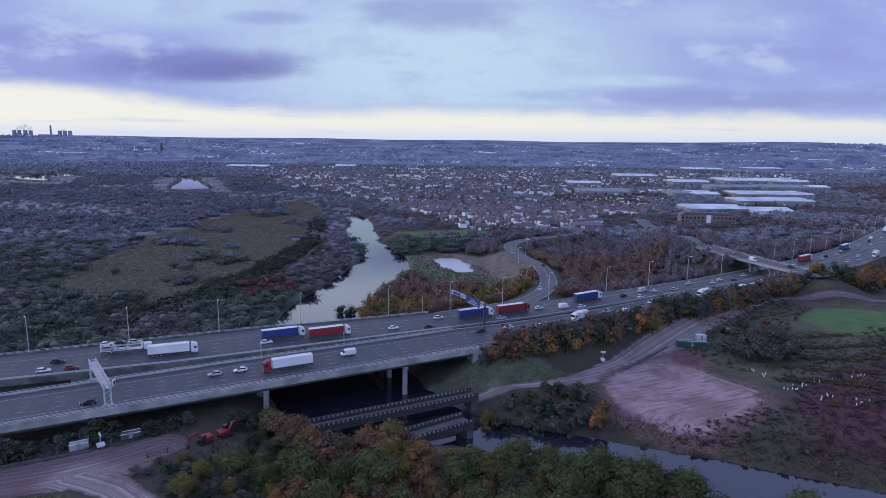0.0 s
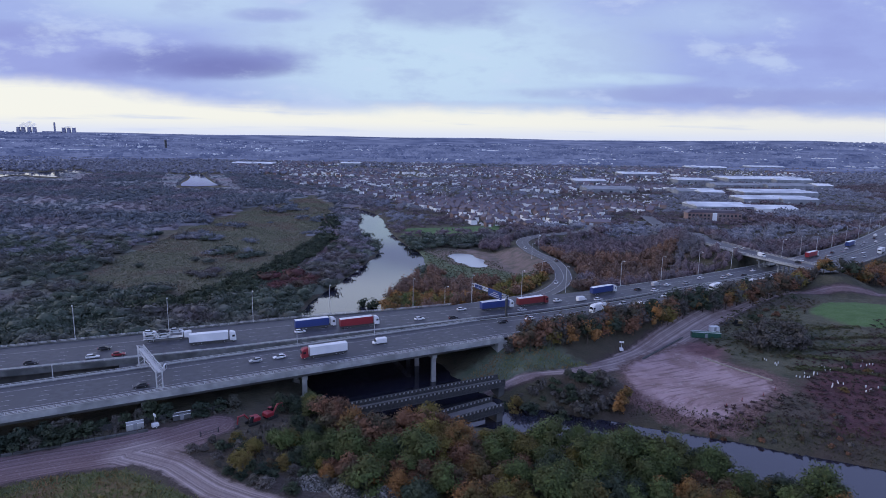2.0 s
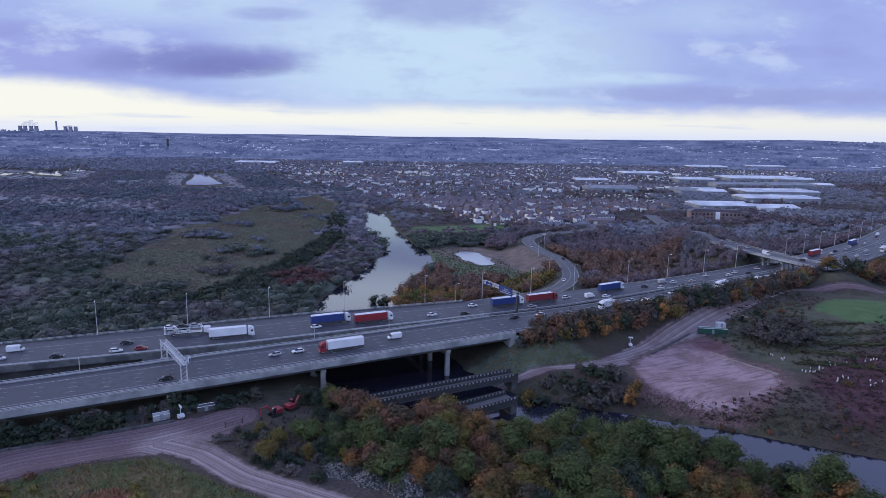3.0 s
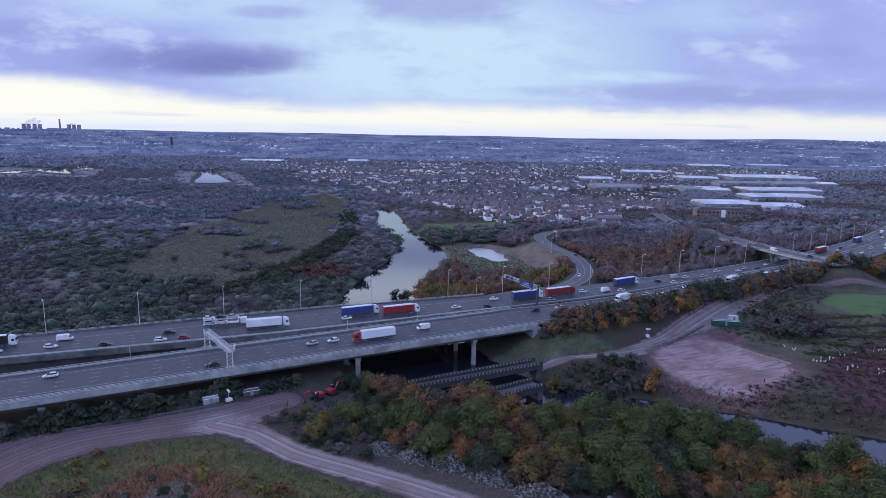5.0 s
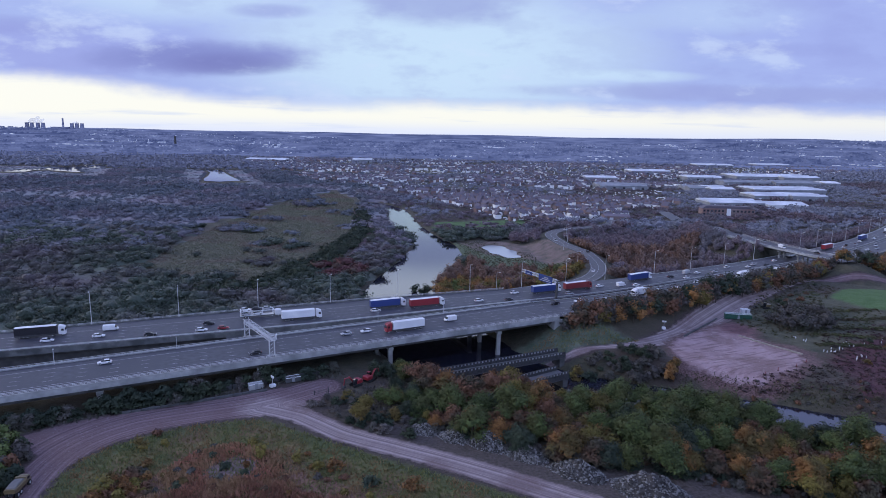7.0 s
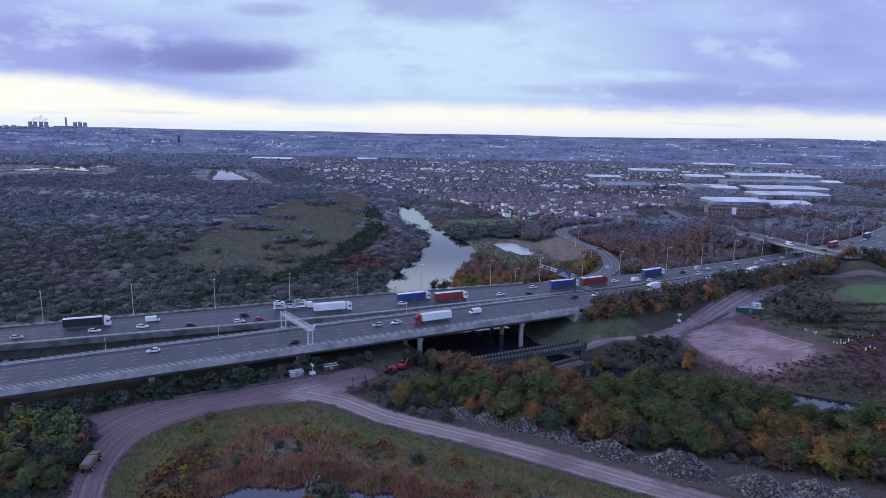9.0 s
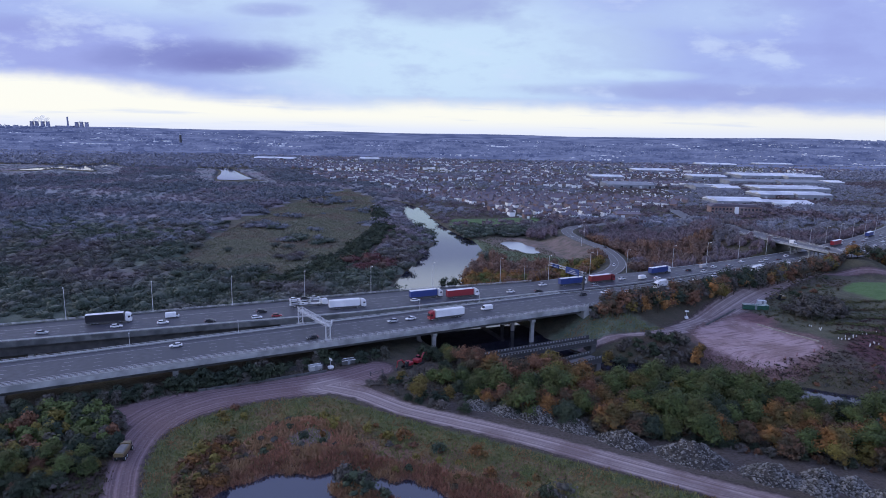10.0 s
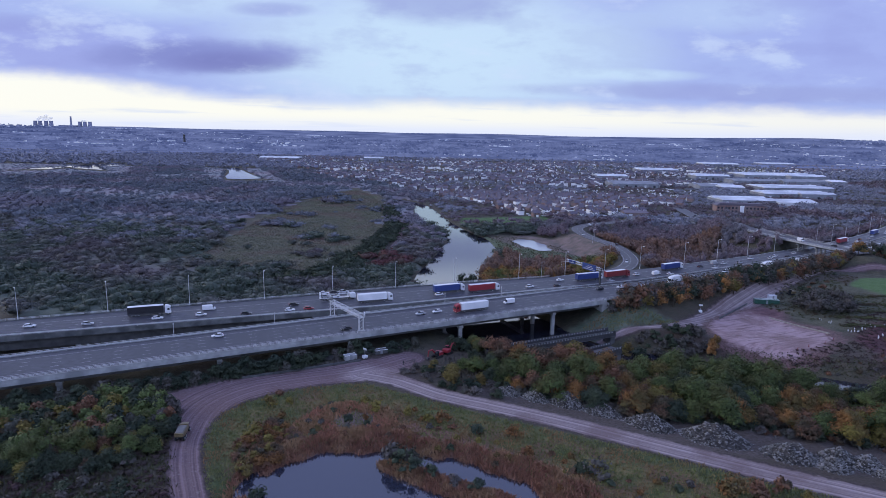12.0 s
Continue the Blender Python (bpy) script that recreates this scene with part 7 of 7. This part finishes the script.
def undergrowth(spacing, v0, v1, p0, p1, height, material, label, seed, keep):
    """The low thicket between the crowns, one rough sheet."""
    g = np.random.default_rng(seed)
    corners = np.array([far(p0, v0), far(p1, v0), far(p0, v1), far(p1, v1)])
    lo, hi = corners.min(0), corners.max(0)
    xs, ys = np.meshgrid(np.arange(lo[0], hi[0], spacing), np.arange(lo[1], hi[1], spacing))
    xs, ys = xs + g.uniform(-0.4, 0.4, xs.shape) * spacing, ys + g.uniform(-0.4, 0.4, xs.shape) * spacing
    px_, v_ = view_of(xs, ys)
    ok = (v_ > v0) & (v_ < v1) & (px_ > p0) & (px_ < p1) & keep(xs, ys, px_, v_)
    z = ground_z(xs, ys) + np.where(ok, height * (0.62 + 0.25 * wave(xs, ys, 13, 4) + g.normal(0, 0.16, xs.shape)), -0.6)
    ii = np.arange(xs.size).reshape(xs.shape)
    q = np.stack([ii[:-1, :-1], ii[:-1, 1:], ii[1:, 1:], ii[1:, :-1]], -1).reshape(-1, 4)
    q = q[ok.ravel()[q].any(1)]
    used_, inv = np.unique(q, return_inverse=True)
    tagged(part("undergrowth", (np.stack([xs, ys, z], -1).reshape(-1, 3)[used_], inv.reshape(-1, 4)), M[material]), label, "undergrowth", kind="stuff")


def open_wood(x, y, px_, v_):
    f_ = wave(x, y, 15, 3) + 0.5 * wave(x, y, 6, 2)
    ok = (river_distance(x, y) > 3) & (y > far_edge(x) + 9) & (inside_distance(x, y, REEDBED) < -8 + 20 * f_) & (seg_distance(x, y, PATH)[0] > 5)
    for lk in LAKES:
        ok &= inside_distance(x, y, lk) < -4
    return ok & (px_ < np.interp(v_, [250, 400, 560, 760], [700, 740, 690, 690])) & ~town_zone(px_, v_)


LAKES = []
for shape in (LAKE_FAR, LAKE_FLOOD):                  # open ground on the near side lets the water show
    cx_, cy_ = np.mean(shape, axis=0)
    LAKES.append([(x_ * 1.0 + (6 if x_ > cx_ else -6), y_ + (8 if y_ > cy_ else -46)) for x_, y_ in shape])
undergrowth(3.0, 250, 560, -260, 745, 2.0, "wood_near", "low grey-green thicket under the scrub trees", 101, open_wood)
undergrowth(5.0, 560, 1350, -200, 690, 1.7, "wood_far", "low thicket of the wide winter wood, tinted by haze", 102, open_wood)
P = clear_of(candidates(7.4, 250, 560, 41, -260, 1660))
field = inside_distance(P[:, 0], P[:, 1], REEDBED)
noise_f = wave(P[:, 0], P[:, 1], 15, 3) + 0.5 * wave(P[:, 0], P[:, 1], 6, 2)
P = P[((field < -6 + 20 * noise_f) | (noise_f > 0.58)) & (seg_distance(P[:, 0], P[:, 1], PATH)[0] > 3.5)]
px, v = view_of(P[:, 0], P[:, 1])
g0 = np.random.default_rng(44)
rx = (3.4 + 4.6 * g0.uniform(0, 1, len(P)) ** 1.6) * (0.9 + 0.4 * wave(P[:, 0], P[:, 1], 30, 4))
west = px < np.interp(v, [250, 400, 560, 760], [700, 740, 690, 690])
hedge_d = seg_distance(P[:, 0], P[:, 1], [(-10, 140), (18, 156), (40, 178), (82, 240), (122, 312), (148, 380), (170, 480)])[0]
low_scrub = west & (P[:, 1] < 165) & (hedge_d > 16)
hedge = west & (hedge_d < 14)
autumn = ~west & (P[:, 1] < 172) & (P[:, 0] < 214) | ~west & (v > 380) & (v < 475) & (px > 985) & (px < 1235)
maroon = west & (np.hypot((P[:, 0] - 68) * 0.8, (P[:, 1] - 176) * 0.7) < 15)
hedge &= ~maroon
low_scrub &= ~maroon
bare_w = ~west & ~autumn & (px > 900)
late = west & (np.random.default_rng(47).uniform(size=len(P)) < (v - 400) / 220)
rest = ~(low_scrub | hedge | autumn | bare_w | maroon)
slim = (autumn | bare_w) & ~west
for shift in (1, 2):
    Q = P[slim] + np.random.default_rng(200 + shift).uniform(-3.4, 3.4, (slim.sum(), 2))
    keep_ = (seg_distance(Q[:, 0], Q[:, 1], SLIP_LINE)[0] > 9) & (Q[:, 1] > far_edge(Q[:, 0]) + 8) & (seg_distance(Q[:, 0], Q[:, 1], OVER_LINE)[0] > 9)
    for kind_m, nm_, mt_, lb_ in ((autumn[slim], "autumn_wood", "wood_autumn", "rust and orange autumn birches"), (bare_w[slim], "birch_wood", "wood_purple", "bare brown birch wood")):
        Qk = Q[kind_m & keep_]
        forest(nm_, Qk, g0.uniform(1.7, 3.0, len(Qk)), g0.uniform(5.5, 9.5, len(Qk)), 80, 0.40, mt_, lb_, 300 + shift + len(nm_), ICO1)
rx = np.where(slim, rx * 0.62, rx)
for m_, name, h0, h1, mt, lb, sc in ((maroon, "maroon_thicket", 3, 6, "wood_maroon", "dark maroon thicket on the river bank", 1.0), (low_scrub, "scrub_wood", 3.0, 6.5, "wood_near", "low grey-green scrub wood behind the viaduct", 1.05), (hedge, "hedge", 2.5, 5, "leaf_dark", "dark evergreen hedge along the bank", 0.9), (autumn, "autumn_wood", 5, 9, "wood_autumn", "rust and orange autumn wood", 1.0),
                                    (bare_w, "birch_wood", 5, 9.5, "wood_purple", "bare brown birch wood", 1.0), (rest & ~late, "mixed_wood", 2.6, 5.8, "wood_near", "dull green-brown wood beside the river", 1.0), (rest & late, "mixed_wood", 2.6, 5.8, "wood_far", "winter wood behind the scrub, tinted by haze", 1.0)):
    forest(name, P[m_], rx[m_] * sc, g0.uniform(h0, h1, m_.sum()) * (0.55 + 0.10 * rx[m_]), 190, 0.42, mt, lb, hash_of(name), ICO2)

P = clear_of(candidates(9.6, 560, 1350, 42, -200, 1660), 5.6)
for lk in LAKES:
    P = P[inside_distance(P[:, 0], P[:, 1], lk) < 0]
field = inside_distance(P[:, 0], P[:, 1], REEDBED)
noise_f = wave(P[:, 0], P[:, 1], 15, 3) + 0.5 * wave(P[:, 0], P[:, 1], 6, 2)
P = P[((field < -6 + 20 * noise_f) | (noise_f > 0.58)) & (seg_distance(P[:, 0], P[:, 1], PATH)[0] > 4)]
px, v = view_of(P[:, 0], P[:, 1])
town = town_zone(px, v)
P = P[~town | (np.random.default_rng(5).uniform(size=len(P)) < np.where(v < 950, 0.95, 0.75))]
px, v = view_of(P[:, 0], P[:, 1])
town = town_zone(px, v)
g0 = np.random.default_rng(45)
rx = 3.2 + 5.4 * g0.uniform(0, 1, len(P)) ** 1.7
hh = rx * g0.uniform(0.8, 1.25, len(P))
swell = 0.82 + 0.34 * wave(P[:, 0], P[:, 1], 55, 4)
rx, hh = rx * np.where(town, 0.7, swell), hh * np.where(town, 0.6, swell)
for lk, reach in ((LAKE_FAR, 85), (LAKE_FLOOD, 130)):  # only low growth before the open water
    lk = np.array(lk)
    before = (P[:, 0] > lk[:, 0].min() - 30) & (P[:, 0] < lk[:, 0].max() + 20) & (P[:, 1] > lk[:, 1].min() - reach) & (P[:, 1] < lk[:, 1].max())
    hh, rx = np.where(before, np.minimum(hh, 1.6), hh), np.where(before, np.minimum(rx, 3.0), rx)
west = px < 690
brown = ~west & (wave(P[:, 0], P[:, 1], 45, 8) > 0.0)
for m_, name, mt, lb in ((west, "far_wood", "wood_far", "wide winter wood paled blue-grey by haze"), (brown, "town_wood", "wood_purple", "bare brown trees among the houses"), (~west & ~brown, "town_wood", "wood_town", "trees among the houses, paled blue by haze")):
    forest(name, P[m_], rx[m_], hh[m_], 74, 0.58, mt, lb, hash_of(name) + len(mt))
P = clear_of(candidates(15.5, 1350, 2000, 43), 9)
for lk in LAKES:
    P = P[inside_distance(P[:, 0], P[:, 1], lk) < 0]
px, v = view_of(P[:, 0], P[:, 1])
town = town_zone(px, v)
P = P[~town | (np.random.default_rng(6).uniform(size=len(P)) < 0.45)]
px, v = view_of(P[:, 0], P[:, 1])
g0 = np.random.default_rng(46)
forest("distant_wood", P, g0.uniform(4, 9, len(P)), g0.uniform(5, 11, len(P)), 8, 2.0, "wood_dist", "distant woods and hedges, tinted by haze", 77)

tufts("rough_grass", [(160, 142), (204, 124), (238, 142), (246, 200), (222, 250), (178, 250)], 3.0, 6, 0.3, 0.5, "bank_grass", "dull grass round the pale pool", "grass", 81, lambda x, y: (pool_distance(x, y) > 1.5) & (river_distance(x, y) > 2) & (seg_distance(x, y, SLIP_LINE)[0] > 8) & (x < 214 + 6 * wave(x, y, 9, 2)))
# dark clipped evergreens along the riverside path
LINE = smooth_path([(8, 148, 0), (18, 156, 0), (40, 178, 0), (82, 240, 0), (122, 312, 0), (146, 380, 0), (166, 470, 0)], 8)
P = np.concatenate([np.array([(p[0] + o, p[1] - o * 0.6) for p in LINE for o in (-7, -3.5, 0, 3.0)]) + np.random.default_rng(71 + k).normal(0, 1.6, (len(LINE) * 4, 2)) for k in range(3)])
P = P[seg_distance(P[:, 0], P[:, 1], PATH)[0] > 3]
g0 = np.random.default_rng(72)
forest("hedge", P, g0.uniform(1.8, 3.6, len(P)), g0.uniform(2.5, 5.0, len(P)), 90, 0.36, "leaf_dark", "dark evergreen hedge along the riverside path", 73, ICO2, "hedge")
# low shrubs and tussocks over the reed field
tufts("reeds", REEDBED, 3.2, 9, 0.42, 0.55, "olive_reed", "olive and straw-coloured reeds of the wet field", "reeds", 47)
# clumps of wood over the farthest land
P = candidates(40, 2060, 3900, 50, -100, 1700)
P = P[wave(P[:, 0], P[:, 1], 160, 5) + 0.6 * wave(P[:, 0], P[:, 1], 60, 2) > -0.35]
FAR_WOOD = P

g0 = np.random.default_rng(52)
P = np.array(scatter([(206, -62), (222, -42), (262, -44), (296, -28), (340, -60), (330, -120), (290, -180), (200, -104), (176, -78), (150, -60)], 2.7, 54))
P = P[river_distance(P[:, 0], P[:, 1]) > 1]
forest("scrub", P, g0.uniform(0.4, 1.3, len(P)), g0.uniform(0.3, 1.0, len(P)), 16, 0.2, "dead_scrub", "low dead scrub and bramble", 55, category="scrub")
P = np.array(scatter([(206, -12), (240, 8), (290, 24), (312, 36), (300, 8), (296, -24), (262, -42), (224, -42), (208, -36)], 2.8, 56))
P = P[inside_distance(P[:, 0], P[:, 1], GREEN) < -1]
forest("scrub", P, g0.uniform(0.3, 1.1, len(P)), g0.uniform(0.2, 0.7, len(P)), 14, 0.2, "bank_grass", "low olive tussocks round the cleared ground", 57, category="scrub")
P = np.array(scatter([(-170, -66), (-104, -56), (-80, -58), (-70, -44), (-69, -120), (-170, -120)], 2.8, 58))
forest("scrub", P, g0.uniform(0.5, 1.6, len(P)), g0.uniform(0.3, 1.3, len(P)), 20, 0.22, "dead_scrub", "low dark scrub beside the track", 59, category="scrub")


g0 = np.random.default_rng(59)
for k in range(6):                                     # low grassy ridges across the rough field
    f = np.linspace(0, 1, 90)
    ax_, ay_ = 216 + 7.5 * k, -48 + 8.5 * k
    P = np.stack([ax_ + (26 + 8 * k) * f, ay_ + (-22 - 2 * k) * f + 2.0 * np.sin(f * 5 + k)], -1) + g0.normal(0, 0.7, (90, 2))
    P = P[inside_distance(P[:, 0], P[:, 1], GREEN) < -1]
    forest("scrub", P, g0.uniform(0.7, 1.7, len(P)), g0.uniform(0.4, 1.1, len(P)), 24, 0.22, "bank_grass", "low grassy ridge across the rough field", 400 + k, category="scrub")


# ======== the far distance ========
def backdrop():
    a = np.linspace(-1.0, 1.0, 220) + HEADING
    r = np.linspace(2080, 4800, 60)
    A, R_ = np.meshgrid(a, r)
    x, y = -20 + R_ * np.sin(A), -208 + R_ * np.cos(A)
    z = ground_z(x, y) + 6.0 + 1.0 * wave(x, y, 130, 2) * (R_ > 2100)
    z[0] -= 12
    ii = np.arange(x.size).reshape(x.shape)
    q = np.stack([ii[:-1, :-1], ii[1:, :-1], ii[1:, 1:], ii[:-1, 1:]], -1).reshape(-1, 4)
    # the haze is put into the material, as blue emission over a dark base
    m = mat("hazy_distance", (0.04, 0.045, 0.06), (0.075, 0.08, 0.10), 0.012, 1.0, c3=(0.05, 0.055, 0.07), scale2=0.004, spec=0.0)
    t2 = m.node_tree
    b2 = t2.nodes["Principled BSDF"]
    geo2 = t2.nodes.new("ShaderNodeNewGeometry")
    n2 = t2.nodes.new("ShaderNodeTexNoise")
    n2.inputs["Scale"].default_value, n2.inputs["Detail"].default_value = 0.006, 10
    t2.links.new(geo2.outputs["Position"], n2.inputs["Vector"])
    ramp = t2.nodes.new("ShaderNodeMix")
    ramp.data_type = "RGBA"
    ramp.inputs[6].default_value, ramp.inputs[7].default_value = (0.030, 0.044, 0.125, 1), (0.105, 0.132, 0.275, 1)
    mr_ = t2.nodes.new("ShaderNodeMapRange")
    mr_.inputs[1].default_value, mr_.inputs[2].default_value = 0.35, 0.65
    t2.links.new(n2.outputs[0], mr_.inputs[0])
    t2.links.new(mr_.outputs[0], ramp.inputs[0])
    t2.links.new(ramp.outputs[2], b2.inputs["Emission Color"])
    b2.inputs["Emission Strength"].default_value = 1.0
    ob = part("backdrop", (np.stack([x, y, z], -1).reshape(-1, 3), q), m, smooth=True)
    tagged(ob, "blue hazy distance with a low ridge on the horizon", "distance", kind="structure")
    return m


HAZE = backdrop()
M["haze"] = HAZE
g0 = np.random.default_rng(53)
# these trees take the same glowing haze as the land below them
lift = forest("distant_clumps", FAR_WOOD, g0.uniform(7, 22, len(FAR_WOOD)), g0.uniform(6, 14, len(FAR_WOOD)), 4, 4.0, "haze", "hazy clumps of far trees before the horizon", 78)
lift.location.z = 5.0


def power_station():
    v = 4040
    base = far(99, v)
    z = float(ground_z(*base)) + 1
    p_ = thing("power_station", "far power station with cooling towers and one tall chimney", "power station", Matrix.Translation((*base, z)) @ Matrix.Rotation(-HEADING, 4, "Z"))
    s = v / 1099
    for px in (50, 58.5, 69, 78, 128.5, 137, 146):
        part("cooling_tower", moved(lathe([(4.2 * s * 0.92, -8), (3.2 * s, 5 * s), (2.9 * s, 7 * s), (3.15 * s, 9.8 * s)], 20), Matrix.Translation(((px - 95) * s, 0, 0))), M["hazed_concrete"], p_)
    part("chimney", moved(tube([(0, 0, -5), (0, 0, 18.5 * s)], [1.7 * s, 1.3 * s], 12), Matrix.Translation(((113 - 95) * s, 0, 0))), M["hazed_concrete"], p_, "tall slim chimney")
    part("boiler_house", moved(box(-16 * s, 16 * s, -20, 20, -5, 3.2 * s, 1), Matrix.Translation(((108 - 95) * s, 10, 0))), M["hazed_concrete"], p_)


power_station()


def steam(px, v, height, drift, seed):
    """A ragged plume over a cooling tower."""
    g = np.random.default_rng(seed)
    s = v / 1099
    base = far(px, v)
    V, F, sides, n = [], [], 14, 12
    for k in range(n):
        f = k / (n - 1)
        cx_, r_ = (drift * f ** 1.3 + g.normal(0, 0.6) * f) * s, (2.3 + 1.6 * math.sin(f * 3.0) + g.normal(0, 0.4)) * s * (0.25 if k == n - 1 else 1.0)
        V += [(cx_ + r_ * math.cos(2 * math.pi * j / sides) * g.uniform(0.8, 1.15), r_ * math.sin(2 * math.pi * j / sides), (9.7 + height * f) * s) for j in range(sides)]
    for k in range(n - 1):
        F += [(k * sides + j, k * sides + (j + 1) % sides, (k + 1) * sides + (j + 1) % sides, (k + 1) * sides + j) for j in range(sides)]
    p_ = part("steam_plume", (V, F), M["steam"], smooth=True)
    p_.matrix_basis = Matrix.Translation((*base, float(ground_z(*base)) + 1)) @ Matrix.Rotation(-HEADING, 4, "Z")
    tagged(p_, "pale lilac steam drifting off the far cooling towers", "steam", group="steam plumes")


M["steam"] = mat("steam", (0.80, 0.82, 0.90), (0.88, 0.89, 0.95), 0.02, 1.0, spec=0.0)
M["steam"].node_tree.nodes["Principled BSDF"].inputs["Alpha"].default_value = 0.20
for k_, (px_, h_, d_) in enumerate(((58.5, 8, 7), (69, 11, 6), (78, 7, 5), (137, 3, 4))):
    steam(px_, 4044, h_, d_, 90 + k_)


def works(px0, px1, v):
    """The pale halls and stacks of a factory far off."""
    g = np.random.default_rng(95)
    s = v / 1099
    base = far((px0 + px1) / 2, v)
    w = thing("factory", "far pale works with low halls and slim stacks", "factory", Matrix.Translation((*base, float(ground_z(*base)) + 5)) @ Matrix.Rotation(-HEADING, 4, "Z"), group="far works")
    span = (px1 - px0) * s
    for k in range(11):
        x, L = -span / 2 + span * (k + g.uniform(0.1, 0.8)) / 11, g.uniform(3, 9) * s
        part("hall", box(x - L / 2, x + L / 2, g.uniform(-60, 0), g.uniform(10, 40), -6, g.uniform(1.2, 3.0) * s, 0.5), M["white_sheet" if k % 3 else "grey_sheet"], w)
    for x in (-0.32, -0.1, 0.02, 0.2):
        part("stack", tube([(x * span, 20, -4), (x * span, 20, g.uniform(4, 7) * s)], [0.7 * s, 0.5 * s], 8), M["white_sheet"], w, "slim pale stack")


works(176, 296, 3000)
works(410, 500, 3100)
tw = far(310, 3000)
tower_ = thing("tower", "slim dark tower far off beyond the wood", "tower", Matrix.Translation((*tw, float(ground_z(*tw)))))
part("shaft", tube([(0, 0, -3), (0, 0, 42)], [6, 5], 10), M["dark_steel"], tower_)
